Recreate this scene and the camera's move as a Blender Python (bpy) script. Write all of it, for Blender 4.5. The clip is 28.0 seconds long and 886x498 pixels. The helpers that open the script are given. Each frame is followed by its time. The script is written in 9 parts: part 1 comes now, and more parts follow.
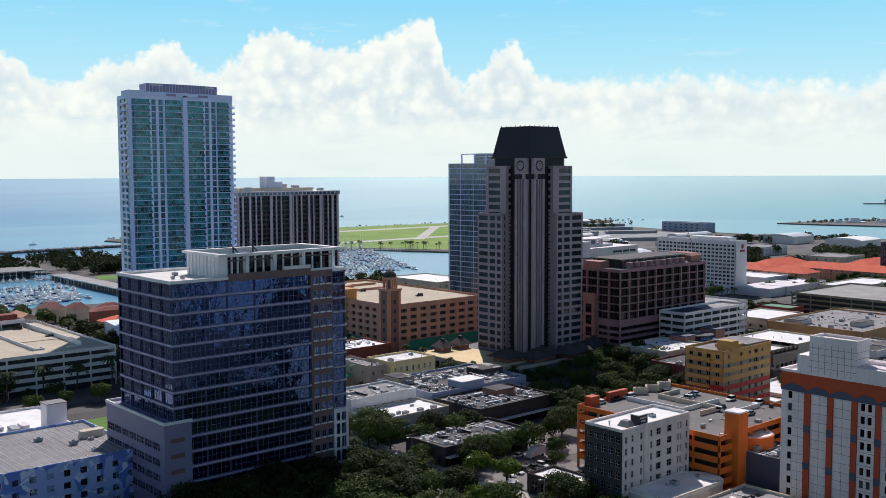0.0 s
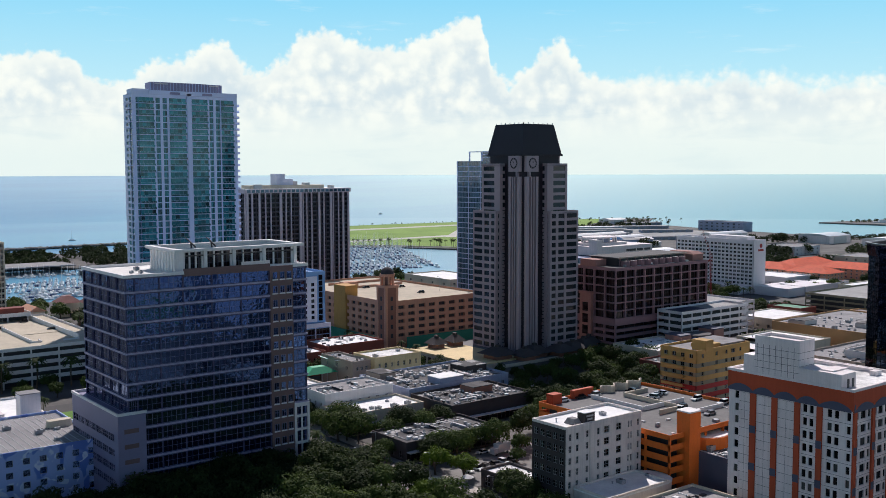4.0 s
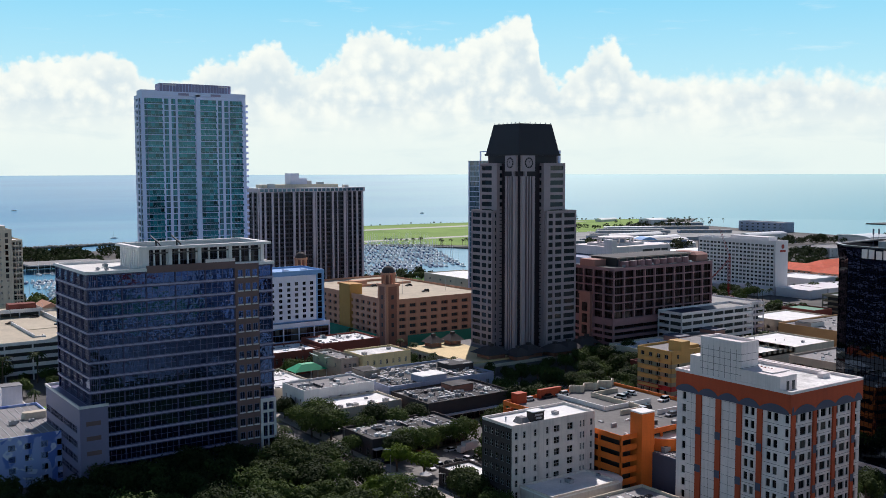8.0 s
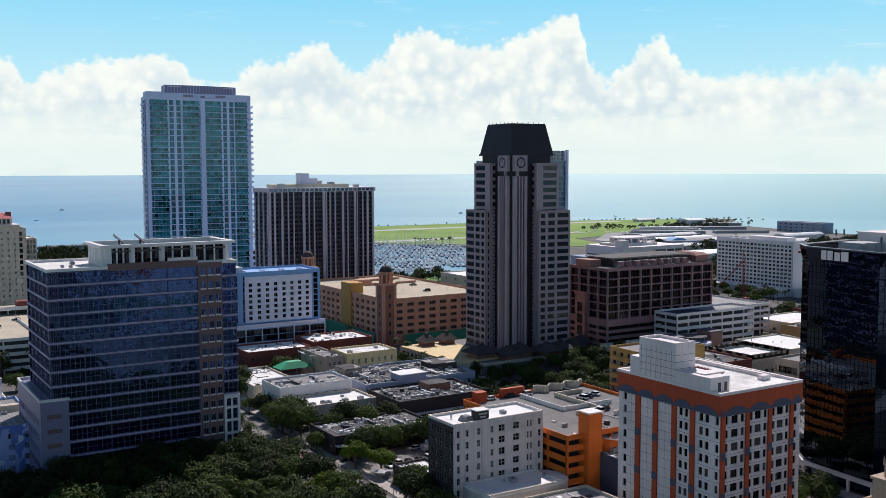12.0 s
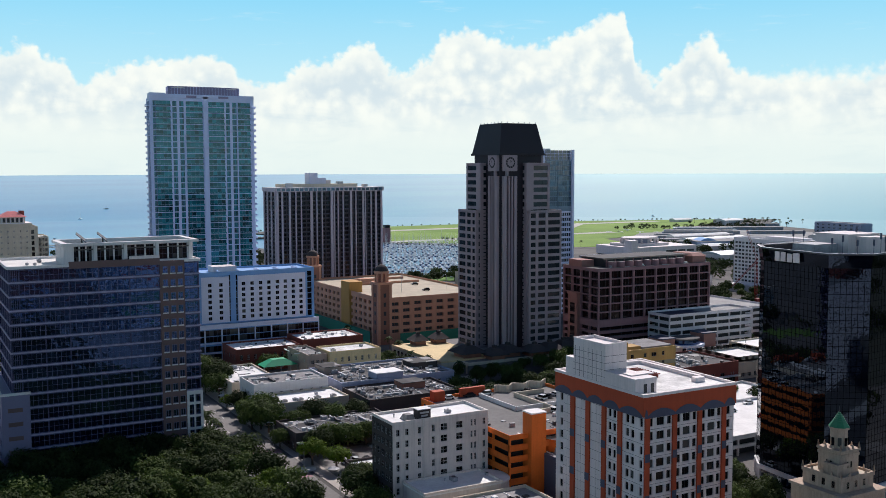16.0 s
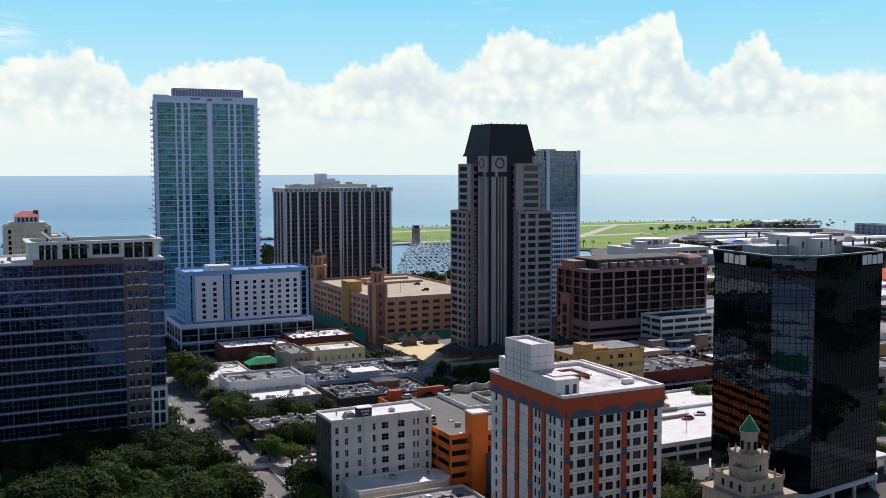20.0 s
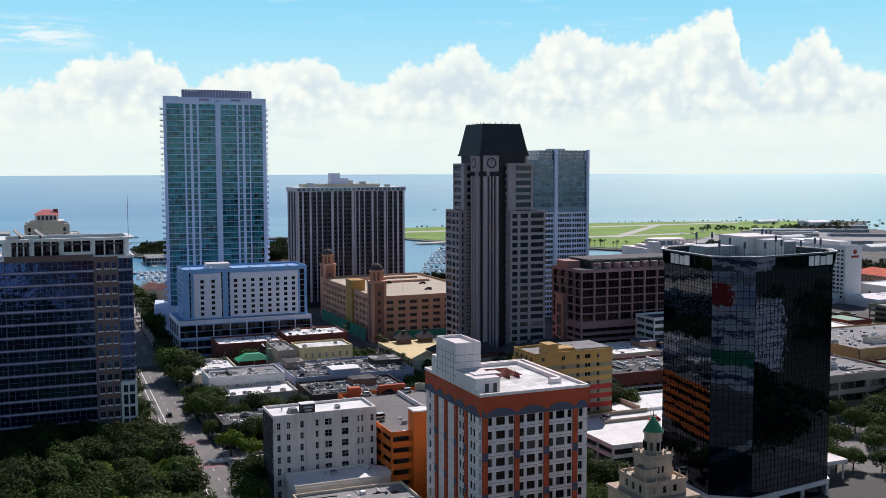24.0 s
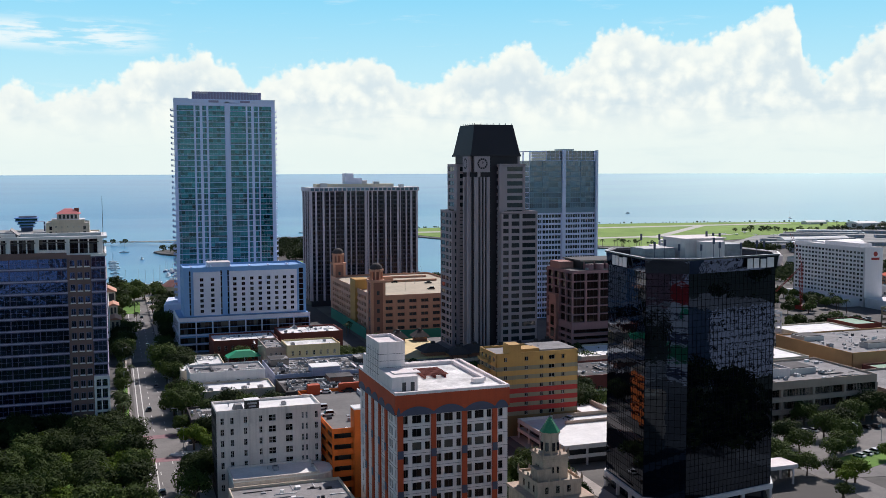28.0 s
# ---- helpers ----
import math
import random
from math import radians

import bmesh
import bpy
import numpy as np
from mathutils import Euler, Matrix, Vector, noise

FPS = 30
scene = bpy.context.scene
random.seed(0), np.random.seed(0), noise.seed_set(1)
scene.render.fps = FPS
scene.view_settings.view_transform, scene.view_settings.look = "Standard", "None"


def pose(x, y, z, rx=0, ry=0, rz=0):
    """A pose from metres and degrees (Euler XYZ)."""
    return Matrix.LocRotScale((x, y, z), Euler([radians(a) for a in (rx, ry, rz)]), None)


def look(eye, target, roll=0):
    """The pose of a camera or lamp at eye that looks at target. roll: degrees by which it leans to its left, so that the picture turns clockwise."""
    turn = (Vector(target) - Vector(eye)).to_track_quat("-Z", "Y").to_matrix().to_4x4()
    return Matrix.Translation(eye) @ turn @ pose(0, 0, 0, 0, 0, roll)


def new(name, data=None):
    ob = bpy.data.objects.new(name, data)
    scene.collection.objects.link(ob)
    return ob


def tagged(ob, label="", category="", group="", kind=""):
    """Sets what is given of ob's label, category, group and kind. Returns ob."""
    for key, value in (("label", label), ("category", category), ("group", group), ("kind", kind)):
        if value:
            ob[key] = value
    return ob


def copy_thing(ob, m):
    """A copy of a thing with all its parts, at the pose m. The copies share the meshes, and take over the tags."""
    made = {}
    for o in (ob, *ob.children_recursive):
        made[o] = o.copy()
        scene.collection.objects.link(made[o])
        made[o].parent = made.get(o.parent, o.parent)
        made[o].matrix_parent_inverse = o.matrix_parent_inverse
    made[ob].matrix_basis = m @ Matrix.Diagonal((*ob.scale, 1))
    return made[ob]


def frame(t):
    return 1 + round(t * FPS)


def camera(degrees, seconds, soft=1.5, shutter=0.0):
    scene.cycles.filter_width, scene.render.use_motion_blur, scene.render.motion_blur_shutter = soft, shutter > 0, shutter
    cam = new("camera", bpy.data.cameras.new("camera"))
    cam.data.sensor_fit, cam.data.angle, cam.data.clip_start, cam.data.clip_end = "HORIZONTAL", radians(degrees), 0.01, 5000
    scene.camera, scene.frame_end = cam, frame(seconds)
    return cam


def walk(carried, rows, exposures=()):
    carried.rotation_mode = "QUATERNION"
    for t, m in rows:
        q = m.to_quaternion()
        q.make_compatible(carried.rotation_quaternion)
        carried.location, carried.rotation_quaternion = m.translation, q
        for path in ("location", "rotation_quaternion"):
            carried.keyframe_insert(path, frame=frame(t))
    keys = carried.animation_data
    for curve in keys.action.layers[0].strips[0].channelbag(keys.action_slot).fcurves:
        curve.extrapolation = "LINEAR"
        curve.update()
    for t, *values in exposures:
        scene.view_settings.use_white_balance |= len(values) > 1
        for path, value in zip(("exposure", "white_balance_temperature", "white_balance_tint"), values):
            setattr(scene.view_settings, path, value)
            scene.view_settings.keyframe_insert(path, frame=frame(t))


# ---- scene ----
# ---- camera and its walk ----
cam = camera(47.90, 28.0, soft=0.65)
# seconds, eye, pitch, roll, bearing
PATH = [
    (0, (-139.55, 121.91, 96.00), -4.460, -0.224, 41.240),
    (1, (-134.32, 116.89, 95.88), -4.490, -0.199, 40.514),
    (2, (-129.07, 111.87, 95.78), -4.519, -0.175, 39.779),
    (3, (-123.82, 106.87, 95.69), -4.544, -0.151, 39.027),
    (4, (-118.55, 101.90, 95.64), -4.562, -0.128, 38.251),
    (5, (-113.24, 96.95, 95.62), -4.575, -0.107, 37.453),
    (6, (-107.85, 92.05, 95.62), -4.582, -0.092, 36.647),
    (7, (-102.35, 87.19, 95.63), -4.586, -0.088, 35.848),
    (8, (-96.71, 82.39, 95.64), -4.586, -0.096, 35.067),
    (9, (-90.94, 77.66, 95.64), -4.586, -0.112, 34.301),
    (10, (-85.06, 73.01, 95.65), -4.586, -0.126, 33.544),
    (11, (-79.08, 68.45, 95.66), -4.588, -0.133, 32.789),
    (12, (-73.01, 63.99, 95.68), -4.593, -0.131, 32.035),
    (13, (-66.82, 59.63, 95.70), -4.599, -0.126, 31.284),
    (14, (-60.52, 55.35, 95.73), -4.606, -0.124, 30.539),
    (15, (-54.08, 51.15, 95.75), -4.612, -0.130, 29.802),
    (16, (-47.51, 47.01, 95.78), -4.615, -0.139, 29.065),
    (17, (-40.85, 42.91, 95.79), -4.613, -0.147, 28.322),
    (18, (-34.10, 38.83, 95.79), -4.603, -0.148, 27.565),
    (19, (-27.26, 34.76, 95.77), -4.588, -0.142, 26.787),
    (20, (-20.30, 30.70, 95.75), -4.574, -0.135, 25.987),
    (21, (-13.18, 26.65, 95.73), -4.566, -0.132, 25.161),
    (22, (-5.87, 22.61, 95.72), -4.570, -0.136, 24.308),
    (23, (1.61, 18.58, 95.73), -4.581, -0.144, 23.434),
    (24, (9.24, 14.56, 95.78), -4.596, -0.153, 22.548),
    (25, (17.02, 10.55, 95.88), -4.609, -0.156, 21.655),
    (26, (24.90, 6.56, 96.03), -4.618, -0.154, 20.761),
    (27, (32.85, 2.58, 96.20), -4.625, -0.148, 19.866),
    (28, (40.84, -1.40, 96.39), -4.630, -0.139, 18.970),
]
walk(cam, [(t, pose(*e, 90 + pitch, -roll, -bearing)) for t, e, pitch, roll, bearing in PATH], [(0, 0.0, 6300, 19), (28, 0.0, 6300, 19)])

# ---- world, sun, sky ----
SUN_BEARING, SUN_HEIGHT = 40.0, 46.0
world = bpy.data.worlds.new("sky")
scene.world = world
world.use_nodes = True
wn, wl = world.node_tree.nodes, world.node_tree.links
sky = wn.new("ShaderNodeTexSky")
sky.sky_type, sky.sun_disc = "NISHITA", False
sky.sun_elevation, sky.sun_rotation = radians(SUN_HEIGHT), radians(SUN_BEARING)
sky.dust_density, sky.ozone_density = 0.3, 4.0
wl.new(sky.outputs[0], wn["Background"].inputs[0])
wn["Background"].inputs[1].default_value = 0.054
sun = new("sun", bpy.data.lights.new("sun", "SUN"))
sun.data.energy, sun.data.angle, sun.data.color = 4.1, radians(0.6), (1.0, 0.95, 0.87)
sb, se = radians(SUN_BEARING), radians(SUN_HEIGHT)
SUN_WAY = Vector((math.sin(sb) * math.cos(se), math.cos(sb) * math.cos(se), math.sin(se)))
sun.matrix_world = look(SUN_WAY * 300, (0, 0, 0))
scene.view_settings.exposure = 0.0


# ---- material tools ----
def srgb(r, g, b):
    return tuple((c / 255 / 12.92 if c / 255 < 0.04045 else ((c / 255 + 0.055) / 1.055) ** 2.4) for c in (r, g, b)) + (1.0,)


class Mat:
    """Short hand for node materials."""

    def __init__(self, name):
        self.m = bpy.data.materials.new(name)
        self.m.use_nodes = True
        self.t = self.m.node_tree
        self.b = self.t.nodes["Principled BSDF"]

    def n(self, kind):
        return self.t.nodes.new(kind)

    def link(self, a, b):
        self.t.links.new(a, b)

    def math(self, op, a, b=None, clamp=False):
        node = self.n("ShaderNodeMath")
        node.operation, node.use_clamp = op, clamp
        for i, v in enumerate((a, b)):
            if v is None:
                continue
            if isinstance(v, (int, float)):
                node.inputs[i].default_value = v
            else:
                self.link(v, node.inputs[i])
        return node.outputs[0]

    def mix(self, f, a, b, mode="MIX"):
        node = self.n("ShaderNodeMix")
        node.data_type, node.blend_type = "RGBA", mode
        for sock, v in ((node.inputs[0], f), (node.inputs[6], a), (node.inputs[7], b)):
            if isinstance(v, (int, float, tuple)):
                sock.default_value = v
            else:
                self.link(v, sock)
        return node.outputs[2]

    def noise(self, scale, detail=4.0, rough=0.6, vec=None, dist=0.0):
        node = self.n("ShaderNodeTexNoise")
        node.inputs["Scale"].default_value = scale
        node.inputs["Detail"].default_value = detail
        node.inputs["Roughness"].default_value = rough
        node.inputs["Distortion"].default_value = dist
        if vec is not None:
            self.link(vec, node.inputs["Vector"])
        return node.outputs["Fac"]

    def remap(self, v, a, b, c, d, smooth=False):
        node = self.n("ShaderNodeMapRange")
        node.interpolation_type = "SMOOTHSTEP" if smooth else "LINEAR"
        self.link(v, node.inputs[0])
        for i, x in enumerate((a, b, c, d)):
            node.inputs[i + 1].default_value = x
        return node.outputs[0]

    def pos(self):
        return self.n("ShaderNodeNewGeometry").outputs["Position"]

    def bump(self, h, strength=0.3, dist=0.05):
        node = self.n("ShaderNodeBump")
        node.inputs["Strength"].default_value = strength
        node.inputs["Distance"].default_value = dist
        self.link(h, node.inputs["Height"])
        self.link(node.outputs[0], self.b.inputs["Normal"])

    def set(self, **kw):
        for k, v in kw.items():
            sock = self.b.inputs[k.replace("_", " ")]
            if isinstance(v, (int, float, tuple)):
                sock.default_value = v
            else:
                self.link(v, sock)
        return self


def surface(name, col, rough=0.8, vary=0.18, big=0.08, fine=2.0, metallic=0.0, streak=0.0, bump=0.15, warm=0.0):
    """Paint, plaster, concrete or stone: base colour with broad stains, fine grain and, if asked, rain streaks."""
    k = Mat(name)
    p = k.pos()
    a = k.noise(big, 5, 0.65, p)
    b = k.noise(fine, 6, 0.7, p)
    f = k.math("ADD", k.remap(a, 0.3, 0.7, -vary, vary), k.remap(b, 0.3, 0.7, -vary * 0.6, vary * 0.6))
    if streak:
        mp = k.n("ShaderNodeMapping")
        mp.inputs["Scale"].default_value = (1.3, 1.3, 0.06)
        k.link(p, mp.inputs[0])
        f = k.math("SUBTRACT", f, k.remap(k.noise(1.0, 4, 0.7, mp.outputs[0]), 0.45, 0.75, 0.0, streak))
    f = k.math("ADD", f, 1.0)
    r = k.n("ShaderNodeObjectInfo").outputs["Random"]
    f = k.math("MULTIPLY", f, k.remap(r, 0, 1, 0.96, 1.04))
    vm = k.n("ShaderNodeVectorMath")
    vm.operation = "SCALE"
    vm.inputs[0].default_value = col[:3]
    k.link(f, vm.inputs["Scale"])
    k.link(vm.outputs[0], k.b.inputs["Base Color"])
    k.set(Roughness=rough, Metallic=metallic)
    if bump:
        k.bump(b, bump, 0.08)
    return k.m


def glass(name, col, rough=0.03, wave=0.02, spec=0.5, blinds=0.0, metallic=0.0, ior=1.5, ripple=0.35, tint=(1, 1, 1, 1), low=0.45, octaves=3):
    """Window glass over a dim room: dark base with a mirror-like coat, each pane tilted a touch."""
    k = Mat(name)
    p = k.pos()
    r = k.n("ShaderNodeObjectInfo").outputs["Random"]
    isl = k.n("ShaderNodeNewGeometry").outputs["Random Per Island"]
    rr = k.math("FRACT", k.math("ADD", r, k.math("MULTIPLY", isl, 7.31)))
    dark = tuple(c * low for c in col[:3]) + (1.0,)
    base = k.mix(rr, dark, col)
    if blinds:
        base = k.mix(k.math("MULTIPLY", k.math("GREATER_THAN", rr, 0.8), blinds), base, (0.35, 0.34, 0.31, 1.0))
    k.set(Base_Color=base, Roughness=rough, Metallic=metallic)
    k.b.inputs["Specular IOR Level"].default_value = spec
    k.b.inputs["IOR"].default_value = ior
    k.b.inputs["Specular Tint"].default_value = tint
    k.bump(k.noise(ripple, octaves, 0.5, p), 1.0, wave)
    return k.m


# ---- materials ----
M = {}
M["office_glass"] = glass("office_glass", (0.004, 0.006, 0.022, 1), 0.015, 0.13, 0.5, ior=2.45, ripple=0.22, tint=(0.19, 0.42, 1.0, 1), octaves=3)
M["office_spandrel"] = surface("office_spandrel", srgb(72, 70, 104), 0.6, 0.08, streak=0.08)
M["office_ledge"] = surface("office_ledge", srgb(168, 160, 184), 0.6, 0.08, streak=0.05)
M["office_mullion"] = surface("office_mullion", srgb(122, 118, 146), 0.5, 0.06)
M["office_brown"] = surface("office_brown", srgb(112, 88, 86), 0.75, 0.1)
M["office_roof"] = surface("office_roof", (0.72, 0.70, 0.66, 1), 0.85, 0.14, 0.12)
M["white_wall"] = surface("white_wall", (0.74, 0.72, 0.71, 1), 0.75, 0.08, streak=0.1)
M["black_glass"] = glass("black_glass", (0.001, 0.0012, 0.004, 1), 0.01, 0.022, 0.5, ior=1.78, ripple=0.3, tint=(0.46, 0.68, 1.0, 1), octaves=3)
M["window_glass"] = glass("window_glass", (0.006, 0.006, 0.009, 1), 0.06, 0.03, 0.15, blinds=0.2)
M["green_glass"] = glass("green_glass", (0.03, 0.27, 0.33, 1), 0.03, 0.12, 0.5, ior=1.7, ripple=0.15, tint=(0.45, 0.9, 1.0, 1), low=0.06)
M["blue_glass"] = glass("blue_glass", (0.09, 0.19, 0.27, 1), 0.02, 0.12, 0.5, ior=1.75, ripple=0.2, low=0.35)
M["dusk_glass"] = glass("dusk_glass", (0.05, 0.085, 0.12, 1), 0.02, 0.15, 0.5, ior=1.8, ripple=0.25, low=0.15)
M["metal"] = surface("metal", (0.45, 0.46, 0.48, 1), 0.45, 0.1, metallic=0.6)
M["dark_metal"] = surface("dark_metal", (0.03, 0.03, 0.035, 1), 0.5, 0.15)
M["orange"] = surface("orange", srgb(180, 74, 38), 0.75, 0.10, streak=0.12)
M["orange_bright"] = surface("orange_bright", srgb(222, 112, 36), 0.75, 0.1, streak=0.1)
M["slate"] = surface("slate", srgb(74, 78, 98), 0.7, 0.1)
M["panel_white"] = surface("panel_white", srgb(226, 215, 213), 0.7, 0.08, streak=0.16)
M["cream"] = surface("cream", srgb(204, 192, 172), 0.8, 0.10, streak=0.16)
M["hotel_white"] = surface("hotel_white", srgb(224, 215, 208), 0.8, 0.1, streak=0.2)
M["dark_brick"] = surface("dark_brick", (0.055, 0.045, 0.045, 1), 0.85, 0.25)
M["tower_stone"] = surface("tower_stone", srgb(162, 147, 152), 0.75, 0.07, streak=0.06)
M["tower_dark"] = surface("tower_dark", (0.011, 0.006, 0.014, 1), 0.6, 0.2, bump=0.05)
M["tower_glass"] = glass("tower_glass", (0.022, 0.032, 0.042, 1), 0.04, 0.03, 0.4)
M["roof_white"] = surface("roof_white", (0.82, 0.81, 0.79, 1), 0.8, 0.12, 0.15, 1.0)
M["roof_grey"] = surface("roof_grey", (0.26, 0.25, 0.25, 1), 0.9, 0.25, 0.1, 0.8)
M["roof_dark"] = surface("roof_dark", (0.10, 0.095, 0.095, 1), 0.9, 0.3, 0.12, 0.8)
M["deck"] = surface("deck", (0.34, 0.33, 0.32, 1), 0.9, 0.2, 0.06, 0.6)
M["deck_tan"] = surface("deck_tan", (0.52, 0.45, 0.34, 1), 0.9, 0.14, 0.06, 0.6)
M["garage_tan"] = surface("garage_tan", srgb(208, 154, 126), 0.8, 0.08, streak=0.12)
M["garage_brick"] = surface("garage_brick", srgb(150, 104, 88), 0.85, 0.1)
M["pastel_blue"] = surface("pastel_blue", srgb(128, 170, 218), 0.75, 0.06, streak=0.06)
M["hotel_blue_white"] = surface("hotel_blue_white", srgb(222, 222, 238), 0.75, 0.06, streak=0.06)
M["one_white"] = surface("one_white", srgb(214, 222, 248), 0.6, 0.05, streak=0.04)
M["one_crown"] = surface("one_crown", srgb(150, 140, 168), 0.6, 0.08)
M["bay_brown"] = surface("bay_brown", (0.036, 0.032, 0.042, 1), 0.5, 0.15)
M["bay_fin"] = surface("bay_fin", srgb(196, 186, 194), 0.75, 0.08)
M["mauve"] = surface("mauve", srgb(146, 110, 114), 0.8, 0.08, streak=0.1)
M["mauve_dark"] = glass("mauve_dark", (0.016, 0.006, 0.008, 1), 0.08, 0.03, 0.2)
M["slab_white"] = surface("slab_white", srgb(222, 216, 218), 0.75, 0.05, streak=0.08)
M["yellow"] = surface("yellow", srgb(190, 150, 86), 0.8, 0.08, streak=0.1)
M["yellow_grey"] = surface("yellow_grey", srgb(140, 134, 112), 0.8, 0.08, streak=0.1)
M["yellow_red"] = surface("yellow_red", srgb(172, 50, 46), 0.8, 0.08, streak=0.1)
M["yellow_brown"] = surface("yellow_brown", srgb(128, 104, 66), 0.8, 0.08)
M["brick_red"] = surface("brick_red", srgb(128, 66, 56), 0.85, 0.15)
M["terracotta"] = surface("terracotta", srgb(214, 92, 56), 0.85, 0.15, 0.2)
M["green_tent"] = surface("green_tent", srgb(24, 164, 116), 0.6, 0.05)
M["green_screen"] = surface("green_screen", srgb(40, 132, 108), 0.7, 0.12)
M["stone_cream"] = surface("stone_cream", srgb(184, 162, 142), 0.85, 0.16, streak=0.35)
M["copper_green"] = surface("copper_green", srgb(42, 122, 84), 0.55, 0.2)
M["mural_blue"] = surface("mural_blue", srgb(120, 152, 206), 0.8, 0.1)
M["store_tan"] = surface("store_tan", srgb(196, 150, 104), 0.85, 0.1)
M["asphalt"] = surface("asphalt", (0.07, 0.067, 0.066, 1), 0.92, 0.2, 0.08, 1.5)
M["asphalt_pale"] = surface("asphalt_pale", (0.20, 0.19, 0.18, 1), 0.92, 0.2, 0.08, 1.5)
M["paving"] = surface("paving", (0.42, 0.38, 0.34, 1), 0.9, 0.18, 0.1, 1.5)
M["line_white"] = surface("line_white", (0.75, 0.74, 0.70, 1), 0.85, 0.15)
M["car_white"] = surface("car_white", (0.75, 0.75, 0.75, 1), 0.25, 0.03, bump=0)
M["car_dark"] = surface("car_dark", (0.02, 0.02, 0.024, 1), 0.25, 0.05, bump=0)
M["car_grey"] = surface("car_grey", (0.22, 0.23, 0.25, 1), 0.25, 0.05, bump=0)
M["car_red"] = surface("car_red", (0.45, 0.02, 0.02, 1), 0.25, 0.05, bump=0)
M["tyre"] = surface("tyre", (0.015, 0.015, 0.015, 1), 0.9, 0.1, bump=0)
M["awning"] = surface("awning", (0.70, 0.68, 0.66, 1), 0.7, 0.1)
M["hull"] = surface("hull", (0.78, 0.78, 0.78, 1), 0.35, 0.04, bump=0)
M["hull_blue"] = surface("hull_blue", (0.03, 0.06, 0.16, 1), 0.35, 0.04, bump=0)
M["dock"] = surface("dock", (0.34, 0.30, 0.26, 1), 0.9, 0.2)
M["apron"] = surface("apron", (0.27, 0.27, 0.265, 1), 0.9, 0.3, 0.02, 0.3)
M["one_mullion"] = surface("one_mullion", srgb(120, 146, 164), 0.6, 0.05)
M["ochre"] = surface("ochre", srgb(196, 148, 80), 0.8, 0.1, streak=0.1)
M["tile_pink"] = surface("tile_pink", srgb(226, 132, 130), 0.85, 0.15, 0.2)
M["tile_dull"] = surface("tile_dull", srgb(140, 94, 88), 0.85, 0.2, 0.2)
M["bark"] = surface("bark", (0.12, 0.085, 0.06, 1), 0.95, 0.3, 0.5, 4.0)
M["cream_yellow"] = surface("cream_yellow", srgb(220, 196, 146), 0.8, 0.1, streak=0.14)
M["roof_stained"] = surface("roof_stained", (0.70, 0.69, 0.67, 1), 0.8, 0.34, 0.16, 0.9)
M["shop_blue"] = surface("shop_blue", srgb(156, 164, 188), 0.8, 0.12, streak=0.15)
M["salmon"] = surface("salmon", srgb(164, 118, 108), 0.8, 0.08, streak=0.1)
M["ribbon_glass"] = glass("ribbon_glass", (0.004, 0.016, 0.013, 1), 0.05, 0.05, 0.4, ior=1.6, tint=(0.5, 1.0, 0.85, 1))
M["band_tan"] = surface("band_tan", srgb(168, 150, 136), 0.8, 0.1, streak=0.1)
M["unit_grey"] = surface("unit_grey", (0.30, 0.31, 0.33, 1), 0.55, 0.25, 0.4)
M["mullion_black"] = surface("mullion_black", (0.006, 0.006, 0.008, 1), 0.9, 0.1, bump=0)
M["mullion_black"].node_tree.nodes["Principled BSDF"].inputs["Specular IOR Level"].default_value = 0.05
M["joint"] = surface("joint", (0.06, 0.06, 0.07, 1), 0.9, 0.1)
M["deck_dark"] = surface("deck_dark", (0.17, 0.165, 0.16, 1), 0.9, 0.22, 0.06, 0.6)
M["slab_glass"] = glass("slab_glass", (0.020, 0.024, 0.034, 1), 0.05, 0.05, 0.4, low=0.3)
M["deck_blue"] = surface("deck_blue", (0.03, 0.04, 0.09, 1), 0.6, 0.2)
M["rail_red"] = surface("rail_red", srgb(150, 40, 34), 0.6, 0.1)


def mural():
    """Blue wall painting of soft pale and deep blue shapes."""
    k = Mat("mural_paint")
    p = k.pos()
    c = k.mix(k.remap(k.noise(0.12, 2, 0.4, p, 1.2), 0.56, 0.61, 0, 1, True), srgb(162, 180, 226), srgb(104, 130, 204))
    c = k.mix(k.remap(k.noise(0.2, 2, 0.4, p, 1.5), 0.58, 0.62, 0, 1, True), c, srgb(214, 222, 240))
    k.set(Base_Color=c, Roughness=0.8)
    k.bump(k.noise(3.0, 4, 0.6, p), 0.15, 0.05)
    return k.m


M["mural_paint"] = mural()


def patched_roof():
    """Old tar roof with lighter and darker repair patches and pale coating spots."""
    k = Mat("roof_patched")
    p = k.pos()
    v = k.n("ShaderNodeTexVoronoi")
    v.distance = "CHEBYCHEV"
    v.inputs["Scale"].default_value = 0.22
    k.link(p, v.inputs["Vector"])
    sp = k.n("ShaderNodeSeparateColor")
    k.link(v.outputs["Color"], sp.inputs[0])
    c = k.mix(sp.outputs[0], (0.035, 0.034, 0.036, 1), (0.12, 0.115, 0.115, 1))
    c = k.mix(k.math("GREATER_THAN", sp.outputs[1], 0.9), c, (0.42, 0.41, 0.40, 1))
    c = k.mix(k.math("MULTIPLY", k.remap(k.noise(0.8, 6, 0.7, p), 0.4, 0.7, 0, 1), 0.6), c, (0.05, 0.048, 0.05, 1))
    k.set(Base_Color=c, Roughness=0.9)
    k.bump(k.noise(2.0, 4, 0.6, p), 0.3, 0.05)
    return k.m


M["roof_patched"] = patched_roof()


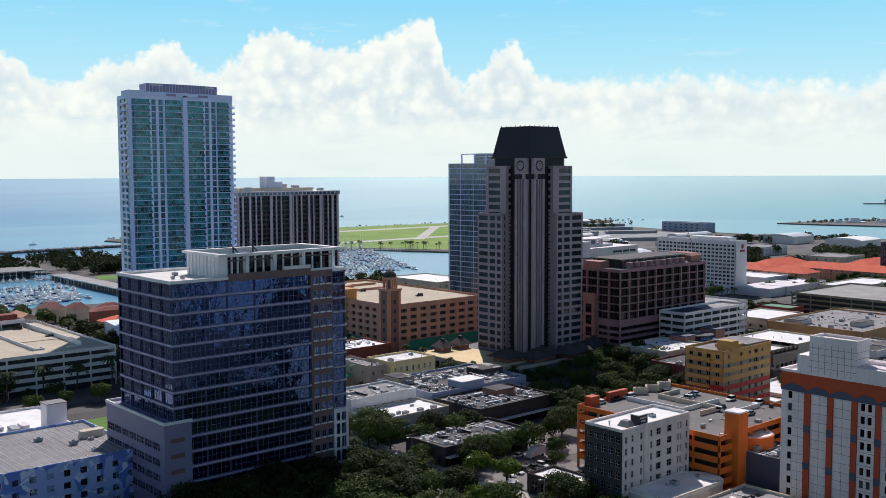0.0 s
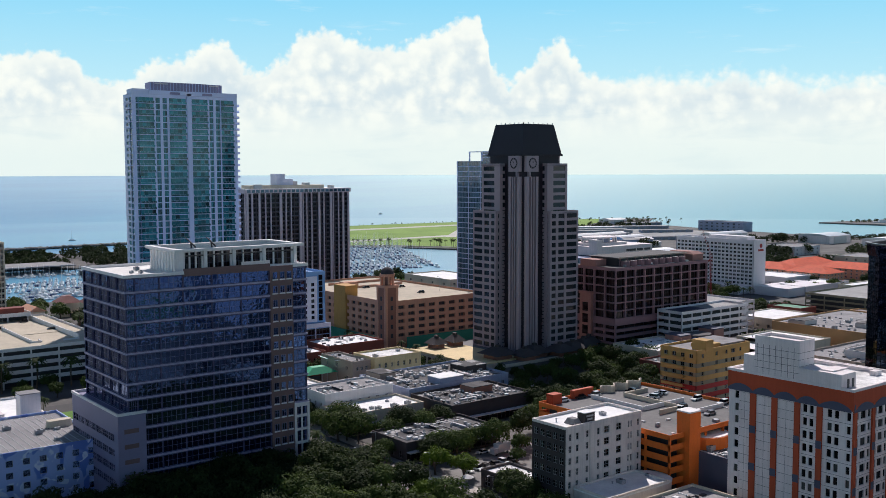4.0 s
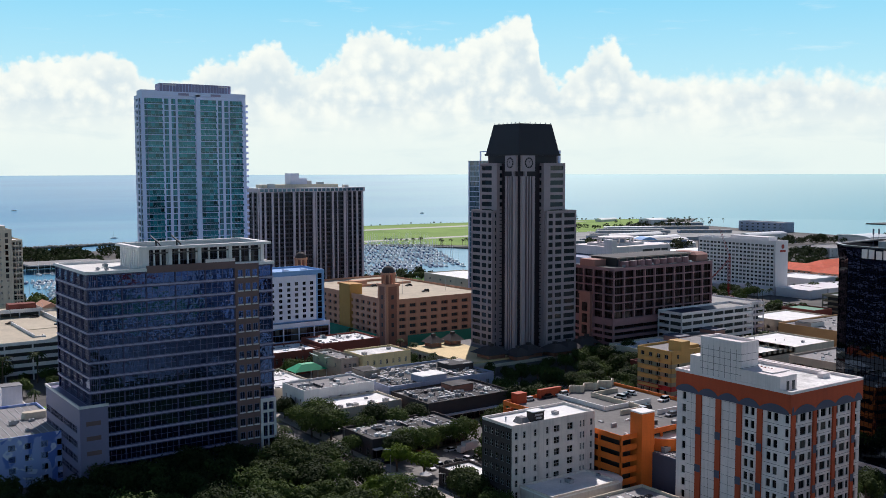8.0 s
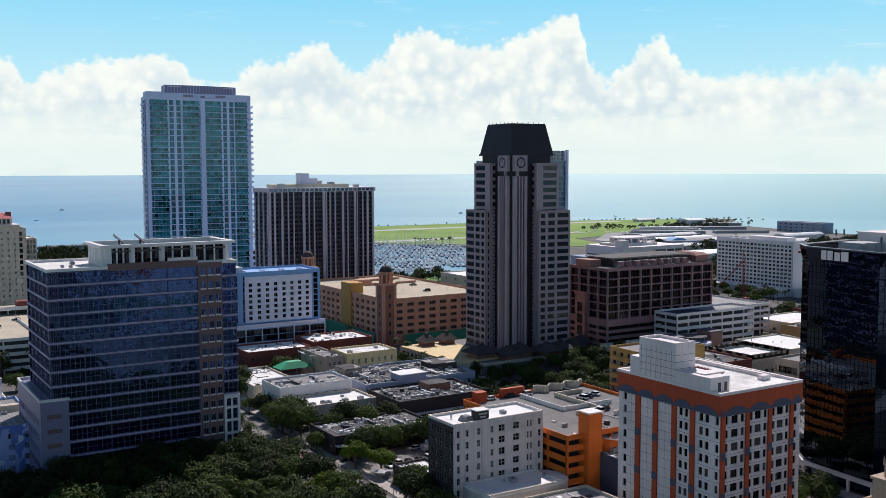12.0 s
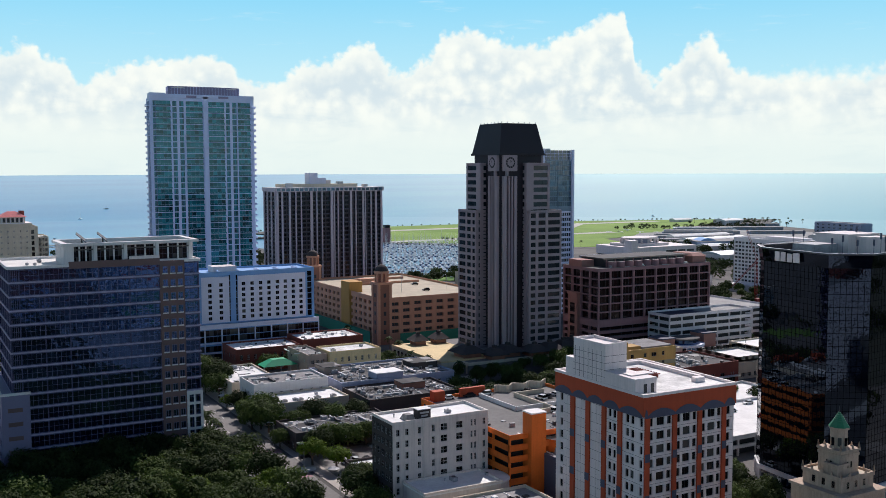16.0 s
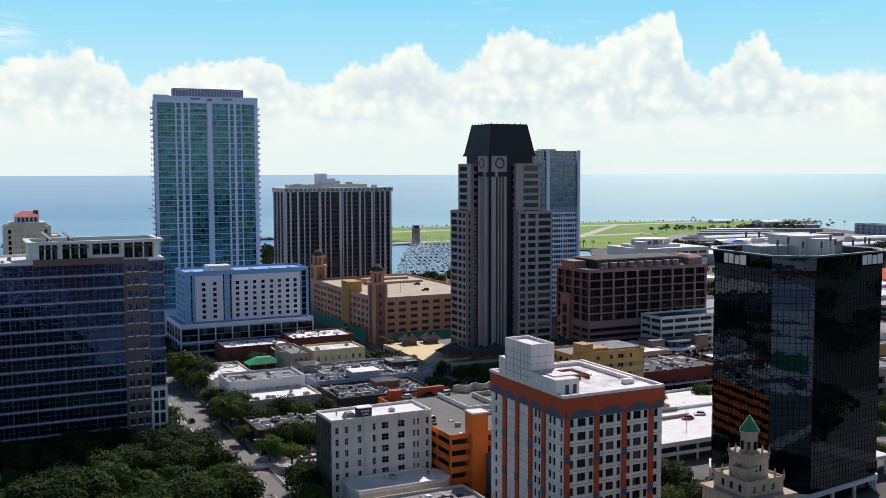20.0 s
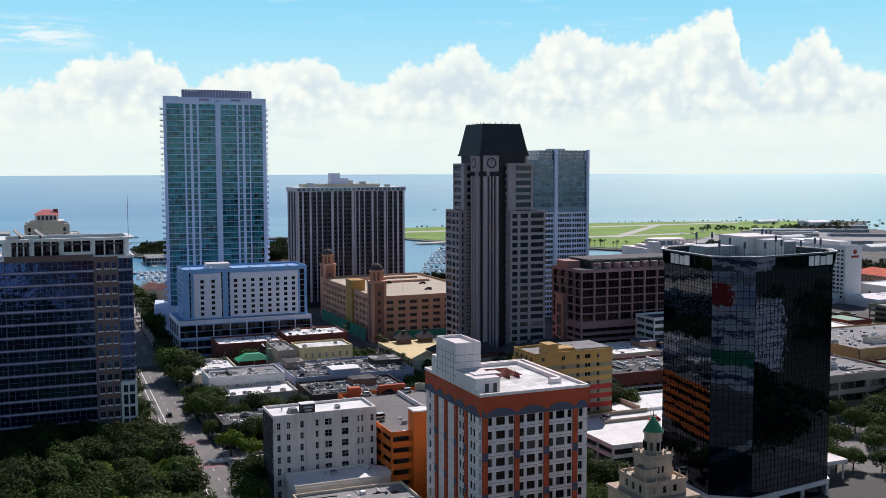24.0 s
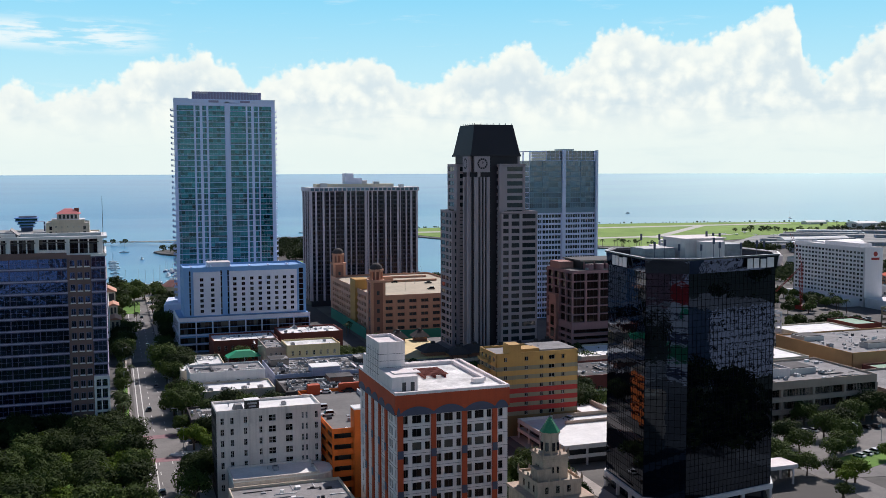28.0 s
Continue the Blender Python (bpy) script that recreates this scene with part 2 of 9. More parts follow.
def leaves(name, a, b):
    k = Mat(name)
    isl = k.n("ShaderNodeNewGeometry").outputs["Random Per Island"]
    r = k.n("ShaderNodeObjectInfo").outputs["Random"]
    c = k.mix(k.remap(isl, 0, 1, 0.22, 0.8), a, b)
    c = k.mix(k.remap(r, 0, 1, 0.0, 0.5), c, tuple(0.6 * x for x in a[:3]) + (1.0,))
    k.set(Base_Color=c, Roughness=0.7)
    k.b.inputs["Specular IOR Level"].default_value = 0.1
    tr = k.n("ShaderNodeBsdfTranslucent")
    k.link(c, tr.inputs[0])
    ms = k.n("ShaderNodeMixShader")
    ms.inputs[0].default_value = 0.28
    k.link(k.b.outputs[0], ms.inputs[1])
    k.link(tr.outputs[0], ms.inputs[2])
    k.link(ms.outputs[0], k.t.nodes["Material Output"].inputs[0])
    return k.m


M["leaf"] = leaves("leaf", (0.022, 0.044, 0.011, 1), (0.130, 0.185, 0.045, 1))
M["leaf_bright"] = leaves("leaf_bright", (0.05, 0.095, 0.010, 1), (0.20, 0.29, 0.03, 1))
M["leaf_dark"] = leaves("leaf_dark", (0.010, 0.022, 0.007, 1), (0.076, 0.108, 0.030, 1))
M["palm"] = leaves("palm", (0.035, 0.06, 0.02, 1), (0.08, 0.11, 0.035, 1))


def ground_material():
    k = Mat("city_ground")
    p = k.pos()
    a = k.noise(0.02, 5, 0.6, p)
    b = k.noise(0.6, 5, 0.7, p)
    c = k.mix(k.remap(a, 0.42, 0.58, 0, 1, True), (0.085, 0.08, 0.076, 1), (0.15, 0.14, 0.13, 1))
    c = k.mix(k.math("MULTIPLY", k.remap(b, 0.3, 0.7, 0, 1), 0.4), c, (0.07, 0.068, 0.06, 1))
    k.set(Base_Color=c, Roughness=0.92)
    k.bump(b, 0.3, 0.05)
    return k.m


def grass_material(name, a, b, big=0.012):
    k = Mat(name)
    p = k.pos()
    c = k.mix(k.remap(k.noise(big, 6, 0.65, p), 0.35, 0.65, 0, 1), a, b)
    c = k.mix(k.math("MULTIPLY", k.remap(k.noise(0.7, 5, 0.7, p), 0.35, 0.7, 0, 1), 0.35), c, (0.04, 0.07, 0.02, 1))
    k.set(Base_Color=c, Roughness=0.95)
    return k.m


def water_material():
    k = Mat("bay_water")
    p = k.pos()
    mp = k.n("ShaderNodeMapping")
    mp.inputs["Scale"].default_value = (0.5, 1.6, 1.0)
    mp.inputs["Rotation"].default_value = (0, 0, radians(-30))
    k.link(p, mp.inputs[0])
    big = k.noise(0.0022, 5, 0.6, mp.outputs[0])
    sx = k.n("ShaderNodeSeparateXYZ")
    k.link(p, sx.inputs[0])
    # water pales and greens towards +x: glare and haze put into the colour
    glare_side = k.math("ADD", k.math("SUBTRACT", sx.outputs[0], k.math("MULTIPLY", sx.outputs[1], 0.6)), k.math("MULTIPLY", k.math("SUBTRACT", big, 0.5), 1500.0))
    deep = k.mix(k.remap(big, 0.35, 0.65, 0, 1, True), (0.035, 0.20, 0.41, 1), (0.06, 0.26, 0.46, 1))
    c = k.mix(k.remap(glare_side, -1100, 700, 0, 1, True), deep, (0.13, 0.37, 0.44, 1))
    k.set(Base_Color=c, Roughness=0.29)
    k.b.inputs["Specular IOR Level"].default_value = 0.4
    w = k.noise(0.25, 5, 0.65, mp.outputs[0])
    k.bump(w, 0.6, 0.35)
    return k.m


M["city_ground"] = ground_material()
M["grass"] = grass_material("grass", (0.15, 0.27, 0.028, 1), (0.26, 0.40, 0.06, 1))
M["lawn"] = grass_material("lawn", (0.09, 0.20, 0.02, 1), (0.15, 0.30, 0.04, 1), 0.06)
# near-black ground colour for the unseen sheets that the glass mirrors
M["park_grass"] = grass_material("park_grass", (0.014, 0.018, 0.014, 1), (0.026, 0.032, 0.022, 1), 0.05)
M["runway"] = surface("runway", (0.50, 0.48, 0.43, 1), 0.9, 0.12, 0.02, 0.4)
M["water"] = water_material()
M["rock"] = surface("rock", (0.14, 0.13, 0.12, 1), 0.95, 0.3, 0.1, 1.0)


def cloud_material():
    """Cumulus bank over a pale haze, on the far backdrop; its UV holds bearing and height in degrees."""
    k = Mat("cloud_bank")
    uv = k.n("ShaderNodeUVMap").outputs[0]
    sx = k.n("ShaderNodeSeparateXYZ")
    k.link(uv, sx.inputs[0])
    az, el = sx.outputs[0], sx.outputs[1]

    def outline(a0, a1, stops):
        """Height of the bank against bearing, between two bearings."""
        ramp = k.n("ShaderNodeValToRGB")
        cr = ramp.color_ramp
        cr.interpolation = "EASE"
        for i, (a, h) in enumerate(stops):
            e = cr.elements[i] if i < 2 else cr.elements.new((a - a0) / (a1 - a0))
            e.position = (a - a0) / (a1 - a0)
            e.color = (h / 12, h / 12, h / 12, 1)
        k.link(k.remap(az, a0, a1, 0, 1), ramp.inputs[0])
        sep = k.n("ShaderNodeSeparateColor")
        k.link(ramp.outputs[0], sep.inputs[0])
        return k.math("MULTIPLY", sep.outputs[0], 12.0)

    north = outline(-8, 33.4, ((-8, 4.6), (-4.8, 4.2), (-3.1, 4.7), (-1.7, 4.0), (0.3, 4.4), (2.0, 5.0), (3.2, 6.0), (5.0, 6.2), (6.8, 6.7), (7.4, 6.0), (8.3, 5.8), (9.2, 4.7), (10.3, 5.4),
                               (12.3, 5.9), (14.9, 6.3), (16.8, 6.35), (17.8, 5.1), (19.7, 4.8), (21.2, 6.0), (23.0, 6.2), (24.2, 7.1), (25.1, 7.0), (26.0, 5.9), (26.8, 5.5),
                               (28.0, 6.2), (29.3, 7.7), (30.6, 8.0), (32.0, 7.3), (33.4, 7.15)))
    south = outline(33.4, 66, ((33.4, 7.15), (34.8, 6.9), (35.9, 7.5), (37.2, 7.8), (38.1, 8.6), (39.2, 8.75), (39.6, 7.4), (40.0, 5.9), (40.9, 5.1), (42.0, 5.8), (42.9, 6.9), (43.9, 7.4), (44.5, 6.4),
                               (45.5, 5.4), (47.0, 5.1), (49.2, 5.3), (51.3, 5.1), (53.8, 5.5), (54.4, 5.0), (55.6, 5.3), (57.4, 4.8), (60.3, 4.9), (62.3, 4.6), (64.2, 5.2), (66, 5.0)))
    pick = k.math("GREATER_THAN", az, 33.4)
    h = k.math("ADD", k.math("MULTIPLY", south, pick), k.math("MULTIPLY", north, k.math("SUBTRACT", 1.0, pick)))

    def billow(scale, seed):
        """Rounded cauliflower heads: high in the middle of each cell."""
        v = k.n("ShaderNodeTexVoronoi")
        v.feature, v.voronoi_dimensions = "SMOOTH_F1", "2D"
        v.inputs["Scale"].default_value = scale
        v.inputs["Smoothness"].default_value = 0.6
        sh = k.n("ShaderNodeVectorMath")
        sh.operation = "ADD"
        warp = k.n("ShaderNodeTexNoise")
        warp.inputs["Scale"].default_value = scale * 0.9
        warp.inputs["Detail"].default_value = 3
        k.link(uv, warp.inputs["Vector"])
        sc = k.n("ShaderNodeVectorMath")
        sc.operation = "SCALE"
        sc.inputs["Scale"].default_value = 0.7 / scale
        k.link(warp.outputs["Color"], sc.inputs[0])
        k.link(uv, sh.inputs[0])
        k.link(sc.outputs[0], sh.inputs[1])
        off = k.n("ShaderNodeVectorMath")
        off.operation = "ADD"
        off.inputs[1].default_value = (seed, seed * 0.7, 0)
        k.link(sh.outputs[0], off.inputs[0])
        k.link(off.outputs[0], v.inputs["Vector"])
        return k.math("SUBTRACT", 0.5, v.outputs["Distance"])

    b1, b2, b3 = billow(0.5, 3.0), billow(1.2, 11.0), billow(2.8, 5.0)
    fine = k.noise(2.4, 9, 0.6, uv, 0.3)
    broad = k.noise(0.5, 4, 0.5, uv)
    edge = k.math("ADD", k.math("ADD", k.math("MULTIPLY", b1, 0.35), k.math("MULTIPLY", b2, 0.55)), k.math("ADD", k.math("MULTIPLY", b3, 0.4), k.math("MULTIPLY", k.math("SUBTRACT", fine, 0.5), 0.8)))
    d = k.math("SUBTRACT", k.math("ADD", k.math("SUBTRACT", h, 0.12), edge), el)
    veiled = k.remap(az, 44, 50, 0.46, 0.85, True)
    mask = k.math("MULTIPLY", k.remap(k.math("DIVIDE", d, veiled), -0.35, 1.0, 0, 1, True), 1.0)
    relief = k.math("ADD", k.math("ADD", k.math("MULTIPLY", b1, 0.45), k.math("MULTIPLY", b2, 0.4)), k.math("ADD", k.math("MULTIPLY", broad, 0.8), k.math("MULTIPLY", fine, 0.35)))
    tone = k.math("MULTIPLY", k.remap(relief, 0.95, 0.42, 0, 1, True), k.math("MULTIPLY", k.remap(d, 0.1, 1.6, 0.25, 1.0, True), k.remap(el, 1.2, 4.2, 0.1, 1.0, True)))
    layer = k.n("ShaderNodeMapping")
    layer.inputs["Scale"].default_value = (0.16, 0.75, 1)
    k.link(uv, layer.inputs[0])
    bands = k.noise(1.0, 5, 0.55, layer.outputs[0], 0.4)
    tone = k.math("ADD", tone, k.math("MULTIPLY", k.remap(bands, 0.5, 0.72, 0, 0.55, True), k.remap(el, 5.0, 2.6, 0, 1, True)), True)
    cloud = k.mix(tone, srgb(249, 251, 247), srgb(214, 227, 236))
    haze = k.remap(el, 0.4, 4.0, 1, 0, True)
    cloud = k.mix(k.math("MULTIPLY", haze, 0.7), cloud, srgb(226, 240, 241))
    blue = k.mix(k.remap(el, 3.0, 10.5, 0, 1), srgb(200, 238, 250), srgb(132, 212, 250))
    wisp = k.n("ShaderNodeMapping")
    wisp.inputs["Scale"].default_value = (0.22, 1.5, 1)
    wisp.inputs["Rotation"].default_value = (0, 0, radians(3))
    k.link(uv, wisp.inputs[0])
    veil = k.noise(1.0, 6, 0.6, wisp.outputs[0])
    cirrus = k.math("MULTIPLY", k.remap(k.math("ABSOLUTE", k.math("SUBTRACT", el, 7.2)), 0.3, 1.1, 1, 0, True), k.remap(k.math("ABSOLUTE", k.math("ADD", az, 1.5)), 3.5, 7.0, 1, 0, True))
    w = k.math("ADD", k.remap(veil, 0.58, 0.82, 0, 0.4, True), k.math("MULTIPLY", cirrus, k.remap(veil, 0.42, 0.56, 0, 0.75, True)), True)
    blue = k.mix(w, blue, srgb(246, 250, 252))
    c = k.mix(mask, blue, cloud)
    em = k.n("ShaderNodeEmission")
    air = k.n("ShaderNodeMix")
    air.data_type, air.blend_type = "RGBA", "MULTIPLY"
    air.inputs[0].default_value = 1.0
    air.inputs[7].default_value = (0.99, 1.045, 0.94, 1)
    k.link(c, air.inputs[6])
    k.link(air.outputs[2], em.inputs[0])
    em.inputs[1].default_value = 1.0
    k.link(em.outputs[0], k.t.nodes["Material Output"].inputs[0])
    return k.m


M["cloud_bank"] = cloud_material()


# ---- building tools ----
def part(name, bm, mats, parent, label="", kind=""):
    """Links a bmesh as one mesh object under a thing or part."""
    me = bpy.data.meshes.new(name)
    bm.to_mesh(me)
    bm.free()
    for m in mats if isinstance(mats, (list, tuple)) else (mats,):
        me.materials.append(M[m])
    ob = new(name, me)
    ob.parent = parent
    return tagged(ob, label=label, kind=kind)


def share(name, me, parent, place):
    ob = new(name, me)
    ob.parent = parent
    ob.location = place
    return ob


def thing(name, x, y, z, label, category, group="", kind="", turn=0.0):
    ob = new(name)
    ob.matrix_world = pose(x, y, z, 0, 0, turn)
    ob.empty_display_size = 0.5
    return tagged(ob, label, category, group, kind)


def box(bm, x0, x1, y0, y1, z0, z1, mat=0):
    v = [bm.verts.new(p) for p in ((x0, y0, z0), (x1, y0, z0), (x1, y1, z0), (x0, y1, z0), (x0, y0, z1), (x1, y0, z1), (x1, y1, z1), (x0, y1, z1))]
    for f in ((3, 2, 1, 0), (4, 5, 6, 7), (0, 1, 5, 4), (1, 2, 6, 5), (2, 3, 7, 6), (3, 0, 4, 7)):
        bm.faces.new([v[i] for i in f]).material_index = mat
    return bm


def boxes(*dims):
    bm = bmesh.new()
    for d in dims:
        box(bm, *d)
    return bm


def prism(pts, z0, z1, mat=0, bm=None, top=None):
    """An upright prism over a plan of points; top scales the upper outline about its middle."""
    bm = bm or bmesh.new()
    n = len(pts)
    cx, cy = sum(p[0] for p in pts) / n, sum(p[1] for p in pts) / n
    s = 1.0 if top is None else top
    a = [bm.verts.new((x, y, z0)) for x, y in pts]
    b = [bm.verts.new((cx + (x - cx) * s, cy + (y - cy) * s, z1)) for x, y in pts]
    bm.faces.new(b).material_index = mat
    bm.faces.new(a[::-1]).material_index = mat
    for i in range(n):
        bm.faces.new((a[i], a[(i + 1) % n], b[(i + 1) % n], b[i])).material_index = mat
    bmesh.ops.recalc_face_normals(bm, faces=bm.faces)
    return bm


def tube(bm, p, q, r, r2=None, n=6, mat=0):
    p, q = Vector(p), Vector(q)
    d = (q - p).normalized()
    u = d.orthogonal().normalized()
    w = d.cross(u)
    r2 = r if r2 is None else r2
    a = [bm.verts.new(p + (u * math.cos(2 * math.pi * i / n) + w * math.sin(2 * math.pi * i / n)) * r) for i in range(n)]
    b = [bm.verts.new(q + (u * math.cos(2 * math.pi * i / n) + w * math.sin(2 * math.pi * i / n)) * r2) for i in range(n)]
    for i in range(n):
        bm.faces.new((a[i], a[(i + 1) % n], b[(i + 1) % n], b[i])).material_index = mat
    bm.faces.new(a[::-1]).material_index = mat
    bm.faces.new(b).material_index = mat
    return bm


# A face of a building: along it (a), inward from it (d) and up (z), in the building's own axes.
def on_face(face, w, dpt):
    if face == "W":
        return lambda a, d, z: (a, d, z)
    if face == "N":
        return lambda a, d, z: (d, a, z)
    if face == "E":
        return lambda a, d, z: (a, dpt - d, z)
    return lambda a, d, z: (w - d, a, z)


def fbox(bm, f, a0, a1, d0, d1, z0, z1, mat=0):
    p, q = f(a0, d0, z0), f(a1, d1, z1)
    return box(bm, min(p[0], q[0]), max(p[0], q[0]), min(p[1], q[1]), max(p[1], q[1]), z0, z1, mat)


def quad(bm, pts, mat=0):
    bm.faces.new([bm.verts.new(p) for p in pts]).material_index = mat


def window_bmesh(face, w, h, nv, nh, fw, bm=None, at=(0, 0, 0)):
    """One window: a frame with its bars and a sheet of glass, lower corner at the origin."""
    g = on_face(face, 0, 0)
    f = lambda a, d, z: tuple(Vector(g(a, d, z)) + Vector(at))
    bm = bm or bmesh.new()
    for i in range(nv + 1):
        for j in range(nh + 1):
            a0, a1 = w * i / (nv + 1), w * (i + 1) / (nv + 1)
            z0, z1 = h * j / (nh + 1), h * (j + 1) / (nh + 1)
            quad(bm, (f(a0, 0.06, z0), f(a1, 0.06, z0), f(a1, 0.06, z1), f(a0, 0.06, z1)), 1)
    t = fw / 2
    bars = [(0, fw, 0, h), (w - fw, w, 0, h), (fw, w - fw, 0, fw), (fw, w - fw, h - fw, h)]
    bars += [(w * i / (nv + 1) - t, w * i / (nv + 1) + t, fw, h - fw) for i in range(1, nv + 1)]
    bars += [(fw, w - fw, h * j / (nh + 1) - t, h * j / (nh + 1) + t) for j in range(1, nh + 1)]
    for a0, a1, z0, z1 in bars:
        for q in (((a0, 0, z0), (a1, 0, z0), (a1, 0, z1), (a0, 0, z1)), ((a0, 0, z1), (a1, 0, z1), (a1, 0.06, z1), (a0, 0.06, z1)),
                  ((a0, 0, z0), (a0, 0, z1), (a0, 0.06, z1), (a0, 0.06, z0)), ((a1, 0.06, z0), (a1, 0.06, z1), (a1, 0, z1), (a1, 0, z0))):
            quad(bm, [f(*p) for p in q], 0)
    return bm


WINDOWS = {}


def facade(th, face, w, dpt, cols, rows, depth, wall, win=(1, 0, 0.1), mats=("metal", "window_glass"), name="window", split=300, wname="wall", skip=None):
    """A wall with real openings: cols and rows are (from, to, open); each opening holds a window set back by depth."""
    f = on_face(face, w, dpt)
    bm = bmesh.new()
    lo, hi = cols[0][0], cols[-1][1]
    holes = []
    for z0, z1, open_z in rows:
        if not open_z:
            quad(bm, (f(lo, 0, z0), f(hi, 0, z0), f(hi, 0, z1), f(lo, 0, z1)))
            continue
        for a0, a1, open_a in cols:
            if not open_a or (skip and skip(a0, z0)):
                quad(bm, (f(a0, 0, z0), f(a1, 0, z0), f(a1, 0, z1), f(a0, 0, z1)))
                continue
            holes.append((a0, a1, z0, z1))
            for q in (((a0, z0), (a1, z0)), ((a1, z0), (a1, z1)), ((a1, z1), (a0, z1)), ((a0, z1), (a0, z0))):
                (p0, p1) = q
                quad(bm, (f(p0[0], 0, p0[1]), f(p1[0], 0, p1[1]), f(p1[0], depth, p1[1]), f(p0[0], depth, p0[1])))
    bmesh.ops.remove_doubles(bm, verts=bm.verts, dist=0.001)
    bmesh.ops.recalc_face_normals(bm, faces=bm.faces)
    part(wname, bm, wall, th)
    rest = None
    for i, (a0, a1, z0, z1) in enumerate(holes):
        at = Vector(f(a0, depth - 0.06, z0))
        if face in "ES" or i >= split:
            rest = window_bmesh(face if face in "WN" else face, a1 - a0, z1 - z0, *win, bm=rest, at=at)
            continue
        key = (face, round(a1 - a0, 2), round(z1 - z0, 2), win, mats)
        if key not in WINDOWS:
            me = bpy.data.meshes.new(name)
            b = window_bmesh(face, a1 - a0, z1 - z0, *win)
            b.to_mesh(me)
            b.free()
            for m in mats:
                me.materials.append(M[m])
            WINDOWS[key] = me
        share(name, WINDOWS[key], th, at)
    if rest:
        part("window_field", rest, mats, th, kind="stuff")


def bays(w, n, win, margin=0.0):
    """n openings of width win, evenly set between the margins."""
    step = (w - 2 * margin) / n
    out, at = [], 0.0
    for i in range(n):
        a0 = margin + step * i + (step - win) / 2
        out += [(at, a0, False), (a0, a0 + win, True)]
        at = a0 + win
    return out + [(at, w, False)]


def floors(z0, n, fh, sill, h, top=None):
    out, at = [], z0
    for i in range(n):
        a = z0 + fh * i + sill
        out += [(at, a, False), (a, a + h, True)]
        at = a + h
    return out + [(at, top if top else z0 + n * fh, False)]


def parapet(th, x0, x1, y0, y1, z, h, t, mat, name="parapet"):
    part(name, boxes((x0, x1, y0, y0 + t, z, z + h), (x0, x1, y1 - t, y1, z, z + h), (x0, x0 + t, y0 + t, y1 - t, z, z + h), (x1 - t, x1, y0 + t, y1 - t, z, z + h)), mat, th)


def core(th, x0, x1, y0, y1, z0, z1, mat, roof, inset=0.3, name="body"):
    """The mass behind the facades, and its roof deck."""
    part(name, boxes((x0 + inset, x1 - inset, y0 + inset, y1 - inset, z0, z1 - 0.25)), mat, th)
    part("roof", boxes((x0 + 0.02, x1 - 0.02, y0 + 0.02, y1 - 0.02, z1 - 0.25, z1)), roof, th)


def block(name, x0, x1, y0, y1, h, label, wall, roof, nf=3, fh=None, wn=0, ww=0, win=1.3, wh=1.6, sill=1.0, depth=0.25, par=0.8, base=0.0,
          mats=("metal", "window_glass"), bars=(1, 1, 0.08), category="building", group="", kind="", margin=1.0, split=300):
    """A plain building with rows of windows on its walls: wn along the north face, ww along the west face."""
    th = thing(name, x0, y0, base, label, category, group, kind)
    w, d = x1 - x0, y1 - y0
    fh = fh or h / nf
    core(th, 0, w, 0, d, 0, h, wall, roof, depth)
    rows = floors(0, nf, fh, sill, wh, h)
    for face, n, L in (("W", ww, w), ("E", ww, w), ("N", wn, d), ("S", wn, d)):
        if n:
            facade(th, face, w, d, bays(L, n, win, margin), rows, depth, wall, bars, mats, split=split)
        else:
            bm = bmesh.new()
            f = on_face(face, w, d)
            fbox(bm, f, 0, L, 0, depth, 0, h)
            part("wall", bm, wall, th)
    if par:
        parapet(th, 0, w, 0, d, h, par, 0.35, wall)
    return th


# ---- backdrop, water, ground ----
CENTRE = Vector((-40, 60, 0))


def ring_sheet(bm, rings, n=96):
    prev = None
    for r, z in rings:
        row = [bm.verts.new((CENTRE.x + r * math.sin(2 * math.pi * i / n), CENTRE.y + r * math.cos(2 * math.pi * i / n), z)) for i in range(n)]
        if prev:
            for i in range(n):
                bm.faces.new((prev[i], row[i], row[(i + 1) % n], prev[(i + 1) % n]))
        prev = row


bm = bmesh.new()
uvl = bm.loops.layers.uv.new("UVMap")
for i in range(120):
    a0, a1 = -180 + 3 * i, -177 + 3 * i
    for e0, e1 in [(-1.5 + 1.5 * j, 1.5 * j) for j in range(10)]:
        pts = []
        for a, e in ((a0, e0), (a1, e0), (a1, e1), (a0, e1)):
            pts.append((CENTRE.x + 4580 * math.sin(radians(a)), CENTRE.y + 4580 * math.cos(radians(a)), 95 + 4580 * math.tan(radians(e))))
        fc = bm.faces.new([bm.verts.new(p) for p in pts])
        for loop, q in zip(fc.loops, ((a0, e0), (a1, e0), (a1, e1), (a0, e1))):
            loop[uvl].uv = q
ob = part("backdrop", bm, "cloud_bank", None, "bank of white cumulus clouds under pale blue sky", "structure")
ob.visible_shadow = False
tagged(ob, category="sky")

bm = bmesh.new()
rings = [(300.0 + 1700 * i / 8, -1.5) for i in range(9)]
for i in range(1, 40):
    rho = 2000 * (33000 / 2000) ** (i / 39)
    r = 2000 + 2565 * (1 - math.exp(-(rho - 2000) / 5200))
    dip = 97.5 / rho + rho / 1.274e7
    dip = max(dip, 0.0054)
    rings.append((r, max(96 - r * dip, rings[-1][1] + 0.01)))
ring_sheet(bm, rings, 128)
bmesh.ops.recalc_face_normals(bm, faces=bm.faces)
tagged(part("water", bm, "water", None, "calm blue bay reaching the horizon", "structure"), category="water")


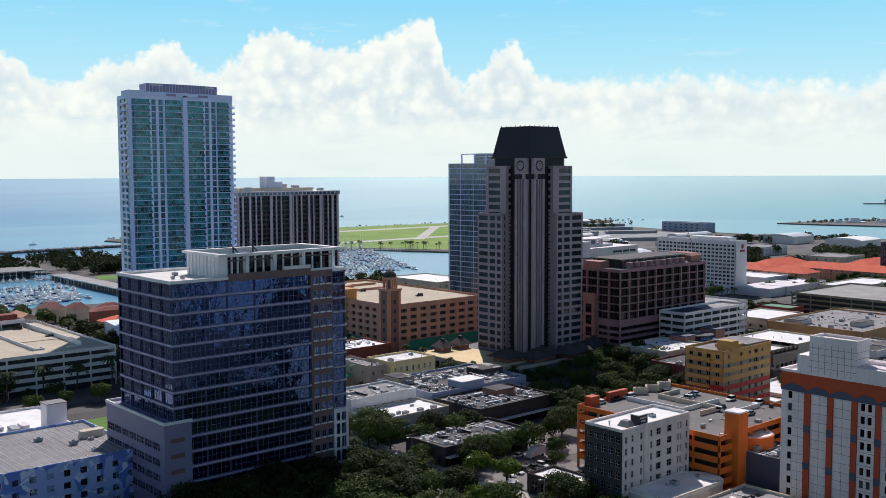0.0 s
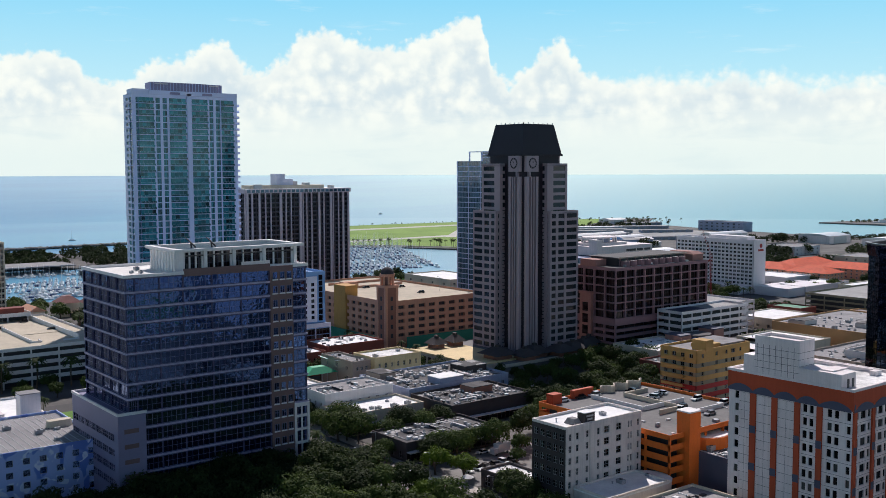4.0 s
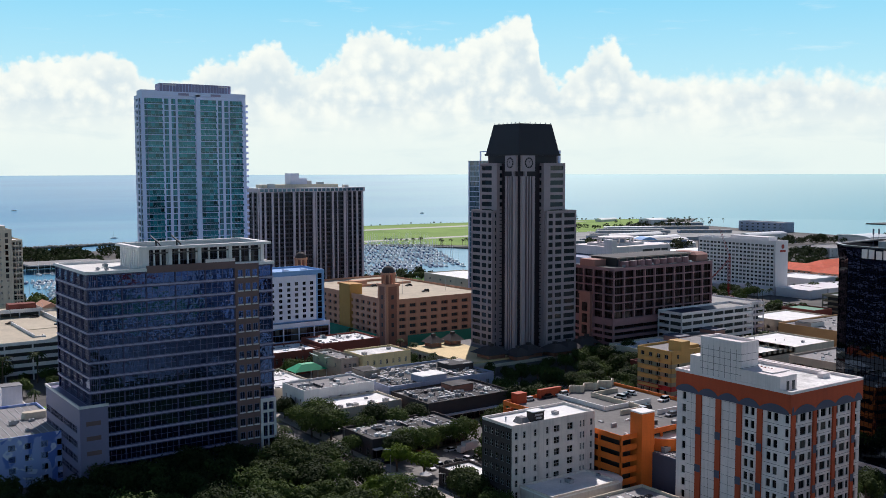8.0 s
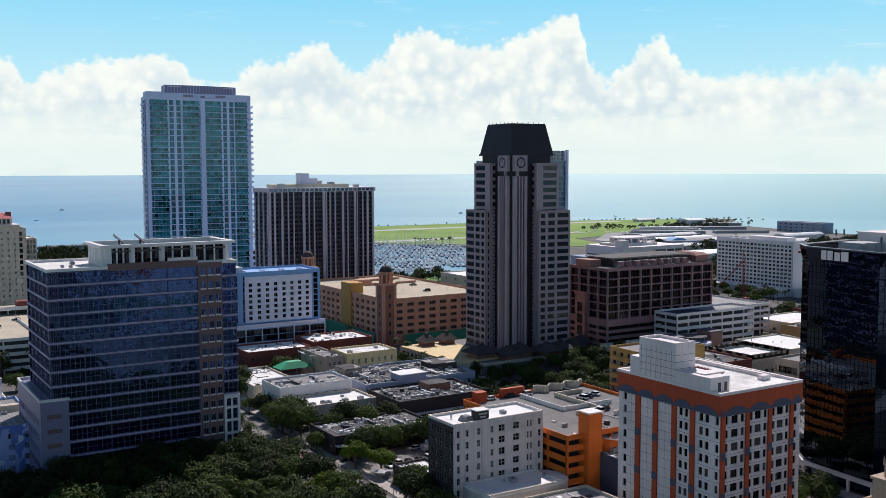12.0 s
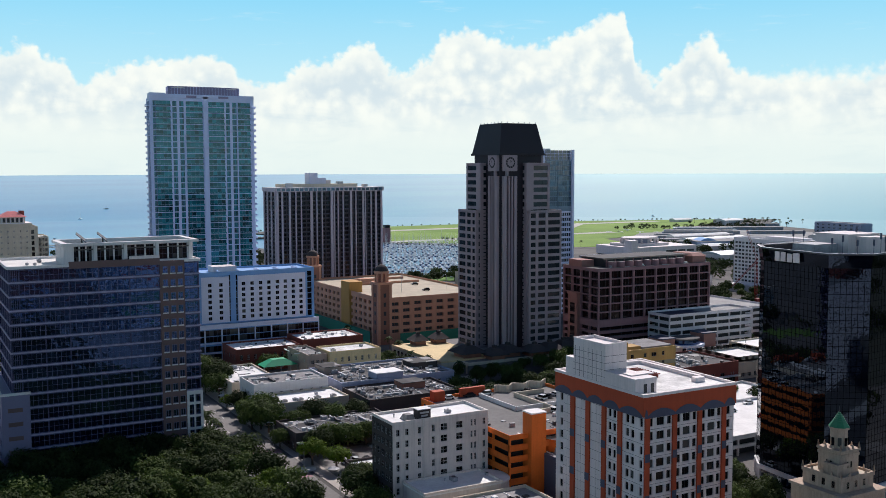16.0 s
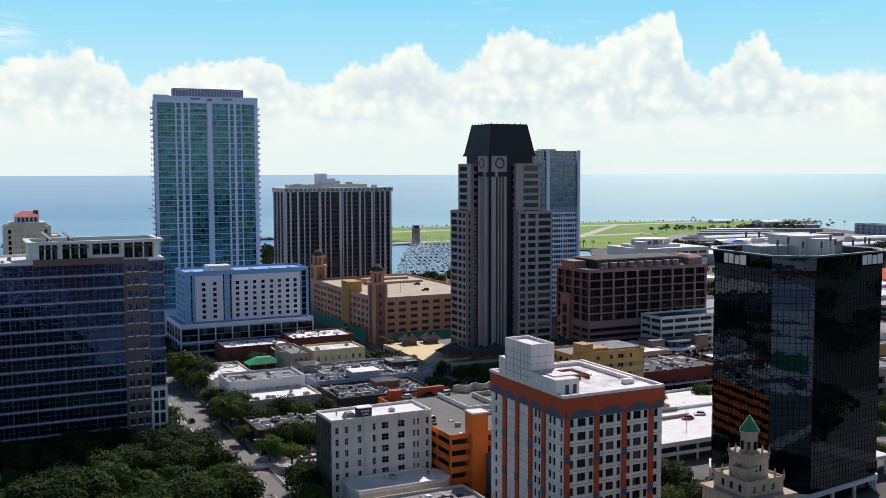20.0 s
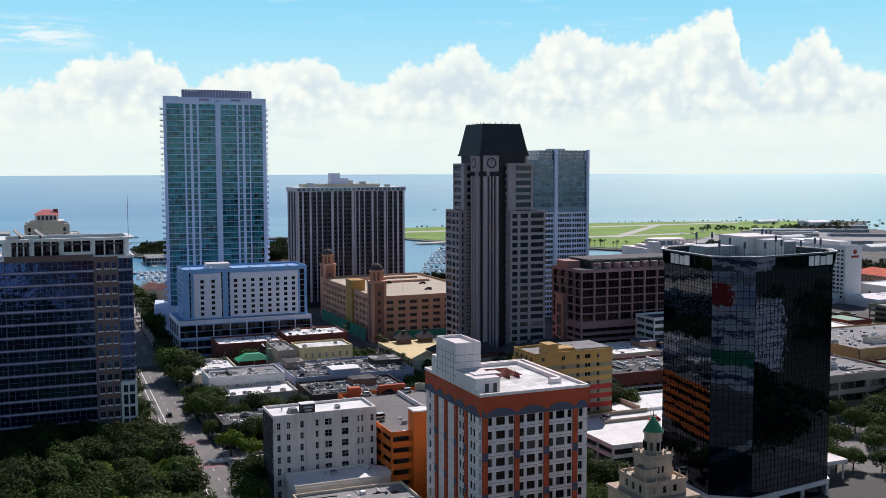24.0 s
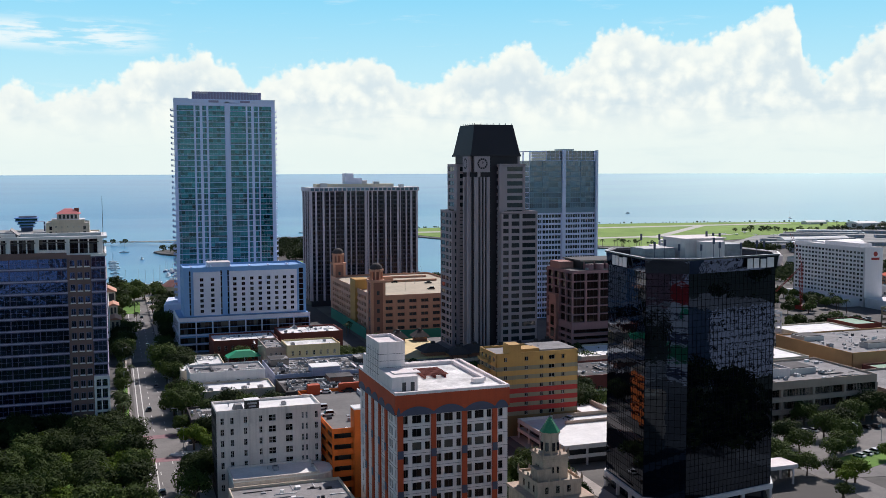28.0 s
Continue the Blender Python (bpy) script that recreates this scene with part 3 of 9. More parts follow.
def sheet(name, pts, z, mat, label, category, thick=2.0, kind="structure"):
    bm = bmesh.new()
    top = [bm.verts.new((x, y, z)) for x, y in pts]
    low = [bm.verts.new((x, y, z - thick)) for x, y in pts]
    bm.faces.new(top)
    for i in range(len(pts)):
        bm.faces.new((top[i], low[i], low[(i + 1) % len(pts)], top[(i + 1) % len(pts)]))
    bmesh.ops.recalc_face_normals(bm, faces=bm.faces)
    bmesh.ops.triangulate(bm, faces=bm.faces)
    return tagged(part(name, bm, mat, None, label, kind), category=category)


CITY = [(-3400, -3400), (3400, -3400), (3400, 300), (1260, 560), (1230, 760), (1190, 900), (1200, 1060), (1240, 1250), (1400, 1370), (1330, 1420), (1060, 1510), (850, 1535), (560, 1535), (440, 1515), (425, 1490),
        (470, 1330), (520, 1190), (590, 1120), (650, 1010), (600, 930), (520, 850), (470, 790), (400, 812), (325, 842), (206, 868), (176, 832), (92, 846), (50, 858), (42, 900), (40, 1000), (-120, 1000), (-3400, 1100)]
sheet("ground", CITY, 0.0, "city_ground", "flat city ground of grey lots and paving", "ground", 4)
sheet("airfield_grass", [(450, 1500), (480, 1340), (535, 1200), (600, 1130), (660, 1030), (760, 1000), (800, 1120), (900, 1150), (1130, 1290), (1200, 1330), (1330, 1412), (1060, 1504), (850, 1530), (560, 1530)], 0.35,
      "grass", "bright green mown grass beside the runway", "grass", 0.4)


# ---- glass office slab beside the avenue ----
def office():
    th = thing("office_building", -16.5, 375.9, 0, "dark blue glass office block with pale floor bands", "building")
    w, d, h = 58.5, 35.0, 65.3
    rows = floors(0, 15, 4.353, 0.55, 3.4, h)
    core(th, 0, w, 0, d, 0, h, "office_spandrel", "office_roof", 0.5)
    gm = ("office_mullion", "office_glass")
    secs = [0, 3, 10.2, 17.5, 26.5, 36, 45.6]
    cols = []
    for a, b in zip(secs, secs[1:]):
        cols += [(a, a + 0.12, False), (a + 0.12, b - 0.12, True), (b - 0.12, b, False)]
    facade(th, "W", w, d, cols, rows, 0.45, "office_spandrel", (4, 1, 0.07), gm, "window_band")
    # stone bay with single windows and the glazed corner
    f = on_face("W", w, d)
    th2 = part("stone_bay", boxes((45.6, 53.6, -0.35, 0.3, 0, h + 0.6)), "office_brown", th, "brown stone bay")
    sills = []
    for j in range(15):
        z = 4.353 * j + 0.95
        for a in (46.5, 49.0, 51.4):
            share("window", single("W", 1.6, 2.2, (1, 0, 0.1), gm), th2, (a, -0.46, z))
            sills.append((a - 0.15, a + 1.75, -0.6, -0.35, z - 0.42, z - 0.06))
    facade(th, "W", w, d, [(53.6, 53.8, False), (53.8, 58.3, True), (58.3, 58.5, False)], rows, 0.3, "office_spandrel", (2, 1, 0.08), gm, "window_band")
    part("window_sills", boxes(*sills), "white_wall", th2, "white window sills", "stuff")
    frame_bm = boxes((53.5, w + 0.35, -0.7, -0.35, 20.6, 21.8), (53.5, 54.3, -0.7, -0.35, 0, 20.6), (w - 0.45, w + 0.35, -0.7, -0.35, 0, 20.6), (55.8, 56.3, -0.65, -0.35, 0, 20.6))
    for z in (4.3, 8.6, 12.9, 17.2):
        box(frame_bm, 54.3, w - 0.45, -0.62, -0.35, z, z + 0.8)
    part("corner_frame", frame_bm, "white_wall", th, "white frame round the lowest glazed corner")
    side = [(0, 0.2, False)]
    for i in range(5):
        side += [(0.2 + i * 6.92, 0.2 + i * 6.92 + 6.8, True), (i * 6.92 + 7.0, i * 6.92 + 7.12, False)]
    side[-1] = (side[-1][0], d, False)
    for face in "NES":
        cc = side if face in "NS" else bays(w, 7, 8.0)
        facade(th, face, w, d, cc, rows, 0.45, "office_spandrel", (5, 1, 0.08), gm, "window_band")
    # pale slab edges, one to a storey and section
    for j in range(1, 15):
        z = 4.353 * j - 0.05
        for a, b, o in ((-0.25, 17.5, 0.25), (17.5, 36.0, 0.18), (36.0, 45.6, 0.32), (53.6, w + 0.3, 0.3)):
            part("slab_edge", boxes((a, b, -o, 0.0, z, z + 0.5)), "office_ledge", th)
        part("slab_edge", boxes((-0.25, 0, 0, d, z, z + 0.5)), "office_ledge", th)
        part("slab_edge", boxes((w, w + 0.3, 0, d, z, z + 0.5)), "office_ledge", th)
    # cornice ledge, slightly proud
    part("stone_frieze", boxes((17.5, 45.6, -0.5, 0, h - 0.6, h + 1.6)), "office_brown", th, "brown stone frieze")
    part("cornice", boxes((-0.5, 17.5, -0.5, 0, h, h + 0.9), (-0.5, 0, 0, d, h, h + 0.9)), "white_wall", th)
    part("cornice", boxes((53.6, w + 0.5, -0.5, 0, h, h + 0.9), (w, w + 0.5, 0, d, h, h + 0.9)), "white_wall", th)
    part("parapet", boxes((0, 17, 0.0, 0.4, h, h + 0.9), (0, 0.4, 0.4, d, h, h + 0.9), (0.4, w, d - 0.4, d, h, h + 0.9)), "white_wall", th)
    part("screen_panel", boxes((36, 45.6, -0.42, 0.0, h - 0.4, h + 2.6)), "panel_white", th, "plain white panel")
    # penthouse
    x0, x1, y0, y1, top = 17.2, 57.8, 3.6, 24.0, 71.6
    ph = part("penthouse", boxes((x0, x1, y0, y0 + 0.8, h, h + 0.8), (x0, x0 + 0.5, y0 + 0.8, y1, h, top), (x0 + 0.5, x1, y1 - 0.5, y1, h, top), (x1 - 0.5, x1, y0 + 0.8, y1 - 0.5, h, top),
                                  (x0 + 0.5, x1 - 0.5, y0 + 2.0, y0 + 2.4, h, top)), "white_wall", th)
    part("penthouse_roof", boxes((x0 - 1.2, x1 + 1.5, y0 - 1.4, y0 + 0.6, top, top + 0.8), (x0 - 1.2, x1 + 1.5, y1 - 0.6, y1 + 1.0, top, top + 0.8),
                                 (x0 - 1.2, x0 + 0.6, y0 + 0.6, y1 - 0.6, top, top + 0.8), (x1 - 0.4, x1 + 1.5, y0 + 0.6, y1 - 0.6, top, top + 0.8)), "white_wall", ph)
    part("screen_well", boxes((x0 + 0.6, x1 - 0.4, y0 + 0.6, y1 - 0.6, top - 1.6, top - 1.2)), "roof_dark", ph)
    n = 0
    for s0, s1 in ((x0 + 2.6, 25.8), (26.9, 35.2), (36.3, 45.4), (46.6, 56.4)):
        for i in range(3):
            a, step = s0 + (s1 - s0) * i / 3, (s1 - s0) / 3
            part("window", window_bmesh("W", step - 0.45, top - h - 1.2, 1, 2, 0.08, at=(a, y0 + 1.4, h + 0.8)), ("slate", "window_glass"), ph)
            part("pier", boxes((a + step - 0.45, a + step, y0 + 0.9, y0 + 1.9, h + 0.8, top)), "white_wall", ph)
        part("pier", boxes((s1, s1 + 1.1, y0 + 0.2, y0 + 1.9, h + 0.8, top)), "white_wall", ph)
    part("pier", boxes((x0 + 0.5, x0 + 2.6, y0 + 0.4, y0 + 2.0, h + 0.8, top)), "white_wall", ph)
    for i in range(9):
        part("side_rib", boxes((x0 - 0.35, x0, y0 + 1 + i * 2.2, y0 + 1.5 + i * 2.2, h, top)), "white_wall", ph)
    # low wing on the north side
    wing = part("wing", boxes((-3.4, 4.8, -1.0, 38.0, 0, 26.5)), "office_mullion", th, "lower plain concrete wing")
    part("wing_parapet", boxes((-3.6, 5.0, -1.2, -0.7, 26.5, 27.3), (-3.6, -3.1, -0.7, 38.2, 26.5, 27.3), (-3.1, 5.0, 37.7, 38.2, 26.5, 27.3)), "white_wall", wing)
    for z in (8.0, 12.4, 16.8, 21.2):
        part("recess", boxes((-1.6, 2.6, -1.06, -1.0, z, z + 1.3)), "office_brown", wing)
    for j in range(4):
        for i in range(7):
            share("window", single("N", 4.6, 2.2, (2, 1, 0.1), gm), wing, (-3.46, 2 + i * 5.1, 5.5 + 4.4 * j))


def single(face, w, h, win, mats):
    key = (face, w, h, win, mats)
    if key not in WINDOWS:
        me = bpy.data.meshes.new("window")
        b = window_bmesh(face, w, h, *win)
        b.to_mesh(me)
        b.free()
        for m in mats:
            me.materials.append(M[m])
        WINDOWS[key] = me
    return WINDOWS[key]


office()


# ---- white and orange panelled tower ----
def arch_band(f, spans, z0, z1, rise, d):
    """Slate scallops under the orange frieze."""
    bm = bmesh.new()
    for a0, a1 in spans:
        n = 10
        top = [(a0 + (a1 - a0) * i / n, z1 + rise * math.sin(math.pi * i / n) ** 0.8 if 0 < i < n else z1) for i in range(n + 1)]
        for (p, zp), (q, zq) in zip(top, top[1:]):
            quad(bm, (f(p, d, z0), f(q, d, z0), f(q, d, zq), f(p, d, zp)))
            quad(bm, (f(p, d, zp), f(q, d, zq), f(q, 0, zq), f(p, 0, zp)))
            quad(bm, (f(p, d, z0), f(q, d, z0), f(q, 0, z0), f(p, 0, z0)))
    bmesh.ops.recalc_face_normals(bm, faces=bm.faces)
    return bm


def orange_tower():
    th = thing("panelled_tower", 107.5, 227.8, 0, "white panelled tower with orange pilasters, slate scallops and orange frieze", "building")
    w, d, h = 29.2, 35.6, 41.4
    fh, nf = 3.36, 11
    core(th, 0, w, 0, d, 0, h, "panel_white", "roof_stained", 0.4)
    rows = [(0, 36.55 - nf * fh + 0.9, False)]
    at = rows[0][1]
    for j in range(nf):
        z = 36.55 - (nf - j) * fh + 0.9
        if j:
            rows.append((at, z, False))
        rows.append((z, z + 2.0, True))
        at = z + 2.0
    rows.append((at, 37.0, False))
    cols, at = [], 0.0
    for a, b in ((1.7, 2.9), (4.0, 6.4), (7.3, 8.6), (10.3, 11.5), (12.3, 14.6), (15.5, 16.7), (18.4, 19.6), (20.4, 22.8), (23.6, 24.8), (26.7, 27.9)):
        cols += [(at, a, False), (a, b, True)]
        at = b
    cols.append((at, w, False))
    gm = ("dark_metal", "window_glass")
    facade(th, "W", w, d, cols, rows, 0.35, "panel_white", (1, 0, 0.07), gm)
    ncols, at = [], 0.0
    for a, b in ((0.4, 1.4), (3.5, 4.7), (5.4, 6.6), (10.4, 11.5), (12.2, 13.35), (32.45, 33.65)):
        ncols += [(at, a, False), (a, b, True)]
        at = b
    ncols.append((at, d, False))
    facade(th, "N", w, d, ncols, rows, 0.35, "panel_white", (0, 0, 0.07), gm)
    for face, L in (("E", w), ("S", d)):
        facade(th, face, w, d, bays(L, 9, 1.6, 1), rows, 0.35, "panel_white", (1, 0, 0.07), gm)
    fw, fn = on_face("W", w, d), on_face("N", w, d)
    for j in range(1, nf + 1):
        for f, L in ((fw, w), (fn, 15.7)):
            bm = bmesh.new()
            fbox(bm, f, 0, L, -0.015, 0, 36.55 - (nf - j) * fh + 0.12, 36.55 - (nf - j) * fh + 0.2)
            part("wall_joint", bm, "joint", th)
    # panel joints stand as shallow raised sheets on the blank north wall
    for a0, a1 in ((15.8, 20.5), (22.4, 26.8), (28.9, 32.2)):
        bm = bmesh.new()
        fbox(bm, fn, a0, a1, -0.03, 0, 0, 36.0)
        part("joint_sheet", bm, "joint", th)
        for z0 in [2.4 * i for i in range(15)]:
            for b0, b1 in ((a0, (a0 + a1) / 2), ((a0 + a1) / 2, a1)):
                bm = bmesh.new()
                fbox(bm, fn, b0 + 0.045, b1 - 0.045, -0.08, -0.03, z0 + 0.045, z0 + 2.355)
                part("panel", bm, "panel_white", th)
    for f, spans in ((fw, [(0.2, 1.6), (8.8, 10.1), (16.9, 18.2), (25.0, 26.3)]), (fn, [(7.85, 9.35), (14.05, 15.6), (20.65, 22.25), (27.0, 28.75)])):
        for a0, a1 in spans:
            bm = bmesh.new()
            fbox(bm, f, a0, a1, -0.45, 0, 0, 38.0)
            pil = part("pilaster", bm, "orange", th)
            for j in range(3):
                bm = bmesh.new()
                fbox(bm, f, a0 - 0.05, a1 + 0.05, -0.5, -0.45, 3.2 + 10.1 * j + 2.2, 3.2 + 10.1 * j + 4.2)
                part("slate_block", bm, "slate", pil)
        L = w if f is fw else d
        edges = [0.0] + [0.5 * (a0 + a1) for a0, a1 in sorted(spans)] + [L]
        part("scallop", arch_band(f, list(zip(edges, edges[1:])), 36.3, 36.9, 1.5, -0.48), "slate", th, "slate blue scalloped band")
    part("frieze", boxes((-0.4, w + 0.4, -0.4, 0.0, 36.7, h), (-0.4, 0.0, 0.0, d, 36.7, h), (0, w, d, d + 0.4, 36.7, h), (w, w + 0.4, 0, d, 36.7, h)), "orange", th, "orange frieze")
    parapet(th, -0.4, w + 0.4, -0.4, d + 0.4, h, 0.7, 0.7, "panel_white")
    part("inner_kerb", boxes((8.5, w - 2.4, d - 3.2, d - 2.2, h, h + 1.0), (w - 3.4, w - 2.4, 9, d - 3.2, h, h + 1.0)), "panel_white", th)
    ph = part("lift_house", boxes((-0.3, 6.6, 14.6, 27.6, h, 51.2), (-0.28, 6.5, 27.6, 31.0, h, 46.5)), "panel_white", th, "white panelled lift housing")
    part("lift_parapet", boxes((-0.3, 6.6, 14.6, 15.0, 51.2, 52.0), (-0.3, 6.6, 27.2, 27.6, 51.2, 52.0), (-0.3, 0.1, 15, 27.2, 51.2, 52.0), (6.2, 6.6, 15, 27.2, 51.2, 52.0)), "panel_white", ph)
    part("annex", boxes((-0.25, 6.4, 3.0, 14.6, h, 45.2), (1.2, 8.2, 6.2, 9.5, 45.2, 45.5)), "panel_white", th)
    for j in range(4):
        part("panel_joint", boxes((-0.33, 6.63, 14.57, 27.63, 43.6 + 1.75 * j, 43.68 + 1.75 * j)), "joint", ph)
    for j in range(7):
        part("panel_joint", boxes((-0.33, -0.3, 16.0 + 1.8 * j, 16.08 + 1.8 * j, h + 0.3, 50.0)), "joint", ph)
    for a in (2.4, 4.6):
        part("door", boxes((a, a + 1.0, 2.94, 3.0, h + 0.2, h + 2.4)), "dark_metal", th)
    part("roof_hatch", boxes((22.5, 25.5, 6.5, 8.2, h, h + 1.2)), "panel_white", th)
    rack = thing("steel_rack", 107.5 + 12, 227.8 + 16, h, "rusty red steel roof frame on the white roof", "frame")
    for i in range(9):
        part("beam", boxes((0, 7, i * 1.1, i * 1.1 + 0.25, 0.8, 1.05)), "brick_red", rack)
    for i in range(3):
        part("rail", boxes((0.5 + i * 2.8, 0.8 + i * 2.8, 0, 9.4, 0.0, 0.8)), "brick_red", rack)


orange_tower()


# ---- old white hotel and its low wing ----
def white_hotel():
    th = thing("old_hotel", 70.9, 289.0, 0, "weathered white six-storey hotel with dark brick end wall", "building")
    w, d, h = 30.8, 13.2, 25.4
    core(th, 0, w, 0, d, 0, h, "hotel_white", "roof_white", 0.3)
    rows = floors(1.2, 7, 3.3, 1.1, 1.9, h)
    rows[0] = (0, rows[0][1], False)
    cols, at = [], 0.0
    for a, b in ((1.2, 2.2), (4.0, 5.0), (7.9, 8.9), (12.4, 13.3), (15.2, 17.3), (20.2, 22.3), (25.0, 25.6), (26.2, 26.8), (29.0, 29.9)):
        cols += [(at, a, False), (a, b, True)]
        at = b
    cols.append((at, w, False))
    gm = ("metal", "window_glass")
    facade(th, "W", w, d, cols, rows, 0.25, "hotel_white", (1, 1, 0.07), gm)
    facade(th, "E", w, d, cols, rows, 0.25, "hotel_white", (1, 1, 0.07), gm)
    facade(th, "N", w, d, bays(d, 5, 1.7, 0.4), rows, 0.25, "dark_brick", (1, 1, 0.1), gm)
    facade(th, "S", w, d, bays(d, 3, 1.2, 0.4), rows, 0.25, "hotel_white", (1, 1, 0.07), gm)
    parapet(th, 0, w, 0, d, h, 0.8, 0.4, "hotel_white")
    part("notch", boxes((9.3, 9.9, -0.25, 0.0, 0, h + 0.8), (0.0, 0.5, -0.2, 0, 0, h + 0.8)), "hotel_white", th)
    sign = part("sign_box", boxes((8.6, 12.6, 1.2, 4.0, h, h + 3.0)), "dark_brick", th, "black rooftop sign box with pale bars")
    part("sign_bar", boxes((9.2, 12.0, 1.14, 1.2, h + 1.9, h + 2.4), (9.6, 11.6, 1.14, 1.2, h + 1.0, h + 1.5)), "metal", sign)
    part("sign_cap", boxes((8.4, 12.8, 1.0, 4.2, h + 3.0, h + 3.2)), "roof_white", sign)
    part("stair_hood", prism([(5.2, 2), (8.4, 2), (8.4, 6), (5.2, 6)], h, h + 1.6, top=0.6), "roof_grey", th)
    lo = thing("hotel_wing", 74.0, 276.0, 0, "low wing with white membrane roof and curved end", "building")
    bm = prism([(0, 0), (24, 0)] + [(24 + 5.5 * math.sin(a), 6.4 - 6.4 * math.cos(a)) for a in [math.pi * i / 8 for i in range(1, 8)]] + [(24, 12.8), (0, 12.8)], 0, 8.6)
    part("wing_body", bm, "hotel_white", lo)
    bm = prism([(-0.2, -0.2), (24, -0.2)] + [(24 + 5.7 * math.sin(a), 6.4 - 6.6 * math.cos(a)) for a in [math.pi * i / 8 for i in range(1, 8)]] + [(24, 12.8), (-0.2, 12.8)], 8.6, 9.0)
    part("roof", bm, "roof_white", lo)
    parapet(lo, -0.2, 24.4, -0.2, 12.8, 9.0, 0.6, 0.35, "hotel_white")
    for i in range(8):
        part("window", window_bmesh("W", 1.8, 2.0, 1, 1, 0.1, at=(1.2 + 2.8 * i, -0.06, 3.2)), gm, lo)


white_hotel()


# ---- orange parking garage with its stair tower ----
def garage(name, x0, x1, y0, y1, levels, fh, label, wall, deck, band=1.15, post=8.0, base=0.0, plan=None):
    """Open parking decks: slabs, solid guard walls and posts."""
    th = thing(name, x0, y0, base, label, "parking garage")
    w, d = x1 - x0, y1 - y0
    # near-black block stands for the shade inside the open decks
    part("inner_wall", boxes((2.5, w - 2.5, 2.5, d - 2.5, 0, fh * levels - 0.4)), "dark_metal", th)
    for j in range(1, levels + 1):
        z = fh * j
        part("deck", boxes((0.2, w - 0.2, 0.2, d - 0.2, z - 0.35, z)), deck, th)
        lo, hi = z - 0.45, z + band - 0.45 if j < levels else z + 1.05
        for nm, b in (("guard_wall", (0, w, 0, 0.25, lo, hi)), ("guard_wall", (0, w, d - 0.25, d, lo, hi)), ("guard_wall", (0, 0.25, 0.25, d - 0.25, lo, hi)), ("guard_wall", (w - 0.25, w, 0.25, d - 0.25, lo, hi))):
            part(nm, boxes(b), wall, th)
    top = fh * levels
    for i in range(int(w / post) + 1):
        a = min(i * w / int(w / post), w - 0.6)
        part("post", boxes((a, a + 0.6, 0.1, 0.7, 0, top)), wall, th)
    for i in range(1, int(d / post) + 1):
        a = min(i * d / int(d / post), d - 0.6)
        part("post", boxes((0.1, 0.7, a, a + 0.6, 0, top)), wall, th)
    return th


g = garage("parking_garage", 103.0, 152.0, 279.5, 333.0, 6, 3.25, "orange parking garage with open decks and rounded grey roof ramp", "orange_bright", "deck_dark", band=1.8)
for dims in ((19.6, 20.0, 27, 49, 19.5, 20.9), (20, 40, 26.6, 27, 19.5, 20.9), (30, 44, 14, 14.4, 19.5, 20.9)):
    part("ramp_wall", boxes(dims), "roof_white", g, "pale ramp wall")
pts = [(27 + 22 * i / 22, 51.2 + 1.3 * math.sin(i * 0.95)) for i in range(23)]
part("wavy_wall", prism(pts + [(xa, ya + 0.5) for xa, ya in reversed(pts)], 19.5, 22.0), "cream", g, "pale wavy parapet wall")
for dims in ((30, 30.5, 20, 44, 19.5, 21.0), (30.5, 42, 43.5, 44, 19.5, 21.0), (20, 30, 20, 20.5, 19.5, 21.0)):
    part("ramp_wall", boxes(dims), "cream", g, "pale ramp wall")
part("corner_block", boxes((14.0, 23.5, 51.6, 53.0, 17, 22.4)), "orange", g)
part("corner_block", boxes((3.0, 7.0, 50.0, 53.0, 17, 22.8)), "orange", g)
st = thing("stair_tower", 109.2, 277.6, 0, "plain bright orange stair tower beside parking garage", "tower")
part("shaft", boxes((0, 5.0, 0, 4.6, 0, 26.2)), "orange_bright", st)
part("cap", boxes((-0.15, 5.15, -0.15, 4.75, 26.2, 26.6)), "roof_white", st)
part("ramp_drum", prism([(14 + 7 * math.cos(a), 4 + 6 * math.sin(a)) for a in [2 * math.pi * i / 20 for i in range(20)]], 10, 17.5), "orange_bright", st)
part("drum_roof", prism([(14 + 6.5 * math.cos(a), 4 + 5.5 * math.sin(a)) for a in [2 * math.pi * i / 20 for i in range(20)]], 17.5, 17.7), "roof_white", st)
block("blue_block", 113.6, 130.0, 266.5, 282.0, 14.0, "plain slate blue building below the garage", "slate", "roof_dark", par=0.6)


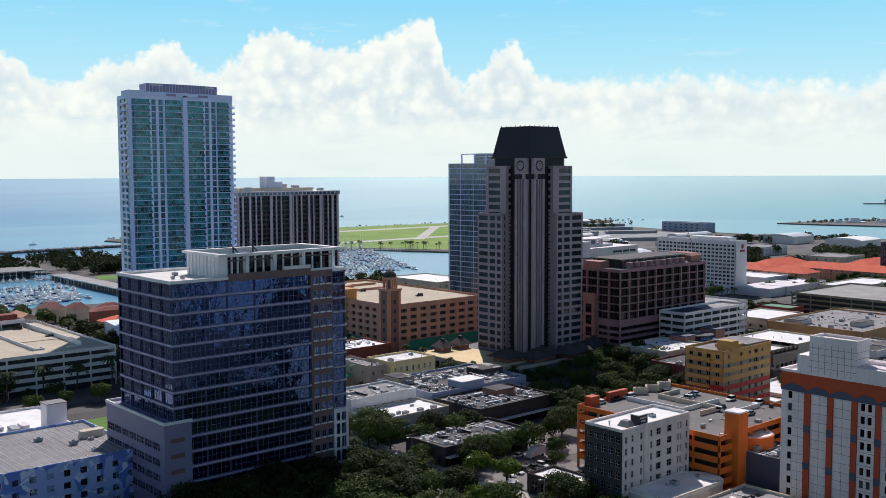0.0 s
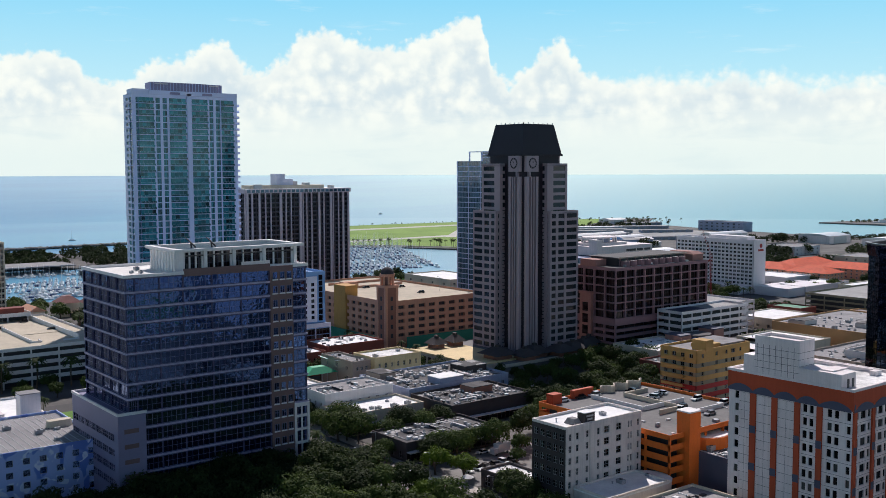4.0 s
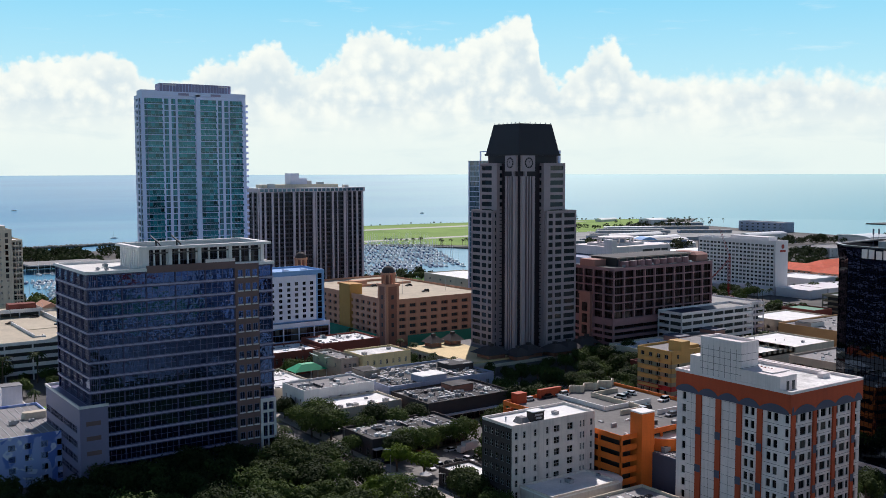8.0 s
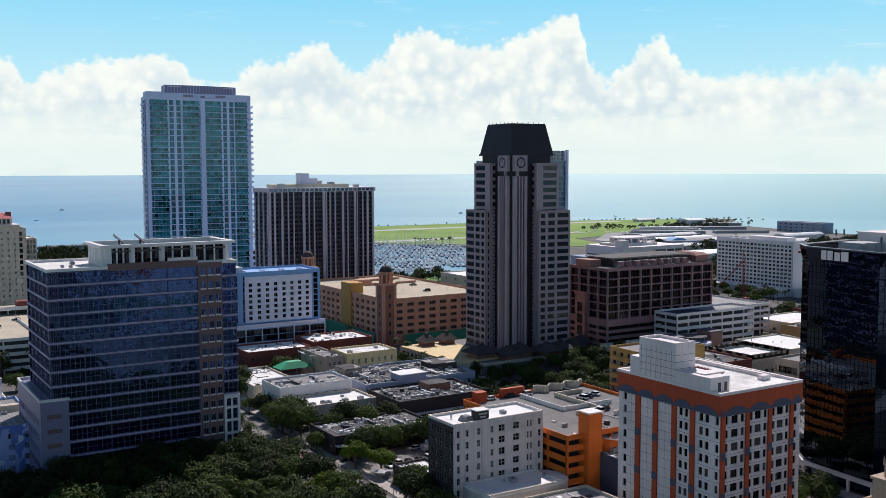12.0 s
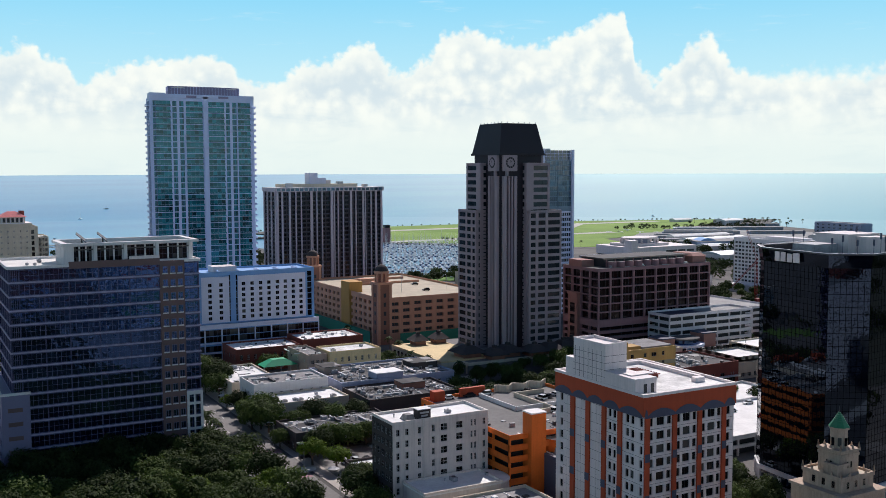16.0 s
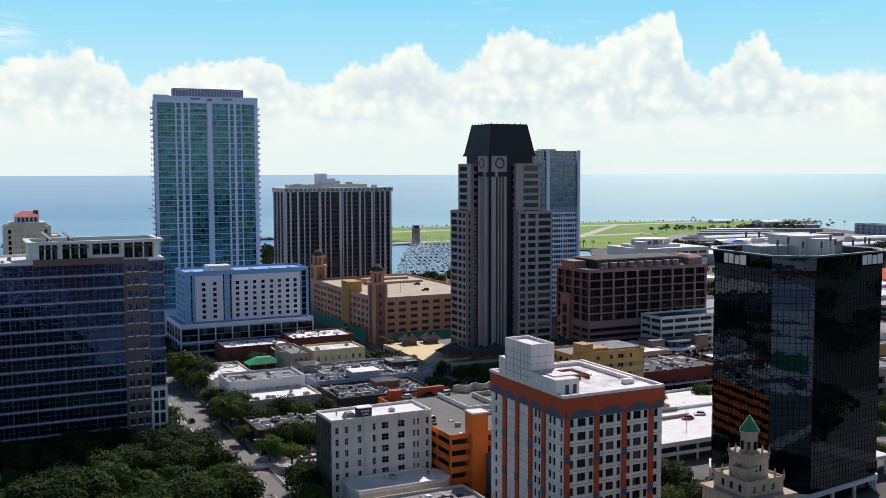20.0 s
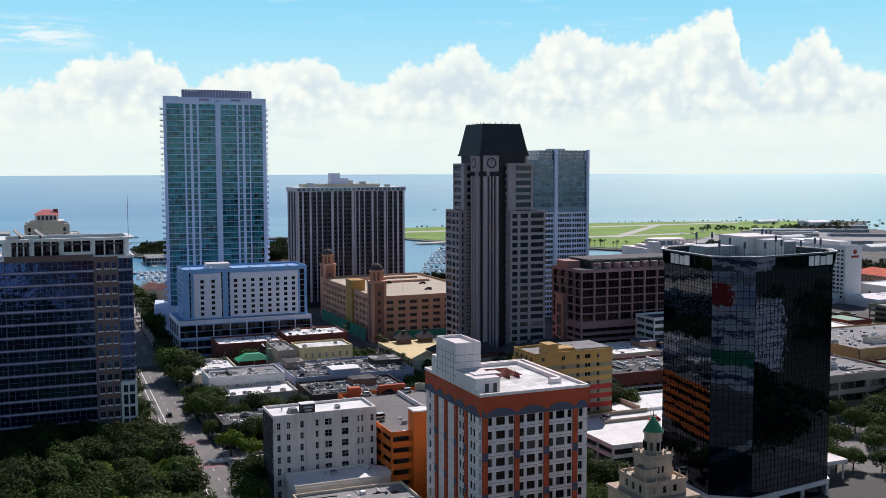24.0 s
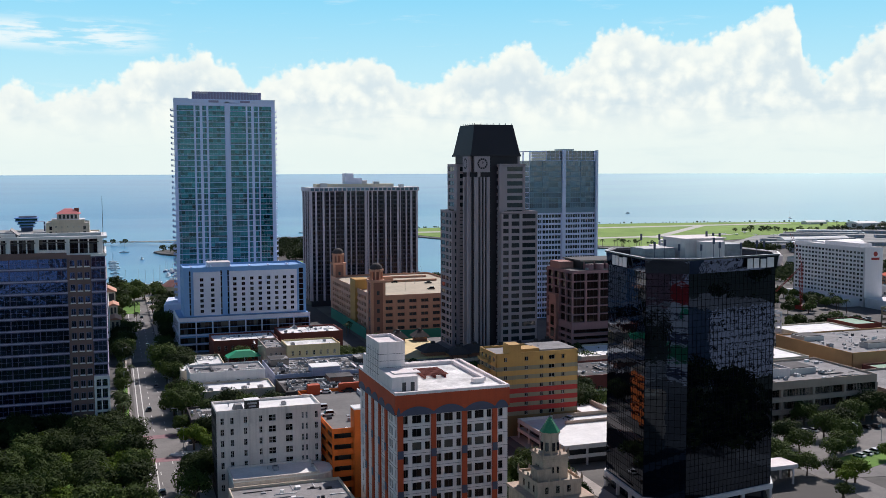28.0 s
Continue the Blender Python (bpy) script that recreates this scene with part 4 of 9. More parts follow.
# ---- black glass bank tower ----
def curtain(th, p, q, z0, z1, nf, pane, mats=("mullion_black", "black_glass"), tilt=0.0008, name="glazed_storey"):
    """A curtain wall between two plan points: one part a storey, each pane hung a hair out of true."""
    p, q = Vector((*p, 0)), Vector((*q, 0))
    L = (q - p).length
    u = (q - p) / L
    nrm = Vector((u.y, -u.x, 0))
    n = max(1, round(L / pane))
    fh = (z1 - z0) / nf
    for j in range(nf):
        bm = bmesh.new()
        for i in range(n):
            for half in (0, 1):
                a0, a1 = L * i / n, L * (i + 1) / n
                b0, b1 = z0 + fh * (j + half * 0.5), z0 + fh * (j + half * 0.5 + 0.5)
                t1, t2 = random.gauss(0, tilt), random.gauss(0, tilt)
                pts = []
                for a, b in ((a0, b0), (a1, b0), (a1, b1), (a0, b1)):
                    off = t1 * (a - (a0 + a1) / 2) + t2 * (b - (b0 + b1) / 2)
                    pts.append(p + u * a + Vector((0, 0, b)) + nrm * off)
                quad(bm, pts, 1)
        for i in range(n + 1):
            c = p + u * (L * i / n) + nrm * 0.04
            quad(bm, (c - u * 0.06 + Vector((0, 0, z0 + fh * j)), c + u * 0.06 + Vector((0, 0, z0 + fh * j)), c + u * 0.06 + Vector((0, 0, z0 + fh * (j + 1))), c - u * 0.06 + Vector((0, 0, z0 + fh * (j + 1)))), 0)
        for b in (z0 + fh * j, z0 + fh * (j + 0.5)):
            c, e = p + nrm * 0.04 + Vector((0, 0, b)), q + nrm * 0.04 + Vector((0, 0, b))
            quad(bm, (c, e, e + Vector((0, 0, 0.11)), c + Vector((0, 0, 0.11))), 0)
        part(name, bm, mats, th)


def text_mesh(th, body, size, at, turn, mat, name="lettering", label=""):
    cu = bpy.data.curves.new(name, "FONT")
    cu.body, cu.size, cu.extrude, cu.align_x = body, size, 0.06, "CENTER"
    tmp = bpy.data.objects.new(name, cu)
    me = bpy.data.meshes.new_from_object(tmp)
    me.materials.clear()
    me.materials.append(M[mat])
    bpy.data.objects.remove(tmp)
    bpy.data.curves.remove(cu)
    ob = new(name, me)
    ob.parent = th
    ob.matrix_local = pose(*at, 90, 0, turn)
    return tagged(ob, label=label)


def collar(low, high, inner, z0, z1):
    """A closed band round a plan: its outer face leans from low to high, its inner face is upright."""
    bm = bmesh.new()
    rows = [[bm.verts.new((x, y, z)) for x, y in pts] for pts, z in ((low, z0), (high, z1), (inner, z1), (inner, z0))]
    n = len(low)
    for a, b in zip(rows, rows[1:] + rows[:1]):
        for i in range(n):
            bm.faces.new((a[i], a[(i + 1) % n], b[(i + 1) % n], b[i]))
    bmesh.ops.recalc_face_normals(bm, faces=bm.faces)
    return bm


def bank_tower():
    ox, oy = 181.5, 230.6
    th = thing("bank_tower", ox, oy, 0, "black mirror-glass bank tower with chamfered corners and rooftop masts", "building")
    plan = [(0, 6.6), (9.4, 0), (41.0, 5.0), (45.5, 12), (43.5, 36), (35, 42), (8, 39), (2.4, 32.3)]
    h = 72.3
    part("body", prism([((x - 21) * 0.985 + 21, (y - 20) * 0.985 + 20) for x, y in plan], 5.0, h - 2.8), "tower_dark", th)
    n = len(plan)
    for i in range(n):
        p, q = plan[i], plan[(i + 1) % n]
        curtain(th, p, q, 5.0, h - 4.6, 17, 1.55)
    grow = lambda k: [((x - 21) * k + 21, (y - 20) * k + 20) for x, y in plan]
    top = part("top_band", collar(grow(1.012), grow(1.036), grow(0.985), h - 4.6, h - 0.9), "black_glass", th, "plain black top band leaning outward")
    part("rim", collar(grow(1.050), grow(1.050), grow(0.98), h - 0.9, h - 0.5), "dark_metal", top)
    part("rim_rail", collar(grow(1.054), grow(1.054), grow(1.035), h - 0.5, h - 0.36), "metal", top)
    part("base_ledge", prism([((x - 21) * 1.03 + 21, (y - 20) * 1.03 + 20) for x, y in plan], 3.6, 5.0), "white_wall", th, "pale ledge over the entrance")
    part("lobby", prism([((x - 21) * 0.93 + 21, (y - 20) * 0.93 + 20) for x, y in plan], 0, 3.6), "black_glass", th)
    for i in range(n):
        p, q = Vector(plan[i]), Vector(plan[(i + 1) % n])
        for k in range(3):
            c = p.lerp(q, k / 3)
            part("column", boxes((c.x - 0.4, c.x + 0.4, c.y - 0.4, c.y + 0.4, 0, 3.6)), "white_wall", th)
    part("roof", prism(grow(0.98), h - 2.8, h - 2.6), "roof_dark", th)
    part("plant_room", boxes((17, 30, 14, 26, h - 2.6, h + 3.6), (16.6, 30.4, 13.6, 26.4, h + 3.6, h + 3.9)), "panel_white", th, "white rooftop plant room")
    part("tank", prism([(24 + 4 * math.cos(2 * math.pi * i / 16), 12 + 4 * math.sin(2 * math.pi * i / 16)) for i in range(16)], h - 2.6, h + 3.2), "panel_white", th)
    part("duct", boxes((5, 15, 16, 24, h - 2.6, h + 1.2)), "unit_grey", th)
    part("duct", boxes((31, 39, 18, 30, h - 2.6, h + 1.6)), "unit_grey", th)
    for a, b, z in ((4, 9, 3.6), (6, 7, 4.4), (9, 4.5, 3.2), (16, 4.5, 3.0), (21, 6, 4.6), (23, 6, 3.4), (30, 6, 3.0), (36, 7, 3.4), (40, 9, 3.0), (28, 20, 5.4), (33, 24, 4.6), (12, 30, 4.4), (20, 33, 4.0), (38, 28, 4.2)):
        bm = tube(bmesh.new(), (a, b, h - 2.6), (a, b, h + z), 0.09, 0.06)
        box(bm, a - 0.3, a + 0.3, b - 0.12, b + 0.12, h + z - 1.8, h + z)
        part("antenna", bm, "slate", th)
    # bank signs
    for at, turn in (((34.2, 2.75, h - 4.0), math.degrees(math.atan2(5.0, 31.6))), ((0.2, 21.5, h - 4.0), math.degrees(math.atan2(-25.7, -2.4)))):
        board = part("sign_mark", boxes((-5.0, -3.1, -0.25, -0.05, 0, 2.8)), "panel_white", th, "plain white sign blocks")
        board.matrix_local = pose(*at, 0, 0, turn)
        for a, b, c in ((-2.6, -0.7, 2.8), (0.0, 2.0, 2.5), (2.5, 5.0, 2.8)):
            part("sign_mark", boxes((a, b, -0.25, -0.05, 0, c)), "panel_white", board)
    text_mesh(th, "FIRST CENTRAL TOWER", 0.9, (-1.0, 24.0, 3.9), math.degrees(math.atan2(-25.7, -2.4)), "dark_metal", "entrance_letters", "dark entrance letters")
    part("canopy", boxes((47, 58, 14, 22, 5.2, 6.4)), "panel_white", th)
    for a, b in ((48, 15), (57, 15), (48, 21), (57, 21)):
        part("canopy_post", boxes((a - 0.25, a + 0.25, b - 0.25, b + 0.25, 0, 5.2)), "panel_white", th)


bank_tower()


# ---- stone clock tower with the dark mansard roof ----
def clock_tower():
    ox, oy = 215.0, 461.8
    th = thing("clock_tower_building", ox, oy, 0, "tall grey stone office tower with dark mansard roof and clock faces", "building")
    S = 25.2
    part("core", boxes((0.4, S - 0.4, 0.4, S - 0.4, 6, 103.0)), "tower_dark", th)
    bm = prism([(-0.6, -0.6), (S + 0.6, -0.6), (S + 0.6, S + 0.6), (-0.6, S + 0.6)], 103.2, 117.6, top=0.79)
    part("mansard_roof", bm, "tower_dark", th, "dark sloping mansard roof")
    part("roof_cap", boxes((2.3, S - 2.3, 2.3, S - 2.3, 117.6, 118.0)), "tower_dark", th)
    part("cornice", boxes((-1.0, S + 1.0, -1.0, S + 1.0, 102.2, 103.2)), "tower_dark", th)
    for i in range(7):
        for a, b in ((2.6 + i * 3.3, 2.6), (2.6, 2.6 + i * 3.3)):
            part("roof_light", boxes((a - 0.12, a + 0.12, b - 0.12, b + 0.12, 118.0, 118.7)), "metal", th)
    gm = ("tower_dark", "tower_glass")
    for face in "WNES":
        f = on_face(face, S, S)
        for a0 in (1.3, S - 9.3):
            # clock pier: two stone strips beside dark slots
            for b0, b1 in ((0, 1.9), (3.0, 3.7), (4.7, 5.4), (6.3, 8.0)):
                bm = bmesh.new()
                fbox(bm, f, a0 + b0, a0 + b1, -1.2, 0.4, 0, 92.0)
                part("stone_pier", bm, "tower_stone", th)
            bm = bmesh.new()
            fbox(bm, f, a0, a0 + 8.0, -1.25, 0.4, 94.4, 102.2)
            fbox(bm, f, a0 + 1.9, a0 + 3.0, -1.0, 0.4, 92.0, 94.4)
            head = part("clock_head", bm, "tower_stone", th)
            bm = bmesh.new()
            c = f(a0 + 4.0, -1.32, 98.6)
            ax = Vector(f(0, -1, 0)) - Vector(f(0, 0, 0))
            for rr, dd, mat in ((2.7, 0.0, 0), (1.9, 0.08, 1)):
                n = 24
                u = Vector(f(1, 0, 0)) - Vector(f(0, 0, 0))
                ring = [Vector(c) + ax * dd + u * (rr * math.cos(2 * math.pi * i / n)) + Vector((0, 0, rr * math.sin(2 * math.pi * i / n))) for i in range(n)]
                quad(bm, ring, mat)
            for i in range(12):
                ang = math.pi * i / 6
                u = Vector(f(1, 0, 0)) - Vector(f(0, 0, 0))
                p0 = Vector(c) + ax * 0.12
                r0, r1 = 2.05, 2.55
                d1 = u * math.cos(ang) + Vector((0, 0, math.sin(ang)))
                d2 = u * -math.sin(ang) + Vector((0, 0, math.cos(ang)))
                quad(bm, (p0 + d1 * r0 - d2 * 0.12, p0 + d1 * r1 - d2 * 0.12, p0 + d1 * r1 + d2 * 0.12, p0 + d1 * r0 + d2 * 0.12), 1)
            for ang, ln in ((radians(60), 1.7), (radians(100), 1.3)):
                u = Vector(f(1, 0, 0)) - Vector(f(0, 0, 0))
                d1 = u * math.cos(ang) + Vector((0, 0, math.sin(ang)))
                d2 = u * -math.sin(ang) + Vector((0, 0, math.cos(ang)))
                p0 = Vector(c) + ax * 0.2
                quad(bm, (p0 - d2 * 0.12, p0 + d1 * ln - d2 * 0.06, p0 + d1 * ln + d2 * 0.06, p0 + d2 * 0.12), 0)
            bmesh.ops.recalc_face_normals(bm, faces=bm.faces)
            part("clock", bm, ("tower_dark", "tower_stone"), head, "round clock face")
            break
    # stepped corner wings
    def wing(x0, x1, y0, y1, h, wcols, ncols, nf, fh, split=300):
        sub = part("wing", boxes((0.4, x1 - x0 - 0.4, 0.4, y1 - y0 - 0.4, 0, h - 0.2)), "tower_stone", th)
        sub.location = (x0, y0, 0)
        part("wing_roof", boxes((0, x1 - x0, 0, y1 - y0, h - 0.2, h)), "roof_grey", sub)
        w, d = x1 - x0, y1 - y0
        z0 = h - nf * fh
        rows = floors(z0, nf, fh, 0.9, 2.2, h)
        rows[0] = (0, rows[0][1], False)
        for face, cc in (("W", wcols), ("N", ncols), ("E", wcols), ("S", ncols)):
            L = w if face in "WE" else d
            cols, at = [], 0.0
            for a, b in cc:
                cols += [(at, a * L, False), (a * L, b * L, True)]
                at = b * L
            cols.append((at, L, False))
            facade(sub, face, w, d, cols, rows, 0.35, "tower_stone", (2, 0, 0.08), gm, wname="stone_face", split=split)
        part("wing_parapet", boxes((0, w, 0, 0.35, h, h + 0.9), (0, w, d - 0.35, d, h, h + 0.9), (0, 0.35, 0.35, d - 0.35, h, h + 0.9), (w - 0.35, w, 0.35, d - 0.35, h, h + 0.9)), "tower_stone", sub)

    fh = 3.62
    wing(13.6, 27.6, -3.0, 13.0, 97.6, [(0.30, 0.90)], [(0.12, 0.88)], 26, fh, 26)
    wing(13.9, 33.4, -5.2, 12.7, 74.0, [(0.05, 0.20), (0.28, 0.50), (0.58, 0.95)], [(0.10, 0.46), (0.54, 0.92)], 19, fh, 57)
    wing(-3.0, 12.0, 13.6, 27.6, 97.6, [(0.12, 0.88)], [(0.3, 0.9)], 26, fh, 26)
    wing(-5.6, 11.7, 13.9, 31.4, 74.0, [(0.10, 0.50), (0.58, 0.92)], [(0.05, 0.20), (0.28, 0.50), (0.58, 0.95)], 19, fh, 38)
    wing(12.6, 28.6, 12.9, 28.6, 97.4, [(0.2, 0.8)], [(0.2, 0.8)], 26, fh, 0)
    for x0, x1, y0, y1 in ((16, 22, -4.6, -3.4), (-4.6, -3.4, 16, 22), (24, 32, -4.6, -3.8)):
        part("planter", boxes((x0, x1, y0, y1, 74.0, 75.0)), "leaf_dark", th)


clock_tower()


# ---- tall apartment tower of glass and white fins ----
def apartment_tower():
    th = thing("apartment_tower", 84.5, 628.5, 0, "tall white apartment tower with blue-green glass and stacked balconies", "building")
    w, d, h = 61.5, 20.0, 137.0
    fh, nf = 3.38, 40
    part("body", boxes((0.6, w - 0.6, 0.6, d - 0.6, 0, h)), "one_white", th)
    s = w / 397
    gm = ("one_mullion", "green_glass")
    rows = floors(0, nf, fh, 0.2, 2.95, h)
    # windows between the white fins
    spans = [(12, 22, 0), (22, 77, 1), (84, 100, 0), (110, 126, 0), (134, 197, 1), (219, 280, 1), (287, 302, 0), (312, 329, 0), (334, 382, 1)]
    cols, at = [], 0.0
    for a, b, bal in spans:
        cols += [(at, a * s + 0.01, False), (a * s + 0.01, b * s, True)]
        at = b * s
    cols.append((at, w, False))
    facade(th, "W", w, d, cols, rows, 0.5, "one_white", (3, 0, 0.10), gm, split=150)
    facade(th, "E", w, d, cols, rows, 0.5, "one_white", (3, 0, 0.12), gm)
    for face in "NS":
        facade(th, face, w, d, [(0, 2.0, False), (2.0, 8.0, True), (8.0, 9.5, False), (9.5, 15.5, True), (15.5, d, False)], rows, 0.5, "one_white", (3, 0, 0.12), gm)
    part("fin", boxes((200 * s, 217 * s, -0.9, 0.5, 0, h + 0.6)), "one_white", th, "white vertical fin")
    # balconies
    slabs = {}
    for a, b, bal in spans:
        if not bal:
            continue
        L = round((b - a) * s, 2)
        me = bpy.data.meshes.new("balcony")
        bm = boxes((0, L, -1.5, 0.0, -0.14, 0.12), (0, L, -1.5, -1.44, 1.06, 1.11))
        quad(bm, ((0, -1.46, 0.1), (L, -1.46, 0.1), (L, -1.46, 1.05), (0, -1.46, 1.05)), 1)
        for i in range(5):
            box(bm, L * i / 4 - 0.03, L * i / 4 + 0.03, -1.48, -1.42, 0.1, 1.05)
        bm.to_mesh(me)
        bm.free()
        for m in ("one_white", "green_glass"):
            me.materials.append(M[m])
        for j in range(3, nf):
            share("balcony", me, th, (a * s, 0, j * fh))
    for sg in (1, -1):
        me = bpy.data.meshes.new("balcony")
        o = -1.9 if sg > 0 else -1.0
        bm = boxes((o, 0, -3.8, 6.5, -0.14, 0.12), (o, o + 0.08, -3.8, 6.5, 0.12, 1.1), (0, 2.0, -3.8, -2.5, -0.14, 0.12), (-0.92, 2.0, -3.8, -3.72, 1.0, 1.1), (-1.0, -0.85, -3.8, -3.65, 0.1, 1.0), (-1.0, -0.85, 1.8, 1.95, 0.1, 1.0))
        bm.transform(Matrix.Diagonal((sg, 1, 1, 1)))
        bmesh.ops.recalc_face_normals(bm, faces=bm.faces)
        bm.to_mesh(me)
        bm.free()
        me.materials.append(M["one_white"])
        for j in range(3, nf):
            share("balcony", me, th, (0 if sg > 0 else w, 2.5, j * fh))
    # crown
    part("upper_roof", boxes((3, w - 3, 1.0, d - 1, h, h + 1.6)), "one_white", th)
    part("shoulder", boxes((0.0, 9.0, -0.3, 0.5, h - 0.4, h + 2.4), (9.0, 53.5, -0.9, 0.5, h - 0.4, h + 1.9), (53.5, w, -0.3, 0.5, h - 0.4, h + 2.0), (0, 0.6, 0.5, 12, h - 0.4, h + 2.4), (w - 0.6, w, 0.5, 12, h - 0.4, h + 2.0)), "one_white", th, "white top fascia")
    part("faded_mark", boxes((21, 27, -0.96, -0.9, h - 0.1, h + 1.2), (40, 46, -0.96, -0.9, h - 0.1, h + 1.2)), "one_crown", th)
    pts = [(11 + 42 * i / 12, 2.5 - 2.0 * math.sin(math.pi * i / 12)) for i in range(13)]
    cr = part("crown", prism(pts + [(53, 14), (11, 14)], h + 1.6, h + 6.6), "one_crown", th, "mauve screened roof crown")
    for i in range(24):
        t = i / 23
        a = 11 + 42 * t
        y = 2.5 - 2.0 * math.sin(math.pi * t) - 0.15
        part("screen_slat", boxes((a - 0.12, a + 0.12, y - 0.1, y + 0.25, h + 1.8, h + 6.4)), "one_white", cr)
    part("sign_bar", boxes((13, 21, 1.2, 1.3, h + 5.4, h + 6.0), (45, 51, 1.2, 1.3, h + 5.4, h + 6.0)), "panel_white", cr)
    part("podium", boxes((-8, w + 14, -6, d + 10, 0, 14)), "one_white", th)
    # the plan is skewed: its end walls lean a few degrees off square
    seen = set()
    for ob in th.children_recursive:
        ob.location.x += 0.135 * ob.location.y
        if ob.data.name not in seen:
            seen.add(ob.data.name)
            ob.data.transform(Matrix(((1, 0.135, 0, 0), (0, 1, 0, 0), (0, 0, 1, 0), (0, 0, 0, 1))))


apartment_tower()


# ---- dark brown apartment slab ----
def brown_slab():
    th = thing("apartment_slab", 178.6, 683.0, 0, "dark brown apartment slab with pale vertical fins", "building")
    w, d, h = 77.8, 24.0, 80.5
    core(th, 0, w, 0, d, 0, h, "bay_brown", "roof_grey", 0.6)
    rows = floors(8, 24, 3.0, 0.5, 2.0, h)
    rows[0] = (0, rows[0][1], False)
    gm = ("bay_brown", "slab_glass")
    facade(th, "W", w, d, bays(w, 22, 2.7, 0.5), rows, 0.55, "bay_brown", (1, 0, 0.1), gm, split=0)
    facade(th, "N", w, d, bays(d, 6, 2.7, 0.5), rows, 0.55, "bay_brown", (1, 0, 0.1), gm, split=0)
    facade(th, "E", w, d, bays(w, 22, 2.7, 0.5), rows, 0.55, "bay_brown", (1, 0, 0.1), gm)
    facade(th, "S", w, d, bays(d, 6, 2.7, 0.5), rows, 0.55, "bay_brown", (1, 0, 0.1), gm)
    for a, t in ((0, 1.1), (3.4, 1.0), (8.6, 1.1), (13.3, 0.6), (17.2, 0.6), (24.0, 1.5), (28.4, 0.6), (32.2, 0.6), (38.8, 1.5), (41.2, 0.6), (44.0, 0.6), (47.8, 0.6), (53.4, 1.2), (57.4, 0.6), (62.6, 1.2), (64.8, 0.5), (69.0, 0.6), (72.4, 1.2), (76.7, 1.1)):
        part("fin", boxes((a, a + t * 1.2, -0.9, 0, 4, h)), "bay_fin", th)
    part("slab_lines", boxes(*[(0.2, w - 0.2, -0.35, 0, 8.1 + 3.0 * j, 8.4 + 3.0 * j) for j in range(24)], *[(-0.3, 0, 0.2, d - 0.2, 8.1 + 3.0 * j, 8.4 + 3.0 * j) for j in range(24)]), "slate", th, "thin floor slab edges", "stuff")
    for a in (0.2, 8, 16, 23.2):
        part("fin", boxes((-0.8, 0, a, a + 0.8, 4, h)), "bay_fin", th)
    top = part("attic", boxes((-1.2, w + 1.2, -1.2, d + 1.2, h, h + 2.6)), "bay_fin", th, "pale attic band")
    for i in range(24):
        part("attic_window", boxes((0.2 + i * 3.25, 2.7 + i * 3.25, -1.26, -1.2, h + 0.4, h + 2.2)), "blue_glass", top)
    part("roof_terrace", boxes((-1, w + 1, -1, d + 1, h + 2.6, h + 2.8)), "roof_white", th)
    part("roof_house", boxes((6, 62, 6, 18, h + 2.8, h + 5.0)), "cream", th)
    part("lift_house", boxes((27, 33, 8, 17, h + 5.0, h + 12.4), (33, 39, 8, 17, h + 5.0, h + 9.0)), "hotel_blue_white", th)
    part("tank_house", boxes((39.2, 43, 9, 16, h + 5, h + 7.4)), "panel_white", th)
    part("roof_units", boxes((8, 13, 3, 5, h + 2.8, h + 5.6), (48, 52, 8, 12, h + 5, h + 6.5), (66, 69, 4, 8, h + 2.8, h + 4.5)), "metal", th)


brown_slab()


